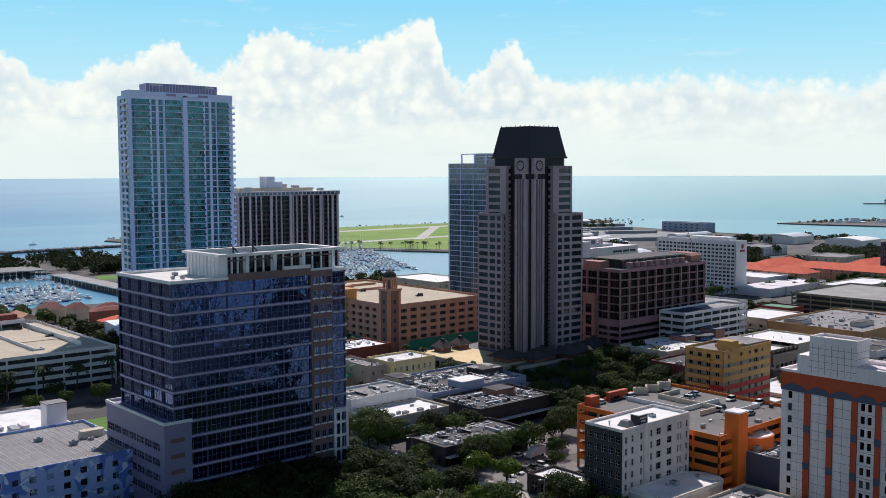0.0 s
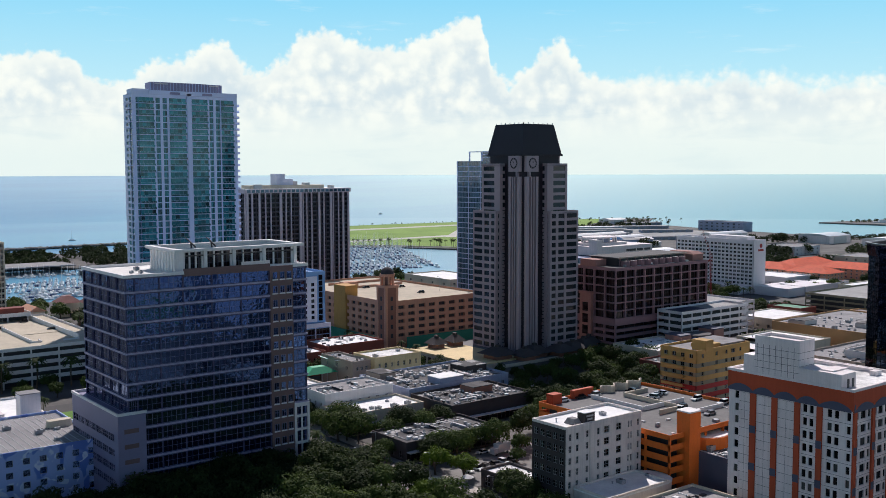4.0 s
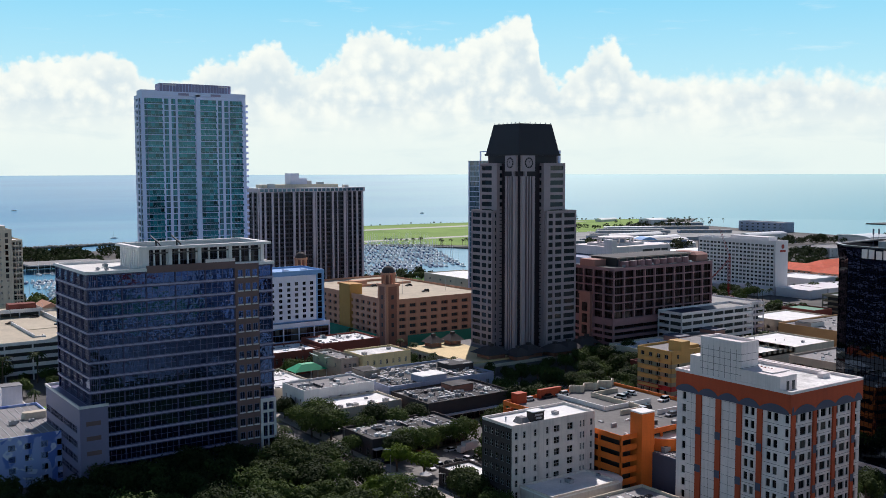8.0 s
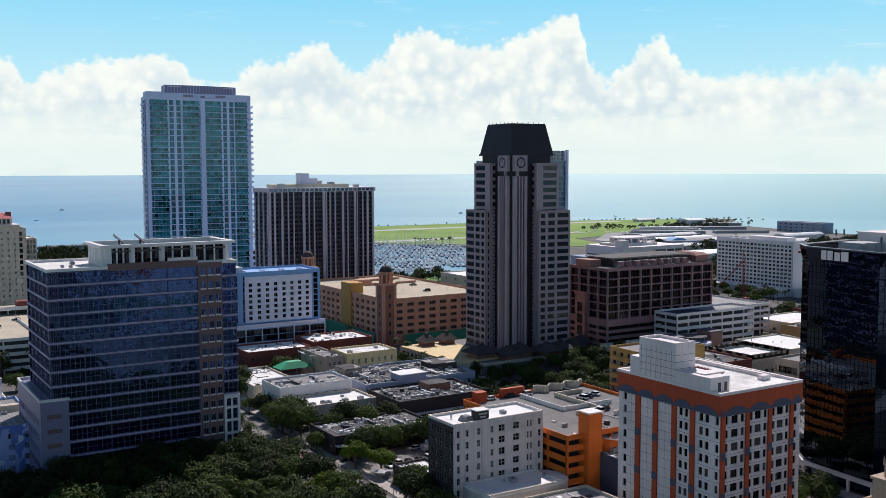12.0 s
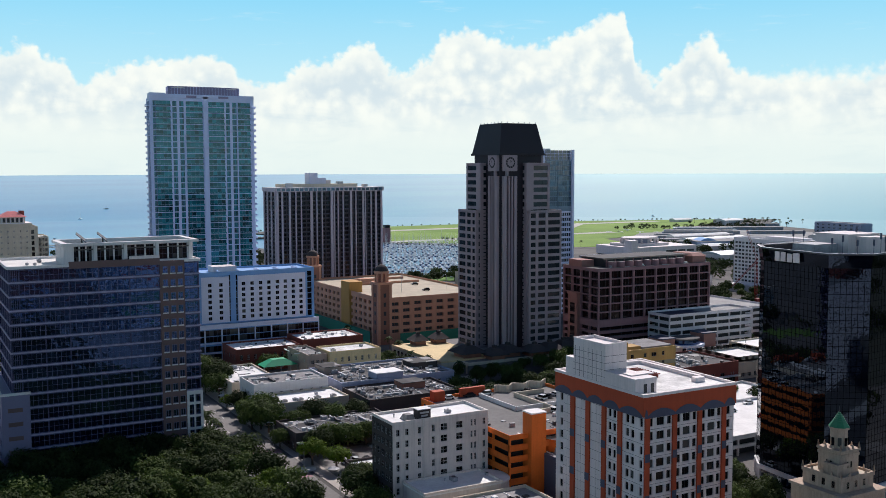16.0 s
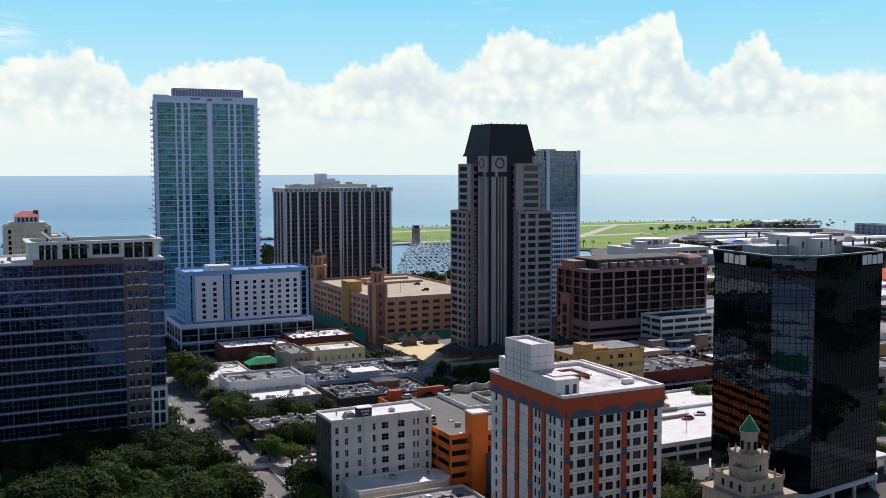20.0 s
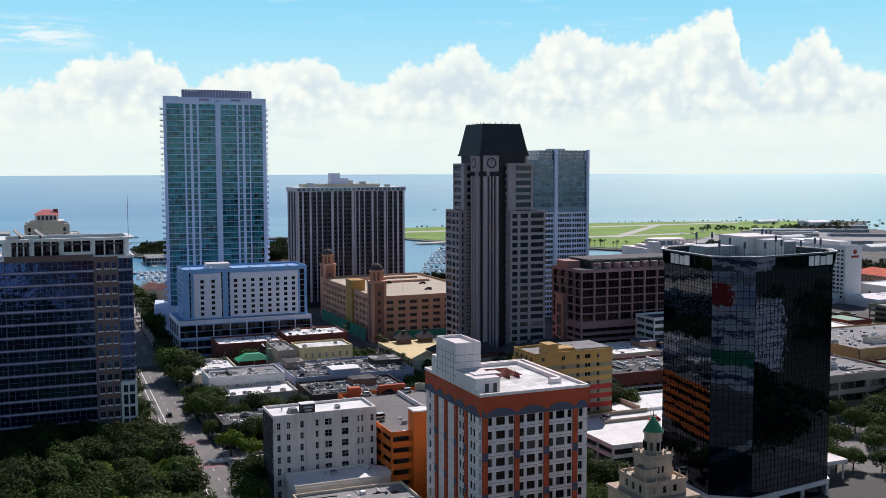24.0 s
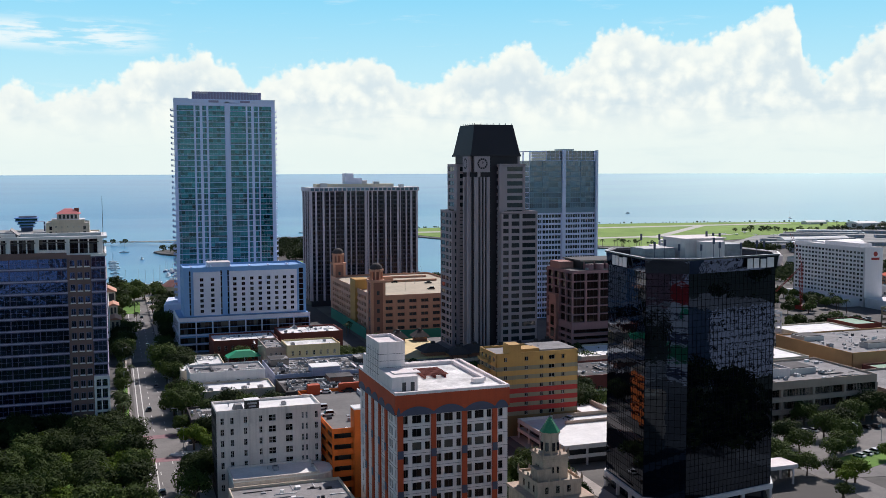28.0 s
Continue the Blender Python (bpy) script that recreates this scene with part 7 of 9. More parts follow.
for i in range(8):
    part("post", boxes((0.2 + 10 * i, 0.8 + 10 * i, 4.2, 4.8, 0, 2.6)), "white_wall", up)
part("brick_house", boxes((56, 70, 9, 16, 3.4, 6.6)), "brick_red", up, "brick stair house")

# plant screen on the glass office
ps = thing("plant_screen", 276.0, 316.0, 15.5, "white louvred plant screen on the office roof", "roof plant")
for dims in ((0, 16, 0, 0.4, 0, 3.4), (0, 16, 9.6, 10, 0, 3.4), (0, 0.4, 0.4, 9.6, 0, 3.4), (15.6, 16, 0.4, 9.6, 0, 3.4)):
    part("screen_wall", boxes(dims), "panel_white", ps)
for i in range(6):
    part("chiller", boxes((1.5 + 2.3 * i, 3.2 + 2.3 * i, 2, 8, 0, 2.8)), "roof_dark", ps)

# long low hangars in rows across the airfield, and small stores among the lots
for x, y, L, D in ((760, 1020, 90, 12), (800, 1044, 110, 12), (850, 1085, 100, 12), (880, 1110, 110, 12), (930, 1150, 110, 12), (960, 1180, 100, 12), (1010, 1215, 90, 14), (920, 990, 70, 14), (1040, 1090, 80, 14), (1080, 1180, 90, 16), (820, 960, 70, 14), (1180, 1240, 60, 20), (960, 900, 60, 14), (1130, 880, 60, 18)):
    hg = thing("long_hangar", x, y, 0, "long low hangar row with pale metal roof", "hangar", "airfield hangar rows", turn=-30)
    part("hangar_body", boxes((0, L, 0, D, 0, 3.6)), "shop_blue", hg)
    part("roof", prism([(-0.5, -0.5), (L + 0.5, -0.5), (L + 0.5, D + 0.5), (-0.5, D + 0.5)], 3.6, 4.6, top=0.97), ("deck", "roof_white", "roof_grey", "apron")[int(x + y) % 4], hg)
    part("door_row", boxes(*[(1 + 10 * k, 9 + 10 * k, -0.1, 0, 0.2, 3.2) for k in range(int(L / 10))]), "unit_grey", hg, kind="stuff")
for x0, x1, y0, y1, hh, wall, roof, lab in ((368, 384, 350, 362, 6, "brick_red", "copper_green", "small red shop with green roof"), (286, 312, 372, 398, 8, "cream", "roof_white", "low store with white roof"), (442, 476, 372, 430, 7, "store_tan", "roof_grey", "low tan store with grey roof"),
                                            (398, 440, 440, 470, 6, "cream", "roof_white", "low store with white roof"), (444, 462, 452, 476, 7, "brick_red", "copper_green", "red pavilion with green roof"), (330, 362, 300, 340, 9, "band_tan", "roof_grey", "low tan office with grey roof"),
                                            (570, 640, 470, 500, 9, "cream", "roof_white", "long low store with white roof"), (560, 620, 520, 545, 6, "slab_white", "roof_white", "low white hotel wing with flat roof"), (596, 632, 560, 600, 7, "slab_white", "roof_white", "low white hotel wing with flat roof"),
                                            (800, 850, 600, 640, 9, "cream", "roof_grey", "pale flat-roofed block among trees"), (420, 470, 640, 700, 12, "band_tan", "roof_grey", "tan flat-roofed block near the basin"), (360, 400, 700, 760, 10, "cream", "roof_white", "pale flat-roofed block near the basin"),
                                            (480, 530, 640, 690, 9, "panel_white", "roof_white", "white flat-roofed block among trees"), (860, 910, 720, 760, 9, "panel_white", "roof_grey", "white flat-roofed block among trees")):
    block("low_store", x0, x1, y0, y1, hh, lab, wall, roof, nf=max(1, int(hh / 4)), fh=None if hh > 8 else hh - 0.4, wn=4, ww=6, win=2.2, wh=1.8, split=0)

# grey workshop with the blue arched skylight
wk = thing("workshop", 782.0, 925.0, 0, "grey workshop hall with blue arched skylight", "hall", turn=-20)
part("body", boxes((0, 64, 0, 34, 0, 9)), "shop_blue", wk)
part("flat_roof", boxes((-0.4, 64.4, -0.4, 34.4, 9, 9.5)), "roof_grey", wk)
n = 10
bm = bmesh.new()
aa = [bm.verts.new((8 + 20 * k / n, 8, 9.5 + 3.2 * math.sin(math.pi * k / n))) for k in range(n + 1)]
bb = [bm.verts.new((8 + 20 * k / n, 30, 9.5 + 3.2 * math.sin(math.pi * k / n))) for k in range(n + 1)]
for k in range(n):
    bm.faces.new((aa[k], aa[k + 1], bb[k + 1], bb[k]))
bm.faces.new(aa[::-1])
bm.faces.new(bb)
bmesh.ops.recalc_face_normals(bm, faces=bm.faces)
part("skylight", bm, "pastel_blue", wk, "blue arched skylight")


# ---- airfield strips, streets, shores ----
def sea(x, y):
    """Where a far place lies on the bending water sheet, and how high the water stands there."""
    v = Vector((x, y, 0)) - CENTRE
    rho = v.length
    if rho <= 2000:
        return x, y, -1.5
    r = 2000 + 2565 * (1 - math.exp(-(rho - 2000) / 5200))
    p = CENTRE + v * (r / rho)
    return p.x, p.y, 96 - r * max(97.5 / rho + rho / 1.274e7, 0.0054)


def far_land(name, pts, label):
    bm = bmesh.new()
    n = 6
    ring = []
    for a, b in zip(pts, pts[1:] + pts[:1]):
        ring += [(a[0] + (b[0] - a[0]) * i / n, a[1] + (b[1] - a[1]) * i / n) for i in range(n)]
    cx, cy = sum(p[0] for p in ring) / len(ring), sum(p[1] for p in ring) / len(ring)
    top = [bm.verts.new((p[0], p[1], p[2] + 2.2)) for p in (sea(*q) for q in ring)]
    low = [bm.verts.new((p[0], p[1], p[2] - 1.0)) for p in (sea(*q) for q in ring)]
    mid = sea(cx, cy)
    m = bm.verts.new((mid[0], mid[1], mid[2] + 2.6))
    for i in range(len(ring)):
        k = (i + 1) % len(ring)
        bm.faces.new((top[i], top[k], m))
        bm.faces.new((top[i], low[i], low[k], top[k]))
    bmesh.ops.recalc_face_normals(bm, faces=bm.faces)
    return tagged(part(name, bm, "rock", None, label, "structure"), category="ground")



def strip(name, a, b, width, z, mat, label, category="road", kind="structure"):
    """A flat strip between two plan points, a low step above what it lies on."""
    a, b = Vector((*a, 0)), Vector((*b, 0))
    u = (b - a).normalized()
    n = Vector((-u.y, u.x, 0)) * width / 2
    bm = bmesh.new()
    top = [bm.verts.new((p.x, p.y, z)) for p in (a - n, b - n, b + n, a + n)]
    low = [bm.verts.new((p.x, p.y, z - 0.3)) for p in (a - n, b - n, b + n, a + n)]
    bm.faces.new(top)
    for i in range(4):
        bm.faces.new((top[i], low[i], low[(i + 1) % 4], top[(i + 1) % 4]))
    bmesh.ops.recalc_face_normals(bm, faces=bm.faces)
    return tagged(part(name, bm, mat, None, label, kind), category=category)


strip("runway", (440, 1428), (1160, 1430), 26, 0.44, "runway", "pale concrete runway across the grass", "runway")
strip("runway", (470, 1215), (900, 1225), 22, 0.46, "runway", "pale concrete taxiway", "runway")
strip("runway", (760, 1200), (1000, 1440), 15, 0.50, "runway", "pale diagonal taxiway", "runway")
sheet("airfield_apron", [(800, 1080), (900, 1000), (1130, 990), (1150, 1090), (1080, 1180), (920, 1190)], 0.42, "apron", "pale concrete airfield apron", "apron", 0.3)
strip("shore_road", (590, 1150), (680, 1010), 8, 0.55, "asphalt_pale", "pale shore road beside the basin")
strip("sea_wall", (520, 1190), (652, 1010), 3, 0.9, "rock", "dark stone sea wall", "wall")
sheet("spit_lawn", [(214, 990), (238, 984), (250, 1016), (224, 1030)], 0.42, "lawn", "bright lawn on the wooded spit", "lawn", 0.3)
sheet("spit_ground", [(98, 1204), (106, 1172), (122, 1146), (170, 1112), (203, 1084), (206, 1040), (212, 960), (262, 950), (320, 1010), (345, 1120), (350, 1180), (330, 1240), (240, 1270), (150, 1250), (110, 1226)], 0.3, "city_ground", "wooded spit of land in the bay", "ground", 3)
qy = thing("covered_quay", 186.0, 862.0, -1.6, "long low quay with grey roof and dark open side", "quay")
part("roof", boxes((-1, 17, 0, 176, 4.6, 5.1)), "deck", qy)
# near-black block under the roof stands for the shaded open side
part("dark_side", boxes((1.0, 15.0, 1, 175, 0, 4.6)), "dark_metal", qy)
part("posts", boxes(*[(-0.6, 0.0, 2 + 8 * i, 2.6 + 8 * i, 0, 4.6) for i in range(22)]), "dock", qy, kind="stuff")
part("kerb", boxes((-1, -0.6, 0, 176, 5.1, 5.7)), "slab_white", qy)
for a, b in (((-260, 1352), (-40, 1346)), ((-40.5, 1346), (76, 1354)), ((75.5, 1354), (128, 1322))):
    strip("pier_road", a, b, 9, 2.4, "rock", "long low pier road on a rock bank", "pier")
strip("sand_bar", (64, 1388), (150, 1402), 7, -0.6, "runway", "pale low bar of sand and stone in the bay", "ground")


def inverted_pier_house(x, y):
    """Stepped pier building that widens storey by storey from a narrow foot."""
    th = thing("pier_building", x, y, -1.5, "blue-grey stepped pier building that widens upwards", "pier building")
    part("deck", boxes((-48, 48, -40, 40, 0, 3.4)), "deck", th)
    part("foot", boxes((-8, 8, -8, 8, 3.4, 9.5)), "slate", th)
    for k, (half, z) in enumerate(((10.5, 9.5), (13, 14.0), (16, 18.5))):
        part("tier", prism([(-half, -half), (half, -half), (half, half), (-half, half)], z, z + 1.5), "mural_blue", th)
        part("glass_band", boxes((-half + 0.8, half - 0.8, -half + 0.8, half - 0.8, z + 1.5, z + 4.5)), "ribbon_glass", th)
    part("roof", boxes((-16.4, 16.4, -16.4, 16.4, 23.0, 24.4)), "mural_blue", th)
    part("roof_house", boxes((-11, 14, -9, 10, 24.4, 26.2)), "slate", th)
    part("stair_arm", boxes((16.0, 26, -6, 6, 17.0, 18.2)), "hotel_blue_white", th)
    part("stair_arm", boxes((24, 34, -6, 6, 12.0, 13.2)), "hotel_blue_white", th)
    part("stair_leg", boxes((24, 26, -5, 5, 3.4, 17.0)), "slate", th)


inverted_pier_house(-66.0, 1650.0)
strip("pier_approach", (-60, 1356), (-66, 1612), 22, 1.9, "deck", "straight pier approach over the water", "pier")
bm = bmesh.new()
for i in range(200):
    t = i / 199
    p = Vector((150 + 266 * t + random.uniform(-2, 2), 1362 + 18 * t + random.uniform(-2, 2), -0.6 + random.uniform(0, 1.2)))
    r = random.uniform(1.8, 3.2)
    bmesh.ops.create_icosphere(bm, subdivisions=1, radius=r, matrix=Matrix.Translation(p) @ Matrix.Diagonal((1.5, 1.5, 0.8, 1)))
tagged(part("breakwater", bm, "rock", None, "dark rock breakwater in the bay", "stuff"), category="breakwater")
far_land("far_island", [(1500, 1078), (1600, 1062), (1800, 965), (2100, 860), (2100, 700), (1580, 850), (1535, 890), (1508, 1000)], "far low island with quays")
far_land("far_island", [(2600, 1480), (2750, 1440), (3100, 1300), (3100, 1150), (2700, 1350)], "far low wooded point on the horizon")

# avenue and cross streets, with pavements, kerbs and lines
strip("road", (55.0, 40), (63.5, 860), 14.5, 0.06, "asphalt_pale", "worn grey avenue with white lane lines")
strip("road", (-400, 355), (160, 350), 15, 0.08, "asphalt_pale", "grey cross street")
strip("road", (-400, 512), (190, 505), 14, 0.08, "asphalt", "grey cross street beside hotel")
strip("road", (161.5, 60), (173.0, 680), 15, 0.06, "asphalt", "grey main avenue under trees")
strip("road", (170, 352), (760, 340), 14, 0.08, "asphalt", "grey cross street")
strip("road", (250, 60), (262, 420), 12, 0.07, "asphalt_pale", "sunlit side street")
strip("pavement", (44.6, 60), (52.0, 800), 4.2, 0.18, "paving", "pale kerbed pavement", "pavement")
strip("pavement", (66.2, 60), (73.4, 800), 4.4, 0.18, "paving", "pale kerbed pavement", "pavement")
strip("pavement", (150.5, 60), (161.0, 440), 5.0, 0.18, "paving", "pale kerbed pavement", "pavement")
strip("pavement", (175.5, 60), (182.5, 440), 5.0, 0.18, "paving", "pale kerbed pavement", "pavement")
strip("crossing", (52, 366), (66, 365.6), 5, 0.09, "mauve", "dull brick paved crossing", "crossing")
strip("crossing", (50, 336), (65, 335.6), 5, 0.09, "mauve", "dull brick paved crossing", "crossing")
for x, y0, y1 in ((50.6, 60, 334), (52.9, 60, 334), (52.3, 372, 500), (54.4, 372, 500), (54.8, 525, 700)):
    strip("lane_line", (x, y0), (x + (y1 - y0) * 0.0104, y1), 0.36, 0.085, "line_white", "white edge line", "road marking")
bm = bmesh.new()
for k in range(60):
    y = 66 + 11 * k
    if not (334 < y < 372 or 498 < y < 525):
        for off in (3.4, 7.6):
            x = 50.6 + off + (y - 60) * 0.0104
            box(bm, x - 0.11, x + 0.11, y, y + 3.2, 0.0, 0.085)
tagged(part("lane_dashes", bm, "line_white", None, "broken white lane lines on the avenue", "stuff"), category="road marking")
sheet("end_lawn", [(50, 690), (64, 690), (66, 748), (50, 748)], 0.2, "lawn", "bright lawn of the waterside square", "lawn", 0.2)
sheet("park_lawn", [(-90, 262), (42, 262), (43, 345), (-90, 345)], 0.14, "lawn", "shaded park lawn under trees", "lawn", 0.2)
sheet("office_lawn", [(-17, 477), (8, 477), (26, 500), (-17, 500)], 0.16, "lawn", "bright green lawn beside the office block", "lawn", 0.2)
sheet("side_lawn", [(45, 380), (49, 380), (50.5, 500), (46.5, 500)], 0.26, "lawn", "narrow green verge", "lawn", 0.2)
sheet("shore_lawn", [(330, 790), (400, 780), (440, 790), (396, 808), (328, 836)], 0.16, "lawn", "green waterside lawn", "lawn", 0.2)
sheet("corner_lawn", [(270, 250), (310, 262), (300, 272), (268, 262)], 0.16, "lawn", "green corner lawn", "lawn", 0.2)
sheet("shore_park", [(140, 790), (200, 760), (320, 800), (300, 860), (208, 858), (176, 826)], 0.14, "lawn", "green waterside park", "lawn", 0.2)
sheet("parking_lot", [(262, 244), (300, 236), (330, 290), (268, 300)], 0.1, "asphalt_pale", "sunlit parking lot", "parking lot", 0.2)
sheet("parking_lot", [(70, 327), (106, 327), (106, 344), (70, 344)], 0.1, "asphalt_pale", "sunlit parking lot", "parking lot", 0.2)


# ---- trees ----
def crown_mesh(seed, r, h, lobes, n, size, mat):
    """A crown of many small leaf sprays set over uneven lobes, with gaps between them."""
    rnd = random.Random(seed)
    verts, faces = [], []
    cen = []
    for i in range(lobes):
        a = 2 * math.pi * i / lobes + rnd.uniform(-0.4, 0.4)
        q = rnd.uniform(0.25, 0.72) * r
        cen.append((Vector((math.cos(a) * q, math.sin(a) * q, h * rnd.uniform(0.5, 0.78))), rnd.uniform(0.30, 0.50) * r))
    cen.append((Vector((0, 0, h * 0.76)), 0.46 * r))
    for i in range(n):
        c, cr = rnd.choice(cen)
        d = Vector((rnd.gauss(0, 1), rnd.gauss(0, 1), rnd.gauss(0.25, 0.8))).normalized()
        p = c + d * cr * rnd.uniform(0.72, 1.12)
        p.z = max(p.z, h * 0.28)
        nrm = (d + Vector((rnd.gauss(0, 0.3), rnd.gauss(0, 0.3), rnd.gauss(0.25, 0.3)))).normalized()
        u = nrm.orthogonal().normalized()
        w = nrm.cross(u)
        ang = rnd.uniform(0, 6.28)
        u, w = u * math.cos(ang) + w * math.sin(ang), w * math.cos(ang) - u * math.sin(ang)
        s, k = size * rnd.uniform(0.6, 1.3), len(verts)
        bend = nrm * s * 0.25
        verts += [p - u * s, p - w * s * 0.55 - bend * 0.4, p + u * s, p + w * s * 0.55 - bend * 0.4]
        faces.append((k, k + 1, k + 2, k + 3))
    me = bpy.data.meshes.new("crown")
    me.from_pydata(verts, [], faces)
    me.materials.append(M[mat])
    return me


def trunk_mesh(seed, r, h):
    rnd = random.Random(seed)
    bm = bmesh.new()
    tube(bm, (0, 0, -0.2), (rnd.uniform(-0.3, 0.3), rnd.uniform(-0.3, 0.3), h * 0.35), 0.42, 0.3, 7)
    for i in range(5):
        a = 2 * math.pi * i / 5 + rnd.uniform(-0.4, 0.4)
        p = Vector((0, 0, h * 0.3))
        q = Vector((math.cos(a) * r * 0.5, math.sin(a) * r * 0.5, h * rnd.uniform(0.5, 0.68)))
        tube(bm, p, q, 0.22, 0.1, 5)
        tube(bm, q, q + Vector((math.cos(a) * r * 0.2, math.sin(a) * r * 0.2, h * 0.12)), 0.1, 0.04, 4)
    me = bpy.data.meshes.new("trunk")
    bm.to_mesh(me)
    bm.free()
    me.materials.append(M["bark"])
    return me


def new_tree(name, seed, r, h, lobes, n, size, mat, label):
    th = thing(name, 0, -900 - 30 * seed, 0, label, "tree")
    for nm, me in (("trunk", trunk_mesh(seed, r, h)), ("crown", crown_mesh(seed + 50, r, h, lobes, n, size, mat))):
        share(nm, me, th, (0, 0, 0))
    return th


KINDS = {}
for key, args in {
    "oak_a": ("oak_tree", 1, 6.6, 11.0, 9, 2100, 0.50, "leaf", "broad dark green street oak in full leaf"),
    "oak_b": ("oak_tree", 2, 5.6, 9.5, 8, 1700, 0.47, "leaf", "broad dark green street oak in full leaf"),
    "oak_c": ("park_oak", 3, 7.4, 12.0, 11, 2500, 0.53, "leaf_dark", "large deep green park oak in full leaf"),
    "oak_d": ("park_oak", 4, 6.2, 12.5, 8, 2000, 0.50, "leaf_dark", "tall deep green park oak in full leaf"),
    "lime": ("shade_tree", 5, 5.0, 8.8, 8, 1500, 0.46, "leaf_bright", "bright yellow-green shade tree in full leaf"),
    "far_a": ("park_oak", 7, 6.8, 11.0, 9, 520, 1.05, "leaf_dark", "deep green oak far off in full leaf"),
    "far_b": ("oak_tree", 8, 6.0, 10.0, 8, 460, 1.0, "leaf", "green oak far off in full leaf"),
    "bush": ("small_tree", 6, 3.2, 5.0, 6, 500, 0.45, "leaf", "small rounded green street tree"),
}.items():
    KINDS[key] = new_tree(*args)


def palm_thing():
    th = thing("palm_tree", 0, -1300, 0, "tall palm with drooping green fronds", "palm")
    bm = bmesh.new()
    p = Vector((0, 0, -0.2))
    for i in range(6):
        q = Vector((0.10 * math.sin(i), 0.08 * i, 1.6 * (i + 1)))
        tube(bm, p, q, 0.26 - 0.02 * i, 0.25 - 0.02 * i, 7)
        p = q
    part("trunk", bm, "bark", th)
    rnd = random.Random(8)
    top = p
    for i in range(20):
        a, up = 2 * math.pi * i / 20 + rnd.uniform(-0.15, 0.15), rnd.uniform(-0.5, 1.0)
        d = Vector((math.cos(a), math.sin(a), 0))
        side = Vector((-d.y, d.x, 0))
        bm = bmesh.new()
        pts = []
        for k in range(7):
            s = k / 6
            pts.append(top + d * (3.0 * s) + Vector((0, 0, up * 1.5 * s - (1.6 + 0.8 * (1 - up)) * s * s)))
        for k in range(6):
            for sgn in (-1, 1):
                w = 0.62 * (1 - 0.7 * (k / 6)) + 0.12
                a0, b0 = pts[k], pts[k + 1]
                quad(bm, (a0, b0, b0 * 0.35 + a0 * 0.65 + (side * sgn * w) + d * 0.35 - Vector((0, 0, 0.3))))
                quad(bm, (a0.lerp(b0, 0.5), b0, b0 + side * sgn * w * 0.9 + d * 0.25 - Vector((0, 0, 0.3))))
        part("frond", bm, "palm", th)
    return th


def palm_simple(th):
    """Far palms share one joined crown, too small to tell frond from frond."""
    base = thing("palm_tree", 0, -1340, 0, "small far palm with a tufted green crown", "palm")
    verts, faces = [], []
    for ob in th.children:
        if ob.name.startswith("frond"):
            k = len(verts)
            verts += [v.co.copy() for v in ob.data.vertices]
            faces += [[k + i for i in f.vertices] for f in ob.data.polygons]
        else:
            share("trunk", ob.data, base, (0, 0, 0))
    me = bpy.data.meshes.new("crown")
    me.from_pydata(verts, [], faces)
    me.materials.append(M["palm"])
    share("crown", me, base, (0, 0, 0))
    return base


PALM = palm_thing()
KINDS["palm"] = PALM
KINDS["far_palm"] = palm_simple(PALM)
rnd = random.Random(21)


def plant(key, x, y, s=1.0, z=0.0):
    ob = copy_thing(KINDS[key], pose(x, y, z, 0, 0, rnd.uniform(0, 360)))
    ob.scale = (s * rnd.uniform(0.94, 1.06), s * rnd.uniform(0.94, 1.06), s * rnd.uniform(0.92, 1.08))
    return ob


def scatter(keys, x0, x1, y0, y1, step, s=1.0, miss=0.0, shear=0.0):
    """Trees on a jittered grid over a stretch of the plan."""
    y = y0
    while y < y1:
        x = x0
        while x < x1:
            if rnd.random() >= miss:
                plant(rnd.choice(keys), x + rnd.uniform(-0.3, 0.3) * step + (y - y0) * shear, y + rnd.uniform(-0.3, 0.3) * step, s * rnd.uniform(0.85, 1.15))
            x += step
        y += step


OAKS = ["oak_a", "oak_b", "oak_c", "oak_d"]
scatter(["oak_c", "oak_d", "oak_c", "oak_a"], -84, 12, 268, 345, 11.0)
scatter(["oak_a", "oak_b", "oak_c", "lime"], 15, 42, 268, 345, 10.0, 0.95)          # park before the office block
for x, y, k, s in ((44, 336, "oak_a", 0.9), (45, 318, "lime", 1.0), (45, 350, "oak_a", 1.0), (44, 300, "lime", 1.1), 
                   (70, 477, "oak_c", 1.0), (68, 465, "oak_a", 0.9), (74, 488, "oak_b", 0.9), (70, 389, "oak_a", 0.95), (78, 382, "oak_a", 0.8), (80, 357, "oak_b", 1.0), (94, 357, "oak_b", 0.9),
                   (69, 344, "lime", 1.0), (74, 336, "lime", 0.95), (66, 300, "oak_c", 0.9), (64, 286, "oak_a", 0.9), (102, 353, "oak_a", 0.9), (114, 354, "oak_d", 0.9), (128, 362, "oak_a", 0.9), (144, 373, "oak_b", 1.0), (150, 384, "oak_c", 0.9),
                   (154, 397, "oak_a", 0.9), (146, 358, "oak_d", 0.9), (74, 352, "oak_c", 0.8), (86, 354, "oak_a", 0.85), (67, 369, "oak_a", 0.6), (98, 338, "bush", 1), (106, 345, "oak_b", 0.7), (70, 420, "oak_b", 0.6), (68, 434, "lime", 0.6), (112, 462, "bush", 1.2)):
    plant(k, x, y, s)
for i in range(16):
    plant(rnd.choice(("oak_b", "bush", "oak_a")), 47.2 + 0.0104 * 7.5 * i, 402 + 8.2 * i, rnd.uniform(0.45, 0.62))
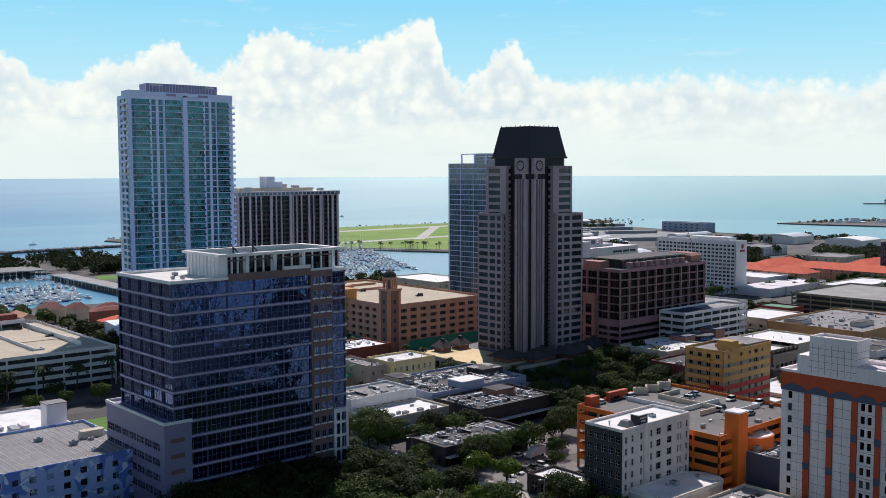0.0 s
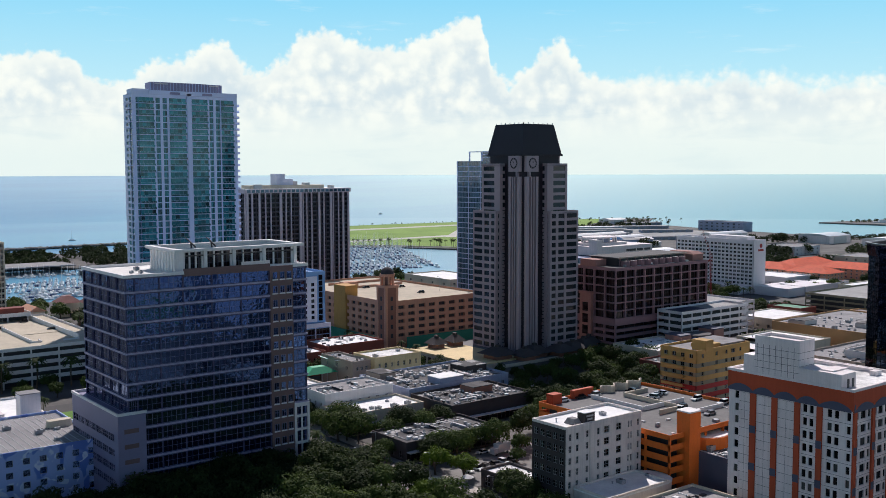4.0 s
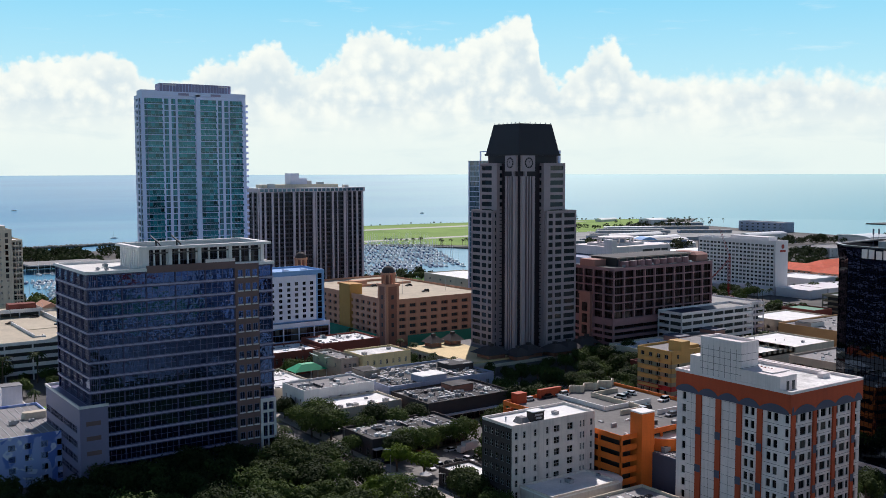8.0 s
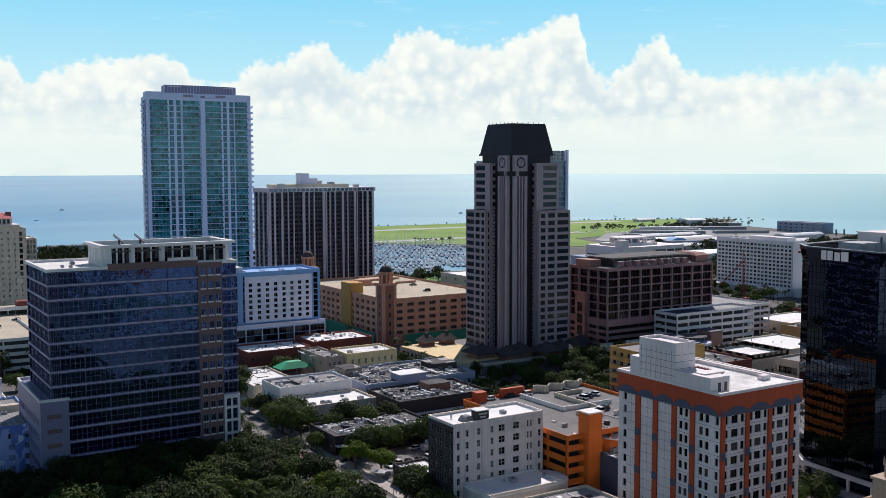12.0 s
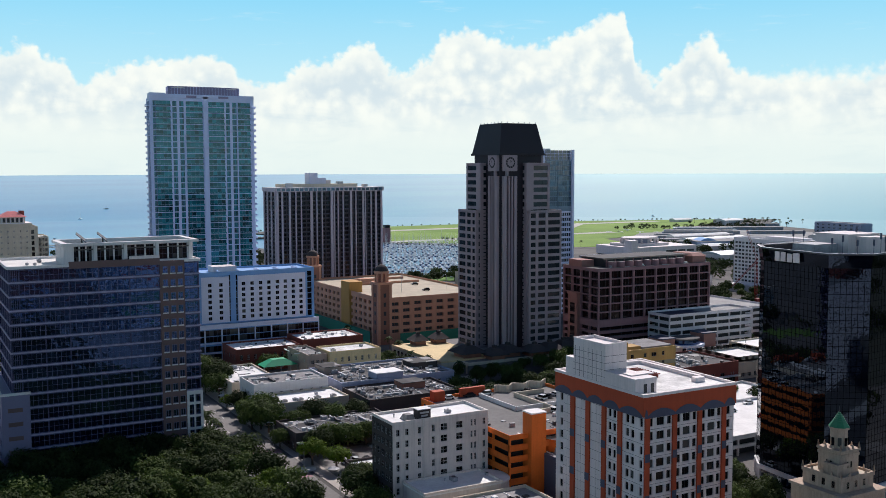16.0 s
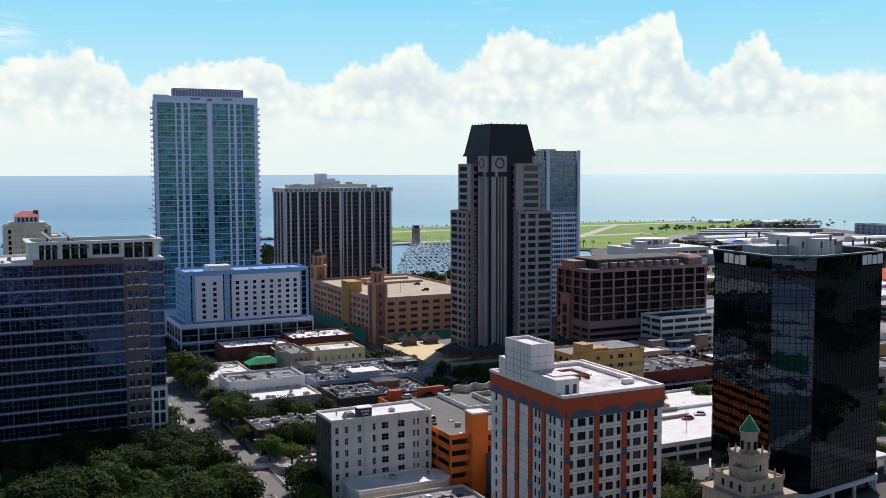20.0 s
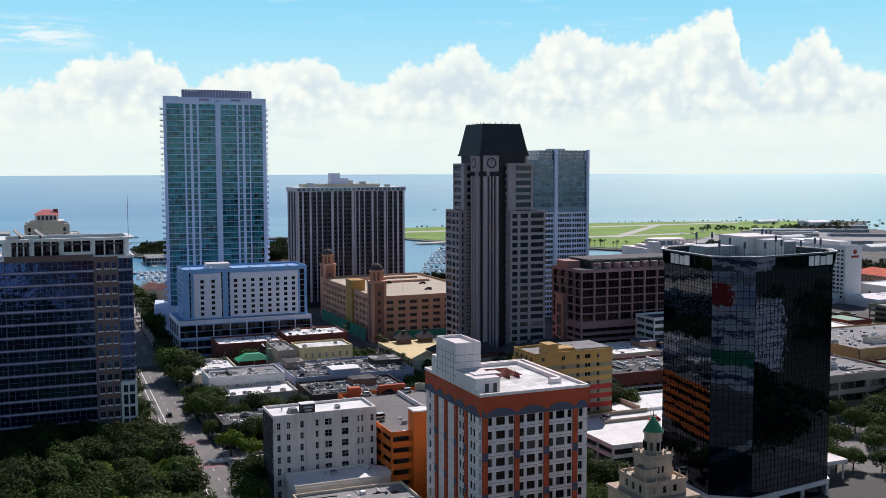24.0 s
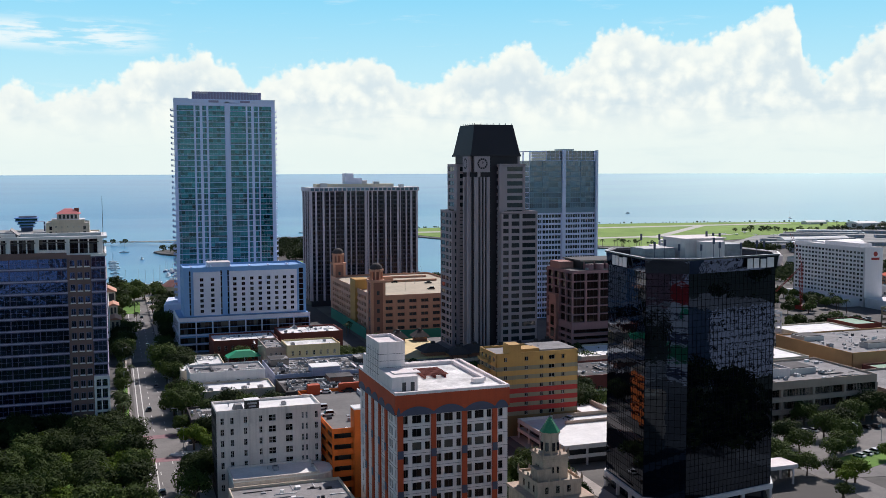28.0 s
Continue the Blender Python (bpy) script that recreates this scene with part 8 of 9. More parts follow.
for i in range(9):
    plant(rnd.choice(OAKS), 74.5 + 0.0104 * 12 * i, 560 + 12 * i, rnd.uniform(0.6, 0.8))
    plant(rnd.choice(OAKS), 48.5 + 0.0104 * 12 * i, 520 + 16 * i, rnd.uniform(0.8, 1.0))
scatter(OAKS, 158, 226, 362, 408, 9.5, 0.82, 0.06)                       # green square west of the plaza
scatter(["oak_a", "oak_b", "oak_d"], 226, 268, 402, 440, 10.0, 0.85, 0.1)
scatter(["oak_a", "oak_c"], 206, 226, 343, 362, 9.0, 0.85, 0.1)
scatter(["oak_b", "bush", "oak_a"], 148, 172, 424, 500, 8.0, 0.7, 0.12)
scatter(["oak_b", "oak_a"], 176, 250, 424, 441, 9.0, 0.7, 0.25)
scatter(["oak_a", "oak_d"], 138, 172, 240, 268, 9.0, 0.8, 0.1)
scatter(["oak_a", "lime"], 150, 172, 268, 290, 9.0, 0.7, 0.15)
for x, y, k, s in ((263, 281, "oak_c", 0.8), (262, 272, "oak_a", 0.8), (275, 267, "oak_a", 0.75), (268, 262, "oak_b", 0.8), (284, 274, "oak_a", 0.8), (248, 251, "oak_a", 0.7), (247, 262, "bush", 1), (255, 246, "oak_b", 0.7), (252, 238, "lime", 0.7), (292, 286, "oak_c", 0.9), (304, 296, "oak_a", 0.9), (318, 300, "oak_c", 0.9), (262, 292, "oak_d", 0.7), (244, 230, "bush", 1)):
    plant(k, x, y, s)
scatter(["far_a", "far_b"], 215, 300, 775, 850, 15, 0.85, 0.25)           # waterside park
scatter(["far_a", "far_b"], 300, 392, 768, 815, 14, 0.8, 0.3)
scatter(["far_a", "far_b"], 590, 690, 470, 540, 12, 0.75, 0.25)
scatter(["far_a", "far_b"], 470, 520, 540, 580, 12, 0.75, 0.3)
for x, y, k, s in ((282, 284, "oak_a", 0.85), (317, 314, "oak_a", 0.9), (314, 300, "oak_d", 0.9), (318, 332, "oak_c", 0.9), (257, 240, "lime", 0.9), (242, 252, "oak_b", 0.9), (244, 262, "oak_a", 0.9), 
                   (284, 256, "lime", 0.7), (340, 306, "oak_a", 0.9), (288, 302, "oak_a", 0.8), (250, 300, "oak_b", 0.8), (248, 312, "oak_a", 0.8), (252, 326, "oak_c", 0.8), (246, 340, "oak_a", 0.8),
                   (70, 404, "oak_c", 0.75), (69, 395, "oak_c", 0.9), (86, 386, "oak_c", 0.9), (92, 381, "oak_a", 0.9), (102, 384, "oak_c", 0.8), (72, 455, "lime", 0.6), (71, 486, "oak_c", 1.0), (76, 496, "oak_a", 0.9), (78, 480, "oak_c", 0.9),
                   (90, 476, "oak_c", 0.8), (104, 488, "oak_a", 0.9), (116, 490, "oak_c", 0.8), (130, 486, "oak_b", 0.9), (150, 470, "oak_a", 0.9), (158, 456, "oak_c", 0.8), (156, 444, "oak_a", 0.8), (44, 372, "oak_c", 0.8), (46, 364, "oak_a", 0.7), (76, 318, "lime", 0.8), (70, 310, "oak_c", 0.8), (60, 262, "oak_c", 0.9)):
    plant(k, x, y, s)
scatter(["far_a", "far_b"], 380, 470, 476, 500, 11, 0.7, 0.2)
scatter(["far_b", "far_a"], 356, 366, 424, 480, 10, 0.7, 0.2)
scatter(["far_b", "far_a"], 556, 640, 548, 560, 12, 0.7, 0.35)
scatter(["far_b", "far_a"], 640, 760, 480, 500, 12, 0.7, 0.35)
for x, y, k, s in ((20, 484, "oak_c", 0.7), (30, 488, "oak_a", 0.7), (-16, 492, "oak_b", 0.7), (-26, 488, "oak_c", 0.7), (36, 478, "oak_b", 0.7), (-40, 492, "oak_a", 0.7), (-54, 494, "oak_c", 0.7), (-4, 524, "oak_a", 0.7), (10, 528, "oak_b", 0.7), (24, 526, "oak_a", 0.7),
                   (-20, 530, "oak_c", 0.7), (38, 530, "oak_a", 0.8), (44, 536, "oak_c", 0.7), (5, 336, "lime", 0.95), (-3, 332, "lime", 0.9), (12, 330, "lime", 0.8), (41, 344, "oak_c", 0.9), (98, 308, "bush", 1), (73, 462, "oak_c", 1.1), (70, 452, "oak_a", 0.9), (40, 312, "lime", 0.9), (26, 300, "oak_a", 1.0), (-30, 306, "lime", 0.8)):
    plant(k, x, y, s)
# extra oaks packed over the street, added to darken the ground before the office
scatter(["oak_c", "oak_d"], -62, 44, 349, 372, 9.5, 0.85, 0.05)
for x, y, k, s in ((49, 330, "oak_c", 0.9), (49, 314, "oak_a", 0.9), (48, 296, "oak_c", 0.95), (48, 280, "oak_a", 0.9), (69, 412, "oak_a", 0.75), (70, 426, "oak_c", 0.75), (69, 506, "oak_a", 0.85), (70, 520, "oak_c", 0.85), (70, 536, "oak_a", 0.8), (50, 512, "oak_c", 0.7), (50, 530, "oak_a", 0.7)):
    plant(k, x, y, s)
for x, y, k, s in ((53, 694, "far_b", 1.25), (62, 738, "far_b", 1.2), (52, 728, "far_a", 1.3), (70, 762, "far_b", 1.2), (58, 766, "far_b", 1.3), (80, 748, "far_b", 1.2), (66, 796, "far_b", 1.2), (52, 800, "far_a", 1.2), (80, 790, "far_b", 1.1), (84, 722, "far_a", 1.0), (44, 756, "far_a", 1.2),
                   (79, 664, "far_a", 1.0), (80, 684, "far_a", 1.0), (78, 640, "far_a", 0.95), (74, 606, "oak_a", 1.0), (77, 624, "oak_c", 0.9), (55, 590, "oak_a", 0.95), (49, 578, "oak_c", 0.9), (52, 548, "oak_c", 0.95), (51, 530, "oak_a", 0.95),
                   (67, 474, "oak_a", 1.25), (74, 468, "oak_c", 1.1), (66, 396, "oak_a", 1.0), (73, 402, "oak_a", 1.0), (48, 352, "oak_c", 1.0), (48, 322, "lime", 1.0)):
    plant(k, x, y, s)
for x, y in ((60, 672), (72, 690), (76, 700), (70, 640)):
    plant("far_palm", x, y, 1.2, 0)
scatter(["far_a", "far_b"], 440, 520, 588, 640, 13, 0.8, 0.25)
scatter(["bush", "oak_b"], -30, 30, 545, 562, 11, 0.8, 0.4)
for x, y in ((46, 396), (45.5, 404), (46.6, 379), (47, 388), (52, 470), (170, 448), (171, 456), (176, 434), (170, 470), (172, 551), (176, 560), (178, 500), (180, 515), (490, 545), (496, 552), (504, 536), (510, 545), (518, 560), (506, 531), (-6, 492), (60, 640), (244, 446), (250, 440)):
    plant("palm" if 375 < y < 480 else "far_palm", x, y, rnd.uniform(0.75, 1.0) * (1.2 if y < 400 else 1.0), 0)
for x, y in ((8, 549), (22, 547), (37, 546), (-6, 551)):
    plant("far_palm", x, y, 1.45, 0)
for i in range(34):
    t = rnd.random()
    plant("far_palm", 560 + 130 * t + rnd.uniform(-6, 6), 1168 - 148 * t + rnd.uniform(-4, 14), rnd.uniform(0.7, 1.0), 0.3)
for i in range(44):
    plant("far_palm", 1235 + rnd.gauss(0, 36), 1275 + rnd.gauss(0, 30), rnd.uniform(0.7, 1.0), 0.2)


def woods(name, spots, label, mat="leaf_dark", size=1.2, per=160, r=5.0):
    """Far trees in one joined mesh of leaf sprays."""
    rr = random.Random(len(spots))
    verts, faces = [], []
    for x, y, s in spots:
        x, y, z = sea(x, y)
        z += 1.5
        for i in range(per):
            d = Vector((rr.gauss(0, 1), rr.gauss(0, 1), rr.gauss(0.2, 0.8))).normalized() * (r * s) * rr.uniform(0.6, 1.05)
            p = Vector((x, y, z + 0.3 + 4.6 * s)) + Vector((d.x, d.y, d.z * 0.8))
            p.z = max(p.z, z + 0.4)
            u = Vector((rr.gauss(0, 1), rr.gauss(0, 1), rr.gauss(0, 1))).normalized()
            w = u.orthogonal().normalized()
            k, sz = len(verts), size * s * rr.uniform(0.6, 1.2)
            verts += [p - u * sz, p - w * sz * 0.6, p + u * sz, p + w * sz * 0.6]
            faces.append((k, k + 1, k + 2, k + 3))
    me = bpy.data.meshes.new(name)
    me.from_pydata(verts, [], faces)
    me.materials.append(M[mat])
    return tagged(new(name, me), label, "woods", kind="stuff")


def inside(n, pts, seed, lo=0.8, hi=1.4):
    rr = random.Random(seed)
    out = []
    for i in range(n):
        a, b = sorted((rr.random(), rr.random()))
        p, q, s = rr.choice(pts)
        out.append((p[0] + (q[0] - p[0]) * a + (s[0] - p[0]) * (b - a), p[1] + (q[1] - p[1]) * a + (s[1] - p[1]) * (b - a), rr.uniform(lo, hi)))
    return out


woods("spit_woods", inside(150, [((112, 1196), (330, 1120), (320, 1230)), ((205, 1060), (300, 1040), (250, 1260)), ((206, 1050), (330, 1130), (240, 1120)), ((236, 970), (320, 1010), (330, 1100)), ((226, 1035), (300, 1060), (260, 1100)), ((108, 1200), (200, 1130), (170, 1230))], 1, 1.0, 1.6), "dark trees on the wooded spit")
COAST = [(440, 1510), (560, 1528), (850, 1528), (1060, 1504), (1330, 1414)]


def along(pts, t):
    """A place a share t along a line of plan points, each stretch counted alike."""
    k = min(int(t * (len(pts) - 1)), len(pts) - 2)
    f = t * (len(pts) - 1) - k
    return pts[k][0] + (pts[k + 1][0] - pts[k][0]) * f, pts[k][1] + (pts[k + 1][1] - pts[k][1]) * f


woods("pier_woods", [(112 + 6 * i + random.uniform(-3, 3), 1192 - 7 * i + random.uniform(-4, 22), random.uniform(0.8, 1.25)) for i in range(14)] + [(30 + 5 * i, 1352 + random.uniform(-3, 3), random.uniform(0.35, 0.75)) for i in range(9) if i not in (4, 6)] + [(-40 + 6 * i, 1350, random.uniform(0.4, 0.8)) for i in range(8)], "small dark trees on the pier bank and spit")
woods("shore_bushes", [(*along(COAST, i / 130), random.uniform(0.12, 0.42)) for i in range(130) if random.random() < 0.75], "low dark bushes along the far shore")
woods("island_woods", [(1530 + 7.5 * i, 1045 - 3.0 * i + random.uniform(-20, 12), random.uniform(0.4, 0.9)) for i in range(60)], "low dark trees on the far island")
woods("point_woods", [(2640 + 9 * i, 1420 - 4.0 * i + random.uniform(-10, 10), random.uniform(0.8, 1.4)) for i in range(40)], "low dark trees on the far point")
woods("hedge_woods", [(1190 + random.gauss(0, 45), 1270 + random.gauss(0, 30), random.uniform(0.4, 0.8)) for i in range(40)] + [(940 + 11.5 * i + random.uniform(-4, 4), 1268 - 4.6 * i + random.uniform(-6, 6), random.uniform(0.7, 1.2)) for i in range(20)] + [(1100 + 7 * i, 815 - 4 * i, random.uniform(0.6, 1.1)) for i in range(12)], "dark tree line across the airfield")
woods("airfield_woods", inside(70, [((640, 880), (760, 860), (900, 930)), ((920, 860), (1000, 870), (1180, 780)), ((690, 700), (800, 760), (900, 720))], 4, 0.8, 1.5), "dark trees among the hangars")
woods("field_woods", inside(110, [((560, 640), (760, 650), (740, 760)), ((560, 640), (580, 760), (740, 760)), ((640, 770), (740, 775), (730, 830)), ((700, 930), (790, 940), (760, 990))], 11, 0.8, 1.3), "dark trees among far lots")
woods("town_woods", inside(60, [((600, 640), (720, 700), (820, 640)), ((800, 560), (930, 700), (1000, 640))], 5, 0.8, 1.4), "dark trees beyond the red roofs")
for th in KINDS.values():
    for ob in [*th.children_recursive, th]:
        bpy.data.objects.remove(ob)


# ---- unseen blocks made up behind the camera for the glass walls to mirror ----
def back_block(x0, x1, y0, y1, h, wall, roof="roof_grey"):
    th = thing("city_block", x0, y0, 0, "plain unseen block added for the glass walls to mirror", "building")
    w, d = x1 - x0, y1 - y0
    core(th, 0, w, 0, d, 0, h, wall, roof, 0.4)
    nf = max(2, int(h / 3.6))
    for face, L in (("E", w), ("S", d)):
        facade(th, face, w, d, bays(L, max(3, int(L / 4.5)), 2.6, 0.5), floors(0, nf, h / nf, 0.9, 1.8, h), 0.35, wall, (1, 0, 0.1), split=0)


for dims in ((-300, -262, -120, -80, 46, "cream"), (-245, -190, -150, -95, 30, "garage_tan"), (-170, -130, -110, -60, 62, "panel_white"), (-110, -60, -140, -90, 36, "mauve"), (-60, 4, -150, -96, 78, "hotel_blue_white"),
             (20, 70, -150, -90, 40, "brick_red"), (90, 126, -120, -70, 66, "slab_white"), (150, 205, -130, -80, 44, "garage_tan"), (220, 262, -120, -64, 58, "cream"), (285, 340, -140, -90, 38, "panel_white"), (360, 410, -130, -80, 50, "mauve"),
             (76, 128, 44, 92, 45, "slab_white"), (330, 376, 95, 130, 34, "hotel_blue_white"), (-210, -150, -58, -20, 10, "cream"), (-130, -84, -62, -24, 12, "white_wall"), (-66, -20, -60, -26, 9, "slab_white"), (0, 40, -62, -20, 11, "shop_blue"), (150, 210, 30, 88, 54, "hotel_blue_white"), (-420, -370, 40, 100, 40, "cream"), (-430, -380, 140, 200, 54, "panel_white"), (-410, -360, 250, 300, 34, "garage_tan"), (-400, -350, 340, 390, 44, "cream")):
    back_block(*dims)
# made-up coloured front, unseen, placed where the bank tower's glass mirrors it
bd = thing("wall_screen", 75.5, 92.05, 0.0, "unseen screen of coloured panels added for the bank glass to mirror", "facade")
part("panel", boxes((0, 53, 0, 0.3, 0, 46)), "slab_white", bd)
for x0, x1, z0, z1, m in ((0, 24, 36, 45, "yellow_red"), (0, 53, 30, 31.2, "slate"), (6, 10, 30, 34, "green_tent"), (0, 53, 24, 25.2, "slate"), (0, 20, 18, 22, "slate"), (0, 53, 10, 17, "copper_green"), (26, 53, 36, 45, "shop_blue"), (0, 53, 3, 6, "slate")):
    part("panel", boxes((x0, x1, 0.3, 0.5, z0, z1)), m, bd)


# ---- cars ----
def car_thing(mat, label, suv=False):
    th = thing("car", 0, 0, -60, label, "car")
    w, l, hb, hr = 0.92, 2.25, 0.85, 1.66 if suv else 1.42
    bm = bmesh.new()
    prof = [(-l, 0.32), (-l, 0.62), (-l + 0.25, hb - 0.08), (-0.9 * l, hb), (0.42 * l, hb), (l - 0.2, hb - 0.14), (l, 0.60), (l, 0.32)]
    a = [bm.verts.new((-w, y, z)) for y, z in prof]
    b = [bm.verts.new((w, y, z)) for y, z in prof]
    for i in range(len(prof)):
        j = (i + 1) % len(prof)
        bm.faces.new((a[i], a[j], b[j], b[i]))
    bm.faces.new(a[::-1])
    bm.faces.new(b)
    bmesh.ops.recalc_face_normals(bm, faces=bm.faces)
    part("body", bm, mat, th)
    back = -0.92 * l if suv else -0.72 * l
    bm = bmesh.new()
    lo = [bm.verts.new(p) for p in ((-w + 0.06, back, hb), (w - 0.06, back, hb), (w - 0.06, 0.48 * l, hb), (-w + 0.06, 0.48 * l, hb))]
    hi = [bm.verts.new(p) for p in ((-w + 0.2, back + 0.3, hr - 0.07), (w - 0.2, back + 0.3, hr - 0.07), (w - 0.2, 0.16 * l, hr - 0.07), (-w + 0.2, 0.16 * l, hr - 0.07))]
    for i in range(4):
        bm.faces.new((lo[i], lo[(i + 1) % 4], hi[(i + 1) % 4], hi[i]))
    bm.faces.new(hi)
    part("cabin_glass", bm, "window_glass", th)
    part("roof", boxes((-w + 0.18, w - 0.18, back + 0.28, 0.17 * l, hr - 0.08, hr)), mat, th)
    for x in (-w + 0.05, w - 0.05):
        for y in (-0.62 * l, 0.62 * l):
            part("wheel", tube(bmesh.new(), (x - 0.1, y, 0.33), (x + 0.1, y, 0.33), 0.33, 0.33, 10), "tyre", th)
    return th


CARS = [car_thing("car_white", "white parked saloon car"), car_thing("car_dark", "black parked saloon car"), car_thing("car_grey", "grey parked saloon car"), car_thing("car_red", "red parked saloon car"),
        car_thing("car_white", "white parked estate car", True), car_thing("car_dark", "dark parked estate car", True)]
cr = random.Random(5)


def park(x, y, z, turn, which=None):
    copy_thing(CARS[cr.choice((0, 0, 1, 2, 4, 4, 5)) if which is None else which], pose(x, y, z, 0, 0, turn))


G = 19.5
for x, y, t, k in ((106, 300, 92, 4), (106, 309, 88, 4), (132, 300, 10, 4), (135, 301, 8, 5), (139, 316, 10, 4), (142, 317, 12, 1), (146, 318, 10, 0), (148, 305, 95, 4), (150, 296, 90, 4), (140, 326, 5, 5), (126, 330, 85, 4), (120, 331, 88, 1), (112, 331, 85, 0), (135, 290, 90, 2)):
    park(x, y, G, t, k)
for x, y, t, k in ((213, 309, 80, 3), (221, 312, 75, 0), (236, 318, 85, 0), (198, 318, 20, 4), (244, 300, 85, 1)):
    park(x, y, 6.0, t, k)
for x, y, t in ((0, 600, 20), (12, 622, 80), (-8, 640, 10), (32, 606, 85), (28, 640, 80), (-26, 612, 85)):
    park(x, y, 17.0, t)
for x, y, t, k in ((234, 590, 85, 1), (226, 560, 80, 5), (215, 600, 85, 1)):
    park(x, y, 24.4, t, k)
for i in range(11):
    park(268 + 4.2 * i + (i % 2) * 0.4, 296 - 0.6 * i, 0.1, 14 + cr.uniform(-3, 3))
for i in range(8):
    park(278 + 4.0 * i, 262 + 1.2 * i, 0.1, 14 + cr.uniform(-3, 3))
for i in range(6):
    park(78 + 3.6 * i, 326, 0.1, cr.uniform(-4, 4))
    park(79 + 3.8 * i, 340, 0.1, 180 + cr.uniform(-4, 4))
for y in (452, 560, 640, 668):
    park(61.5 + (y - 400) * 0.0104, y, 0.06, -1 + cr.uniform(-2, 2))
for y in (560, 612):
    park(51.0 + (y - 400) * 0.0104 + 2.2, y, 0.06, 179)
park(57.0, 408, 0.06, 0, 1)
park(56.0, 300, 0.06, 0, 1)
for x in (-40, 70, 84, 96, 112):
    park(x, 353, 0.08, 90)
for y in (250, 262, 274, 300, 330, 366, 410, 430):
    park(171.5 + (y - 250) * 0.018, y, 0.06, cr.uniform(-2, 2))
for i in range(14):
    park(470 + 5 * (i % 7), 505 + 9 * (i // 7), 0.0, 20)
truck = thing("box_truck", 100.5, 349, 0.08, "white box truck standing in the street", "truck", turn=95)
part("cargo_box", boxes((-1.2, 1.2, -3.8, 2.0, 0.9, 3.6)), "car_white", truck)
part("cab", boxes((-1.1, 1.1, 2.1, 3.9, 0.5, 2.5)), "car_white", truck)
for x in (-0.95, 0.95):
    for y in (-2.6, 2.8):
        part("wheel", tube(bmesh.new(), (x - 0.15, y, 0.45), (x + 0.15, y, 0.45), 0.45, 0.45, 10), "tyre", truck)
for th in CARS:
    for ob in [*th.children_recursive, th]:
        bpy.data.objects.remove(ob)


# ---- roof plant ----
def air_unit():
    th = thing("air_conditioner", 0, 0, -70, "grey rooftop air-conditioning unit with round fan", "air conditioner")
    bm = boxes((-1.1, 1.1, -0.8, 0.8, 0.15, 1.35), (-1.0, -0.8, -0.7, 0.7, 0, 0.15), (0.8, 1.0, -0.7, 0.7, 0, 0.15))
    bmesh.ops.bevel(bm, geom=bm.edges[:12], offset=0.06, segments=1)
    part("casing", bm, "unit_grey", th)
    part("fan", tube(bmesh.new(), (0, 0, 1.35), (0, 0, 1.5), 0.55, 0.55, 12), "dark_metal", th)
    return th


def vent_pipe():
    th = thing("roof_vent", 0, 0, -72, "short round metal roof vent", "vent")
    part("pipe", tube(bmesh.new(), (0, 0, 0), (0, 0, 0.9), 0.22, 0.22, 8), "metal", th)
    part("cowl", tube(bmesh.new(), (0, 0, 0.9), (0, 0, 1.2), 0.4, 0.15, 8), "metal", th)
    return th


AC, VENT = air_unit(), vent_pipe()
ar = random.Random(9)
for x0, x1, y0, y1, z, n in ((110, 158, 413, 444, 9.5, 34), (110, 146, 386, 408, 8.0, 20), (74, 104, 401, 415, 7.2, 5), (76, 103, 419, 434, 11.2, 3), (74, 90, 442, 474, 8, 6), (78, 106, 362, 378, 6, 7), (-70, -22, 402, 436, 15, 5), (94, 122, 500, 518, 10.5, 3), (128, 156, 502, 520, 12, 5),
                             (368, 436, 372, 418, 10.5, 9), (230, 280, 370, 396, 9, 8), (76, 100, 279, 286, 9.0, 3), (74, 99, 292, 300, 25.4, 3), (176, 200, 330, 338, 29.6, 3), (268, 322, 310, 338, 15.5, 5), (248, 278, 404, 428, 10, 3), (320, 348, 380, 406, 8.5, 4), (115, 128, 268, 280, 14, 4),
                             (122, 144, 456, 468, 14, 3), (-12, -2, 384, 404, 65.4, 3)):
    for i in range(n):
        s = ar.uniform(0.55, 1.25)
        ob = copy_thing(AC if ar.random() < 0.62 else VENT, pose(ar.uniform(x0 + 1, x1 - 1), ar.uniform(y0 + 1, y1 - 1), z, 0, 0, ar.choice((0, 90))))
        ob.scale = (s, s, s * ar.uniform(0.8, 1.1))
for x in (80.5, 87.0, 94.0, 100.5):
    copy_thing(AC, pose(x, 401.6, 7.2, 0, 0, 0))
for base in (AC, VENT):
    for ob in [*base.children_recursive, base]:
        bpy.data.objects.remove(ob)
for x0, x1, y0, y1, z in ((384, 400, 376, 382, 10.5), (368, 380, 402, 412, 10.5), (282, 306, 318, 330, 15.5)):
    big = thing("rooftop_plant", x0, y0, z, "long grey rooftop plant casing", "roof plant")
    part("casing", boxes((0, x1 - x0, 0, y1 - y0, 0, 2.4)), "metal", big)
    part("lid", boxes((0.4, x1 - x0 - 0.4, 0.4, y1 - y0 - 0.4, 2.4, 2.7)), "roof_dark", big)
dr = random.Random(14)
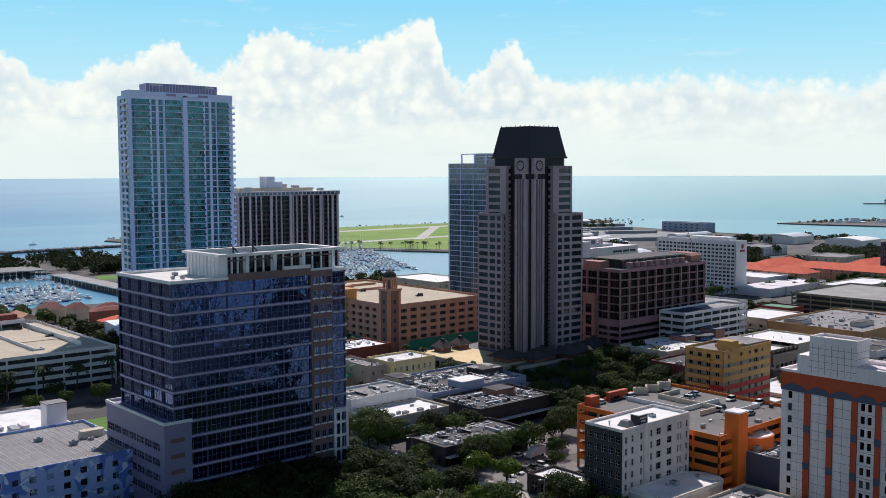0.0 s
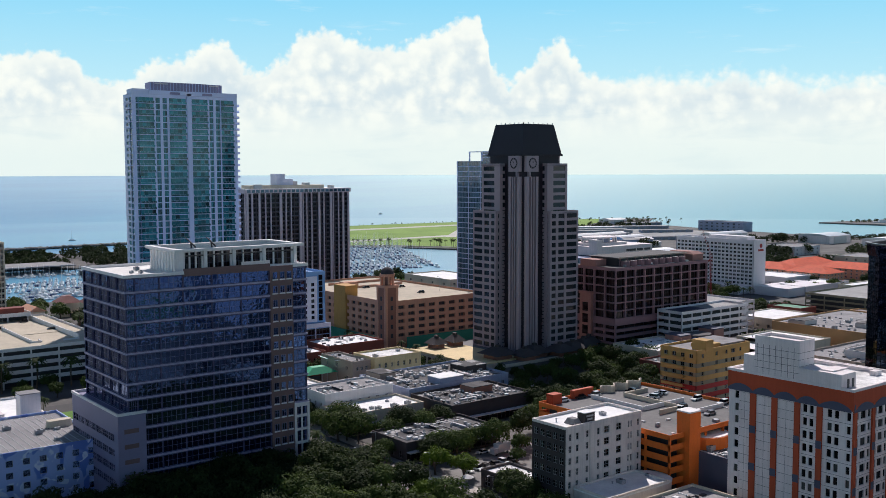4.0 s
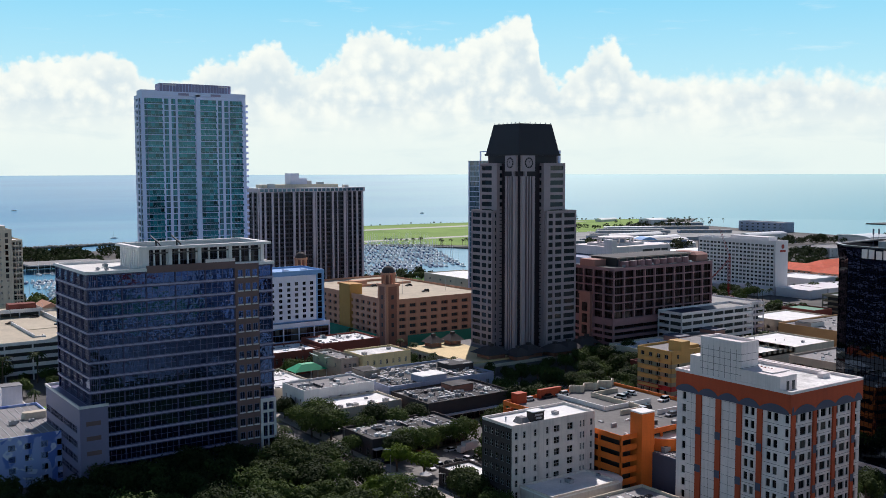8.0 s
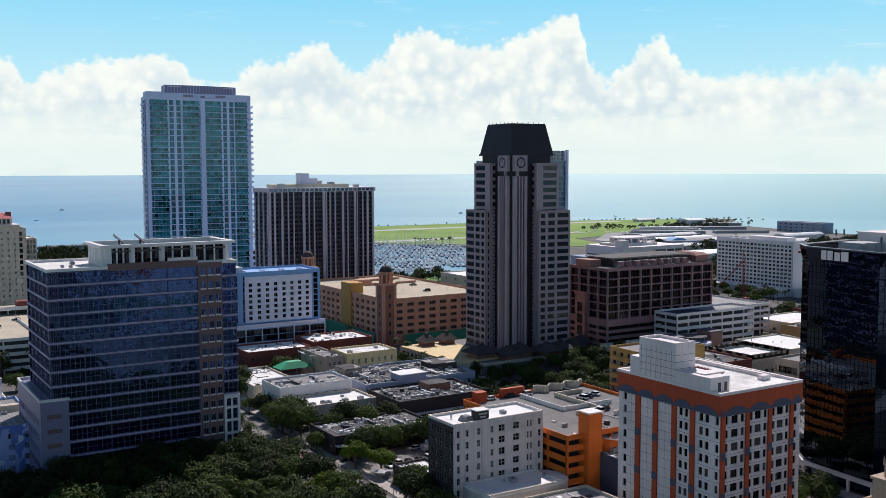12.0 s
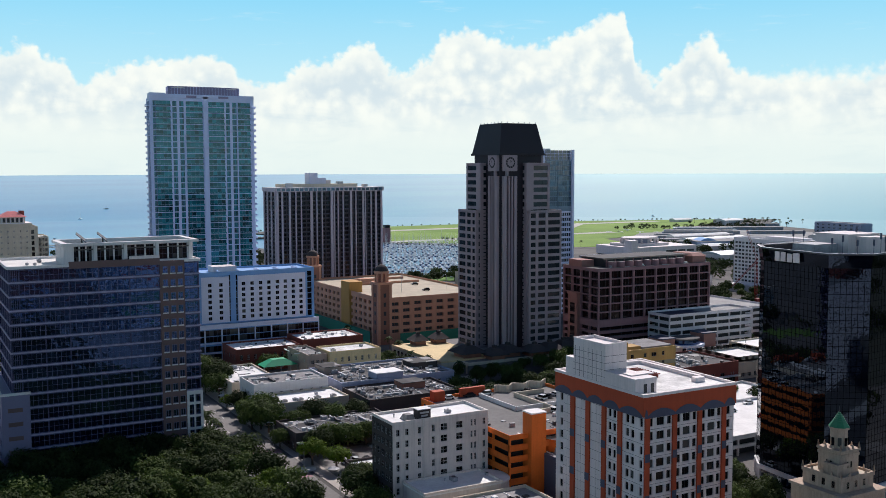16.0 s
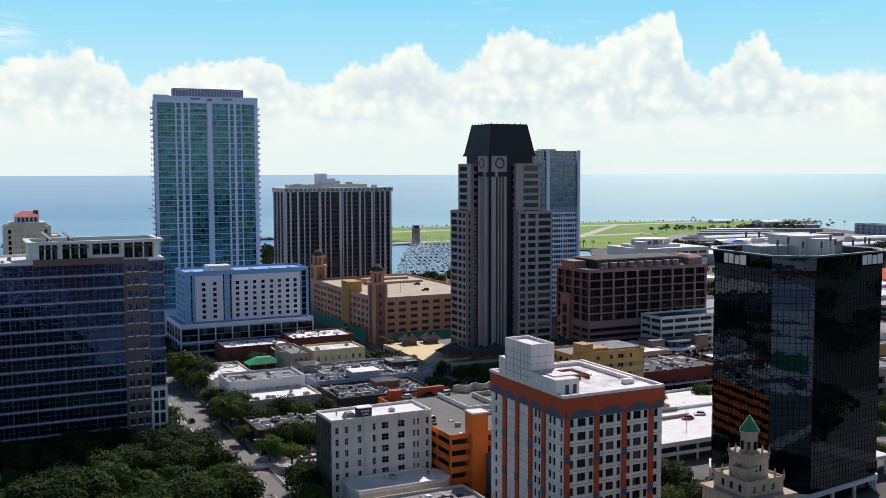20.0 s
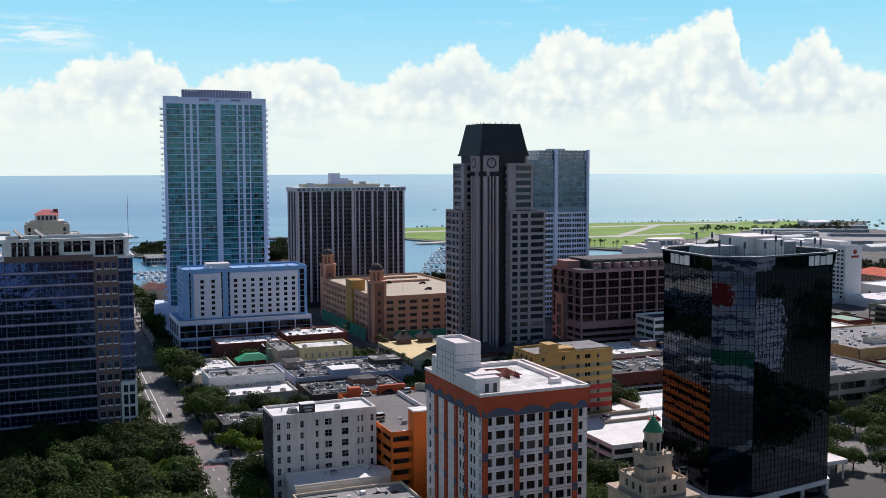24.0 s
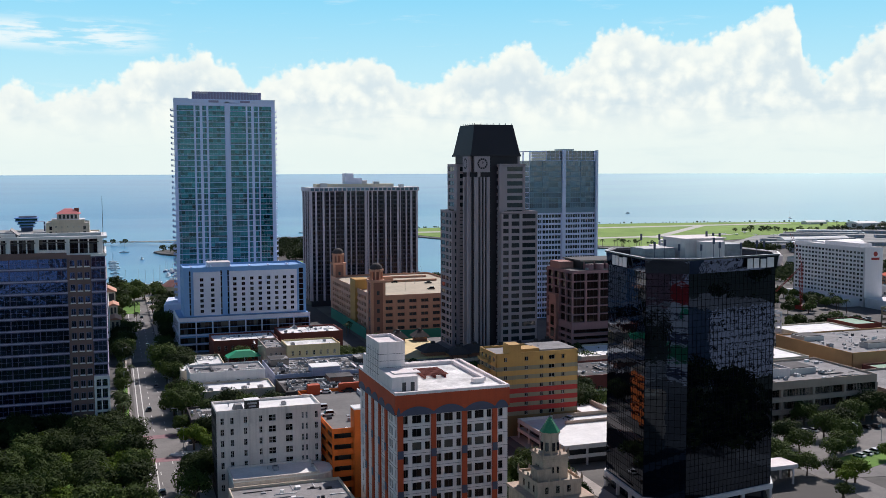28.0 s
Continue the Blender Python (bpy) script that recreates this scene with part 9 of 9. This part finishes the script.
for x0, x1, y0, y1, z in ((112, 156, 414, 442, 9.5), (112, 156, 414, 442, 9.5), (112, 156, 414, 442, 9.5), (112, 144, 388, 406, 8.0), (112, 144, 388, 406, 8.0), (80, 104, 363, 376, 6.0), (232, 276, 371, 394, 9.0), (232, 276, 371, 394, 9.0), (76, 102, 420, 433, 11.2)):
    for i in range(2):
        L, deep = dr.uniform(4, 11), dr.random() < 0.5
        dk = thing("roof_duct", dr.uniform(x0, x1 - (L if not deep else 3)), dr.uniform(y0, y1 - (L if deep else 3)), z, "long low metal duct on the tar roof", "duct")
        w2, d2 = (L, 0.9) if not deep else (0.9, L)
        part("casing", boxes((0, w2, 0, d2, 0.3, 1.0)), dr.choice(("panel_white", "unit_grey", "dark_metal")), dk)
        part("foot", boxes((0.1, 0.4, 0.1, 0.4, 0, 0.3), (w2 - 0.4, w2 - 0.1, d2 - 0.4, d2 - 0.1, 0, 0.3)), "metal", dk)
for x0, x1, y0, y1, z, m in ((124, 136, 411.6, 420, 9.5, "shop_blue"), (147, 159, 424, 434, 9.5, "dark_brick"), (128, 138, 396, 404, 8.0, "garage_brick"), (110, 118, 434, 444, 9.5, "band_tan")):
    hd = thing("roof_house", x0, y0, z, "small brick stair house on the tar roof", "roof house")
    part("wall", boxes((0, x1 - x0, 0, y1 - y0, 0, 2.6)), m, hd)
    part("lid", boxes((-0.2, x1 - x0 + 0.2, -0.2, y1 - y0 + 0.2, 2.6, 2.85)), "roof_white" if m == "shop_blue" else "roof_patched", hd)
for k in range(6):
    sp = thing("solar_row", 270 + 9 * (k % 2) * 4, 309 + 5 * (k // 2), 15.5, "dark tilted solar panel row on the roof", "solar panel")
    part("panel", prism([(0, 0), (10, 0), (10, 1.8), (0, 1.8)], 0.3, 0.5), "tower_dark", sp)
    part("stand", boxes((0.5, 9.5, 0.8, 1.0, 0, 0.3)), "metal", sp)
# tilted panels on the office penthouse
for x in (6.0, 12.5):
    dv = thing("tilted_panel", x, 381.0, 72.4, "dark tilted roof panel on a frame at the penthouse rim", "roof panel")
    part("post", tube(bmesh.new(), (0, 0, 0), (-0.2, 0, 1.8), 0.3, 0.2, 6), "dark_metal", dv)
    tilt = part("panel", boxes((-1.8, 1.8, -1.2, 1.2, -0.1, 0.1)), "dark_metal", dv)
    tilt.matrix_local = pose(-0.4, -0.2, 1.9, 18, 40, 0)
    part("brace", tube(bmesh.new(), (1.3, 0, 0), (-0.5, -0.2, 1.9), 0.16, 0.16, 5), "dark_metal", dv)
pl = thing("flagpole", 41.5, 384, 65.5, "thin dark roof flagpole", "pole")
part("pole", tube(bmesh.new(), (0, 0, 0), (0, 0, 21), 0.12, 0.06, 6), "dark_metal", pl)
part("base", boxes((-0.4, 0.4, -0.4, 0.4, 0, 0.5)), "metal", pl)


def clutter(x0, x1, y0, y1, z, n, seed):
    """Small vents, curbs, pipes and boxes strewn over a tar roof, too small to pick apart."""
    rr = random.Random(seed)
    bm = bmesh.new()
    for i in range(n):
        a, b = rr.uniform(x0, x1 - 2), rr.uniform(y0, y1 - 2)
        k = rr.random()
        if k < 0.25:
            w, d, t = rr.uniform(3, 8), 0.25, 0.25
        elif k < 0.45:
            w, d, t = 0.25, rr.uniform(3, 8), 0.25
        else:
            w, d, t = rr.uniform(0.4, 1.8), rr.uniform(0.4, 1.6), rr.uniform(0.3, 1.2)
        box(bm, a, min(a + w, x1), b, min(b + d, y1), z, z + t, rr.choice((0, 0, 1, 2, 2)))
    tagged(part("roof_clutter", bm, ("unit_grey", "dark_metal", "roof_white"), None, "small vents, pipes and boxes strewn over a tar roof", "stuff"), category="roof clutter")


for n, dims in enumerate(((109, 159, 412, 445, 9.5, 150), (109, 147, 385, 409, 8.0, 90), (70.5, 107, 361, 379, 6.0, 60), (73, 91, 441, 475, 8.0, 30), (229, 281, 369, 397, 9.0, 60), (75, 104, 418, 435, 11.2, 24), (93, 123, 499, 519, 10.5, 20), (127, 157, 501, 521, 12.0, 26),
                          (367, 439, 367, 420, 10.5, 50), (108, 120, 457, 481, 13.0, 16), (267, 324, 307, 341, 15.5, 40), (263, 322, 443, 446, 45.6, 10), (114, 129, 267, 281, 14.0, 30), (73, 102, 245, 271, 8.0, 40), (104, 151, 281, 300, 19.5, 16), (247, 279, 403, 429, 10.0, 24))):
    clutter(*dims, 40 + n)


# ---- street furniture ----
def lamp_thing():
    th = thing("street_lamp", 0, 0, -80, "grey street lamp with curved arm", "street lamp")
    part("pole", tube(bmesh.new(), (0, 0, 0), (0, 0, 8.2), 0.11, 0.07, 6), "metal", th)
    part("arm", tube(bmesh.new(), (0, 0, 8.1), (1.6, 0, 8.5), 0.05, 0.05, 5), "metal", th)
    part("head", boxes((1.4, 2.2, -0.16, 0.16, 8.42, 8.6)), "metal", th)
    return th


LAMP = lamp_thing()
for i in range(12):
    copy_thing(LAMP, pose(47.0 + 0.31 * i, 300 + 30 * i, 0.18, 0, 0, 0))
    copy_thing(LAMP, pose(65.0 + 0.31 * i, 312 + 30 * i, 0.18, 0, 0, 180))
for x, y, z in ((205, 300, 6.0), (230, 306, 6.0), (210, 560, 24.4), (225, 590, 24.4), (236, 610, 24.4), (205, 620, 24.4), (240, 560, 24.4), (10, 610, 17), (30, 630, 17), (-10, 650, 17), (284, 270, 0.1), (300, 276, 0.1)):
    copy_thing(LAMP, pose(x, y, z, 0, 0, 90))
for ob in [*LAMP.children_recursive, LAMP]:
    bpy.data.objects.remove(ob)
for x, y in ((70.5, 330), (70, 446), (72, 452), (69.5, 404)):
    um = thing("parasol", x, y, 0.18, "white cafe parasol on the pavement", "parasol")
    part("pole", tube(bmesh.new(), (0, 0, 0), (0, 0, 2.6), 0.05, 0.05, 5), "metal", um)
    part("canopy", prism([(2.0 * math.cos(math.pi * i / 4), 2.0 * math.sin(math.pi * i / 4)) for i in range(8)], 2.4, 3.2, top=0.1), "awning", um)
isl = thing("traffic_island", 64.8, 340.5, 0.08, "pale kerbed traffic island", "traffic island")
part("kerb", prism([(4 * math.cos(2 * math.pi * i / 18), 2.6 * math.sin(2 * math.pi * i / 18)) for i in range(18)], 0, 0.25), "line_white", isl)

# ---- construction crane, control tower ----
cn = thing("crawler_crane", 486, 552, 0, "red lattice crane on the building site", "crane")
part("cabin", boxes((-2, 2, -3, 3, 0.8, 3.6)), "rail_red", cn)
part("tracks", boxes((-2.6, -1.6, -3.5, 3.5, 0, 1.0), (1.6, 2.6, -3.5, 3.5, 0, 1.0)), "dark_metal", cn)
bm = bmesh.new()
for a, b in ((-0.7, -0.7), (0.7, -0.7), (0.7, 0.7), (-0.7, 0.7)):
    tube(bm, (a, b, 3.6), (a, b, 33), 0.16, 0.12, 4)
for i in range(12):
    z = 3.6 + 2.4 * i
    tube(bm, (-0.7, -0.7, z), (0.7, -0.7, z + 2.4), 0.08, 0.08, 4)
    tube(bm, (0.7, -0.7, z), (0.7, 0.7, z + 2.4), 0.08, 0.08, 4)
    tube(bm, (-0.7, 0.7, z), (-0.7, -0.7, z + 2.4), 0.08, 0.08, 4)
part("mast", bm, "rail_red", cn)
bm = bmesh.new()
for o in (-0.7, 0.7):
    tube(bm, (o, 0, 30), (-13 + o, 10, 12), 0.2, 0.2, 4)
    tube(bm, (o, 0, 33), (-6 + o, 4, 52), 0.14, 0.1, 4)
part("boom", bm, "rail_red", cn)
tw = thing("control_tower", 516, 1212, 0.4, "dark brown airfield control tower with glazed top", "tower")
part("shaft", boxes((-3.8, 3.8, -3.8, 3.8, 0, 18)), "mauve", tw)
part("gallery", boxes((-4.6, 4.6, -4.6, 4.6, 18, 19.0)), "mauve", tw)
part("cab", prism([(-3, -3), (3, -3), (3, 3), (-3, 3)], 19.0, 22.0, top=1.15), "tower_glass", tw)
part("cab_roof", boxes((-3.8, 3.8, -3.8, 3.8, 22.0, 22.7)), "dark_metal", tw)
ra = random.Random(3)
for i in range(16):
    pn = thing("light_aircraft", ra.uniform(880, 1120), ra.uniform(1090, 1240), 0.45, "small white light aircraft on the apron", "aircraft", "parked aircraft", turn=ra.uniform(0, 360))
    part("fuselage", tube(bmesh.new(), (0, -4, 1.3), (0, 4, 1.2), 0.35, 0.7, 8), "hull", pn)
    part("wing", boxes((-5.5, 5.5, 0.2, 1.8, 1.9, 2.1)), "hull", pn)
    part("tail", boxes((-1.6, 1.6, -4, -3.2, 1.4, 1.55), (-0.08, 0.08, -4.1, -3.0, 1.5, 3.0)), "hull", pn)

# ---- marina: docks, boats, shed, waterside houses ----
sh = thing("boat_shed", 118, 1058, -1.0, "long low grey roof over covered boat berths", "boat shed")
part("roof", prism([(0, 0), (74, 0), (74, 46), (0, 46)], 6.4, 7.4, top=0.98), "roof_grey", sh)
bm = bmesh.new()
for i in range(12):
    for j in range(4):
        box(bm, 1 + 6.5 * i, 1.5 + 6.5 * i, 1 + 14.6 * j, 1.5 + 14.6 * j, 0, 6.4)
part("shed_posts", bm, "dark_metal", sh, kind="stuff")
part("back_wall", boxes((0.5, 73.5, 44.5, 45, 0, 6.4)), "dark_metal", sh)


def boat_thing(L, hullmat, mast, label):
    th = thing("boat", 0, 0, -90, label, "boat")
    w = L * 0.16
    bm = bmesh.new()
    pts = [(-w * 0.85, -L / 2), (w * 0.85, -L / 2), (w, 0), (w * 0.7, L * 0.3), (0, L / 2), (-w * 0.7, L * 0.3), (-w, 0)]
    a = [bm.verts.new((x * 0.8, y * 0.96, 0)) for x, y in pts]
    b = [bm.verts.new((x, y, 1.2 + (0.5 if y > L * 0.2 else 0))) for x, y in pts]
    for i in range(7):
        bm.faces.new((a[i], a[(i + 1) % 7], b[(i + 1) % 7], b[i]))
    bm.faces.new(b)
    bm.faces.new(a[::-1])
    bmesh.ops.recalc_face_normals(bm, faces=bm.faces)
    part("hull", bm, hullmat, th)
    bm = prism([(-w * 0.6, -L * 0.25), (w * 0.6, -L * 0.25), (w * 0.5, L * 0.18), (-w * 0.5, L * 0.18)], 1.2, 2.3 if mast else 3.2, top=0.8)
    part("cabin", bm, "hull", th)
    if mast:
        part("mast", tube(bmesh.new(), (0, L * 0.05, 1.2), (0, L * 0.05, L * 1.25), 0.12, 0.08, 5), "hull", th)
    return th


BOATS = [boat_thing(11, "hull", True, "white sailing yacht with bare mast"), boat_thing(10, "hull", False, "white motor cruiser at its berth"), boat_thing(13, "hull_blue", True, "dark-hulled sailing yacht with bare mast"), boat_thing(14, "hull", False, "large white motor yacht at its berth")]


def berth(x0, y0, ux, uy, n, gap, side, sc=1.0):
    """A dock with boats moored on both sides."""
    L = n * gap
    strip("dock", (x0, y0), (x0 + ux * L, y0 + uy * L), 2.2, -0.6, "dock", "grey timber dock with moored boats", "dock")
    turn = math.degrees(math.atan2(-ux, uy))
    for i in range(n):
        for s in side:
            if ra.random() < 0.12:
                continue
            k = ra.choice((0, 0, 1, 1, 2, 3))
            off = 8.0 * s
            ob = copy_thing(BOATS[k], pose(x0 + ux * gap * (i + 0.5) + uy * off, y0 + uy * gap * (i + 0.5) - ux * off, -1.6, 0, 0, turn + 90 * s + ra.uniform(-4, 4)))
            ob.scale = (sc * ra.uniform(0.9, 1.15),) * 3


for j in range(2):
    berth(96 + 2 * j, 880 + 30 * j, 0.98, 0.2, 12, 5.6, (-1, 1))
for j in range(2):
    berth(340 + 17 * j, 872 + 34 * j, 0.93, -0.36, 15, 5.6, (-1, 1))
berth(120, 1050, 1.0, 0.0, 12, 6.0, (1,))
berth(44, 930, 0.0, 1.0, 10, 18.0, (1,), 0.8)
berth(56, 872, 1.0, -0.1, 7, 5.6, (-1, 1))
for x, y, k in ((240, 960, 1), (520, 1010, 3), (470, 1120, 0), (82, 1120, 1), (66, 1220, 0), (330, 1500, 0), (280, 2100, 0), (640, 1900, 0), (150, 1500, 1), (900, 2200, 0), (1300, 1600, 0), (1120, 1900, 1), (420, 2600, 0)):
    px, py, pz = sea(x, y)
    copy_thing(BOATS[k], pose(px, py, pz - 0.1, 0, 0, ra.uniform(0, 360)))
for x, y, k, s in ((1600, 985, 3, 3.4), (1640, 950, 1, 3.0), (1570, 1000, 3, 2.4), (1700, 905, 3, 3.6), (1680, 925, 1, 2.6)):
    px, py, pz = sea(x, y)
    copy_thing(BOATS[k], pose(px, py, pz - 0.1, 0, 0, 60)).scale = (s, s, s)
# the rest of the moored boats, too many and too far to tell apart
verts, faces, slots = [], [], []
for j in range(2, 13):
    for i in range(24 if j < 11 else 15):
        for sd in (-1, 1):
            if ra.random() < 0.1:
                continue
            src = BOATS[ra.choice((0, 2, 1, 2, 3, 2))]
            m = pose(340 + 17 * j + 5.6 * i * 0.93 + sd * 2.9, 872 + 34 * j - 5.6 * i * 0.36 + sd * 7.5, -1.6, 0, 0, 158 + (0 if sd > 0 else 180) + ra.uniform(-4, 4)) if j < 11 else pose(98 + 5.4 * i, 940 + 32 * (j - 11) + 1.1 * i + sd * 7.5, -1.6, 0, 0, 158 + (0 if sd > 0 else 180) + ra.uniform(-4, 4))
            for ob in src.children:
                k = len(verts)
                verts += [m @ v.co for v in ob.data.vertices]
                for f in ob.data.polygons:
                    faces.append([k + q for q in f.vertices])
                    slots.append(1 if ob.data.materials[0] == M["hull_blue"] else 0)
me = bpy.data.meshes.new("moored_boats")
me.from_pydata(verts, [], faces)
me.materials.append(M["hull"])
me.materials.append(M["hull_blue"])
me.polygons.foreach_set("material_index", slots)
tagged(new("moored_boats", me), "white sailing yachts and cruisers packed in marina berths", "boats", kind="stuff")
for th in BOATS:
    for ob in [*th.children_recursive, th]:
        bpy.data.objects.remove(ob)


def tile_house(x0, x1, y0, y1, h, wall="cream", roof="tile_dull", k=0.28):
    th = thing("waterside_house", x0, y0, 0, "cream shop house with dull red hipped tile roof", "house", "waterside houses")
    w, d = x1 - x0, y1 - y0
    part("house_body", boxes((0, w, 0, d, 0, h)), wall, th)
    part("tile_roof", prism([(-0.8, -0.8), (w + 0.8, -0.8), (w + 0.8, d + 0.8), (-0.8, d + 0.8)], h, h + min(w, d) * k, top=0.3), roof, th)
    for i in range(int(w / 4)):
        share("window", single("W", 1.6, 2.0, (1, 1, 0.1), ("panel_white", "window_glass")), th, (1.2 + 4 * i, -0.06, 1.4))
    part("door", boxes((w / 2 - 0.6, w / 2 + 0.6, -0.07, 0, 0, 2.2)), "dark_metal", th)


for row in ((84, 98, 762, 776, 9, "cream", "tile_dull", 0.3), (100, 116, 764, 776, 7, "cream", "salmon", 0.3), (88, 98, 724, 734, 13, "cream", "tile_dull", 0.35),
            (92, 118, 684, 696, 9, "garage_tan", "terracotta", 0.2), (100, 128, 726, 736, 10, "garage_brick", "brick_red", 0.2), (98, 120, 744, 756, 7, "cream", "roof_white", 0.08), (116, 136, 700, 716, 8, "cream", "terracotta", 0.25),
            (122, 136, 760, 772, 6, "cream", "brick_red", 0.3)):
    tile_house(*row)

# unseen dark ground and oaks added under and south-west of the route for reflections
sheet("west_park", [(230, -420), (1200, -420), (1200, 420), (800, 380), (420, 220), (300, 140), (230, 60)], 0.12, "park_grass", "unseen ground west of the route, coloured dark for the glass to mirror", "lawn", 0.2)
sheet("west_park", [(-260, -60), (42, -60), (42, 240), (-260, 240)], 0.12, "park_grass", "unseen park ground under the route, coloured dark for the glass to mirror", "lawn", 0.2)
woods("park_woods", inside(150, [((-250, -50), (30, -50), (30, 228)), ((-250, -50), (-250, 228), (30, 228))], 7, 1.0, 1.5), "unseen dark oaks added under the route for the glass to mirror", per=130)
woods("park_woods", inside(160, [((240, -400), (1000, -400), (900, 380)), ((240, -400), (240, 50), (800, 360))], 8, 1.2, 2.0), "unseen dark oaks added to the south for the glass to mirror", per=110)
woods("park_woods", inside(80, [((185, 60), (330, 70), (320, 205)), ((185, 60), (230, 200), (320, 205))], 12, 1.1, 1.7), "unseen dark oaks added beyond the bank tower to darken its reflections", per=120)
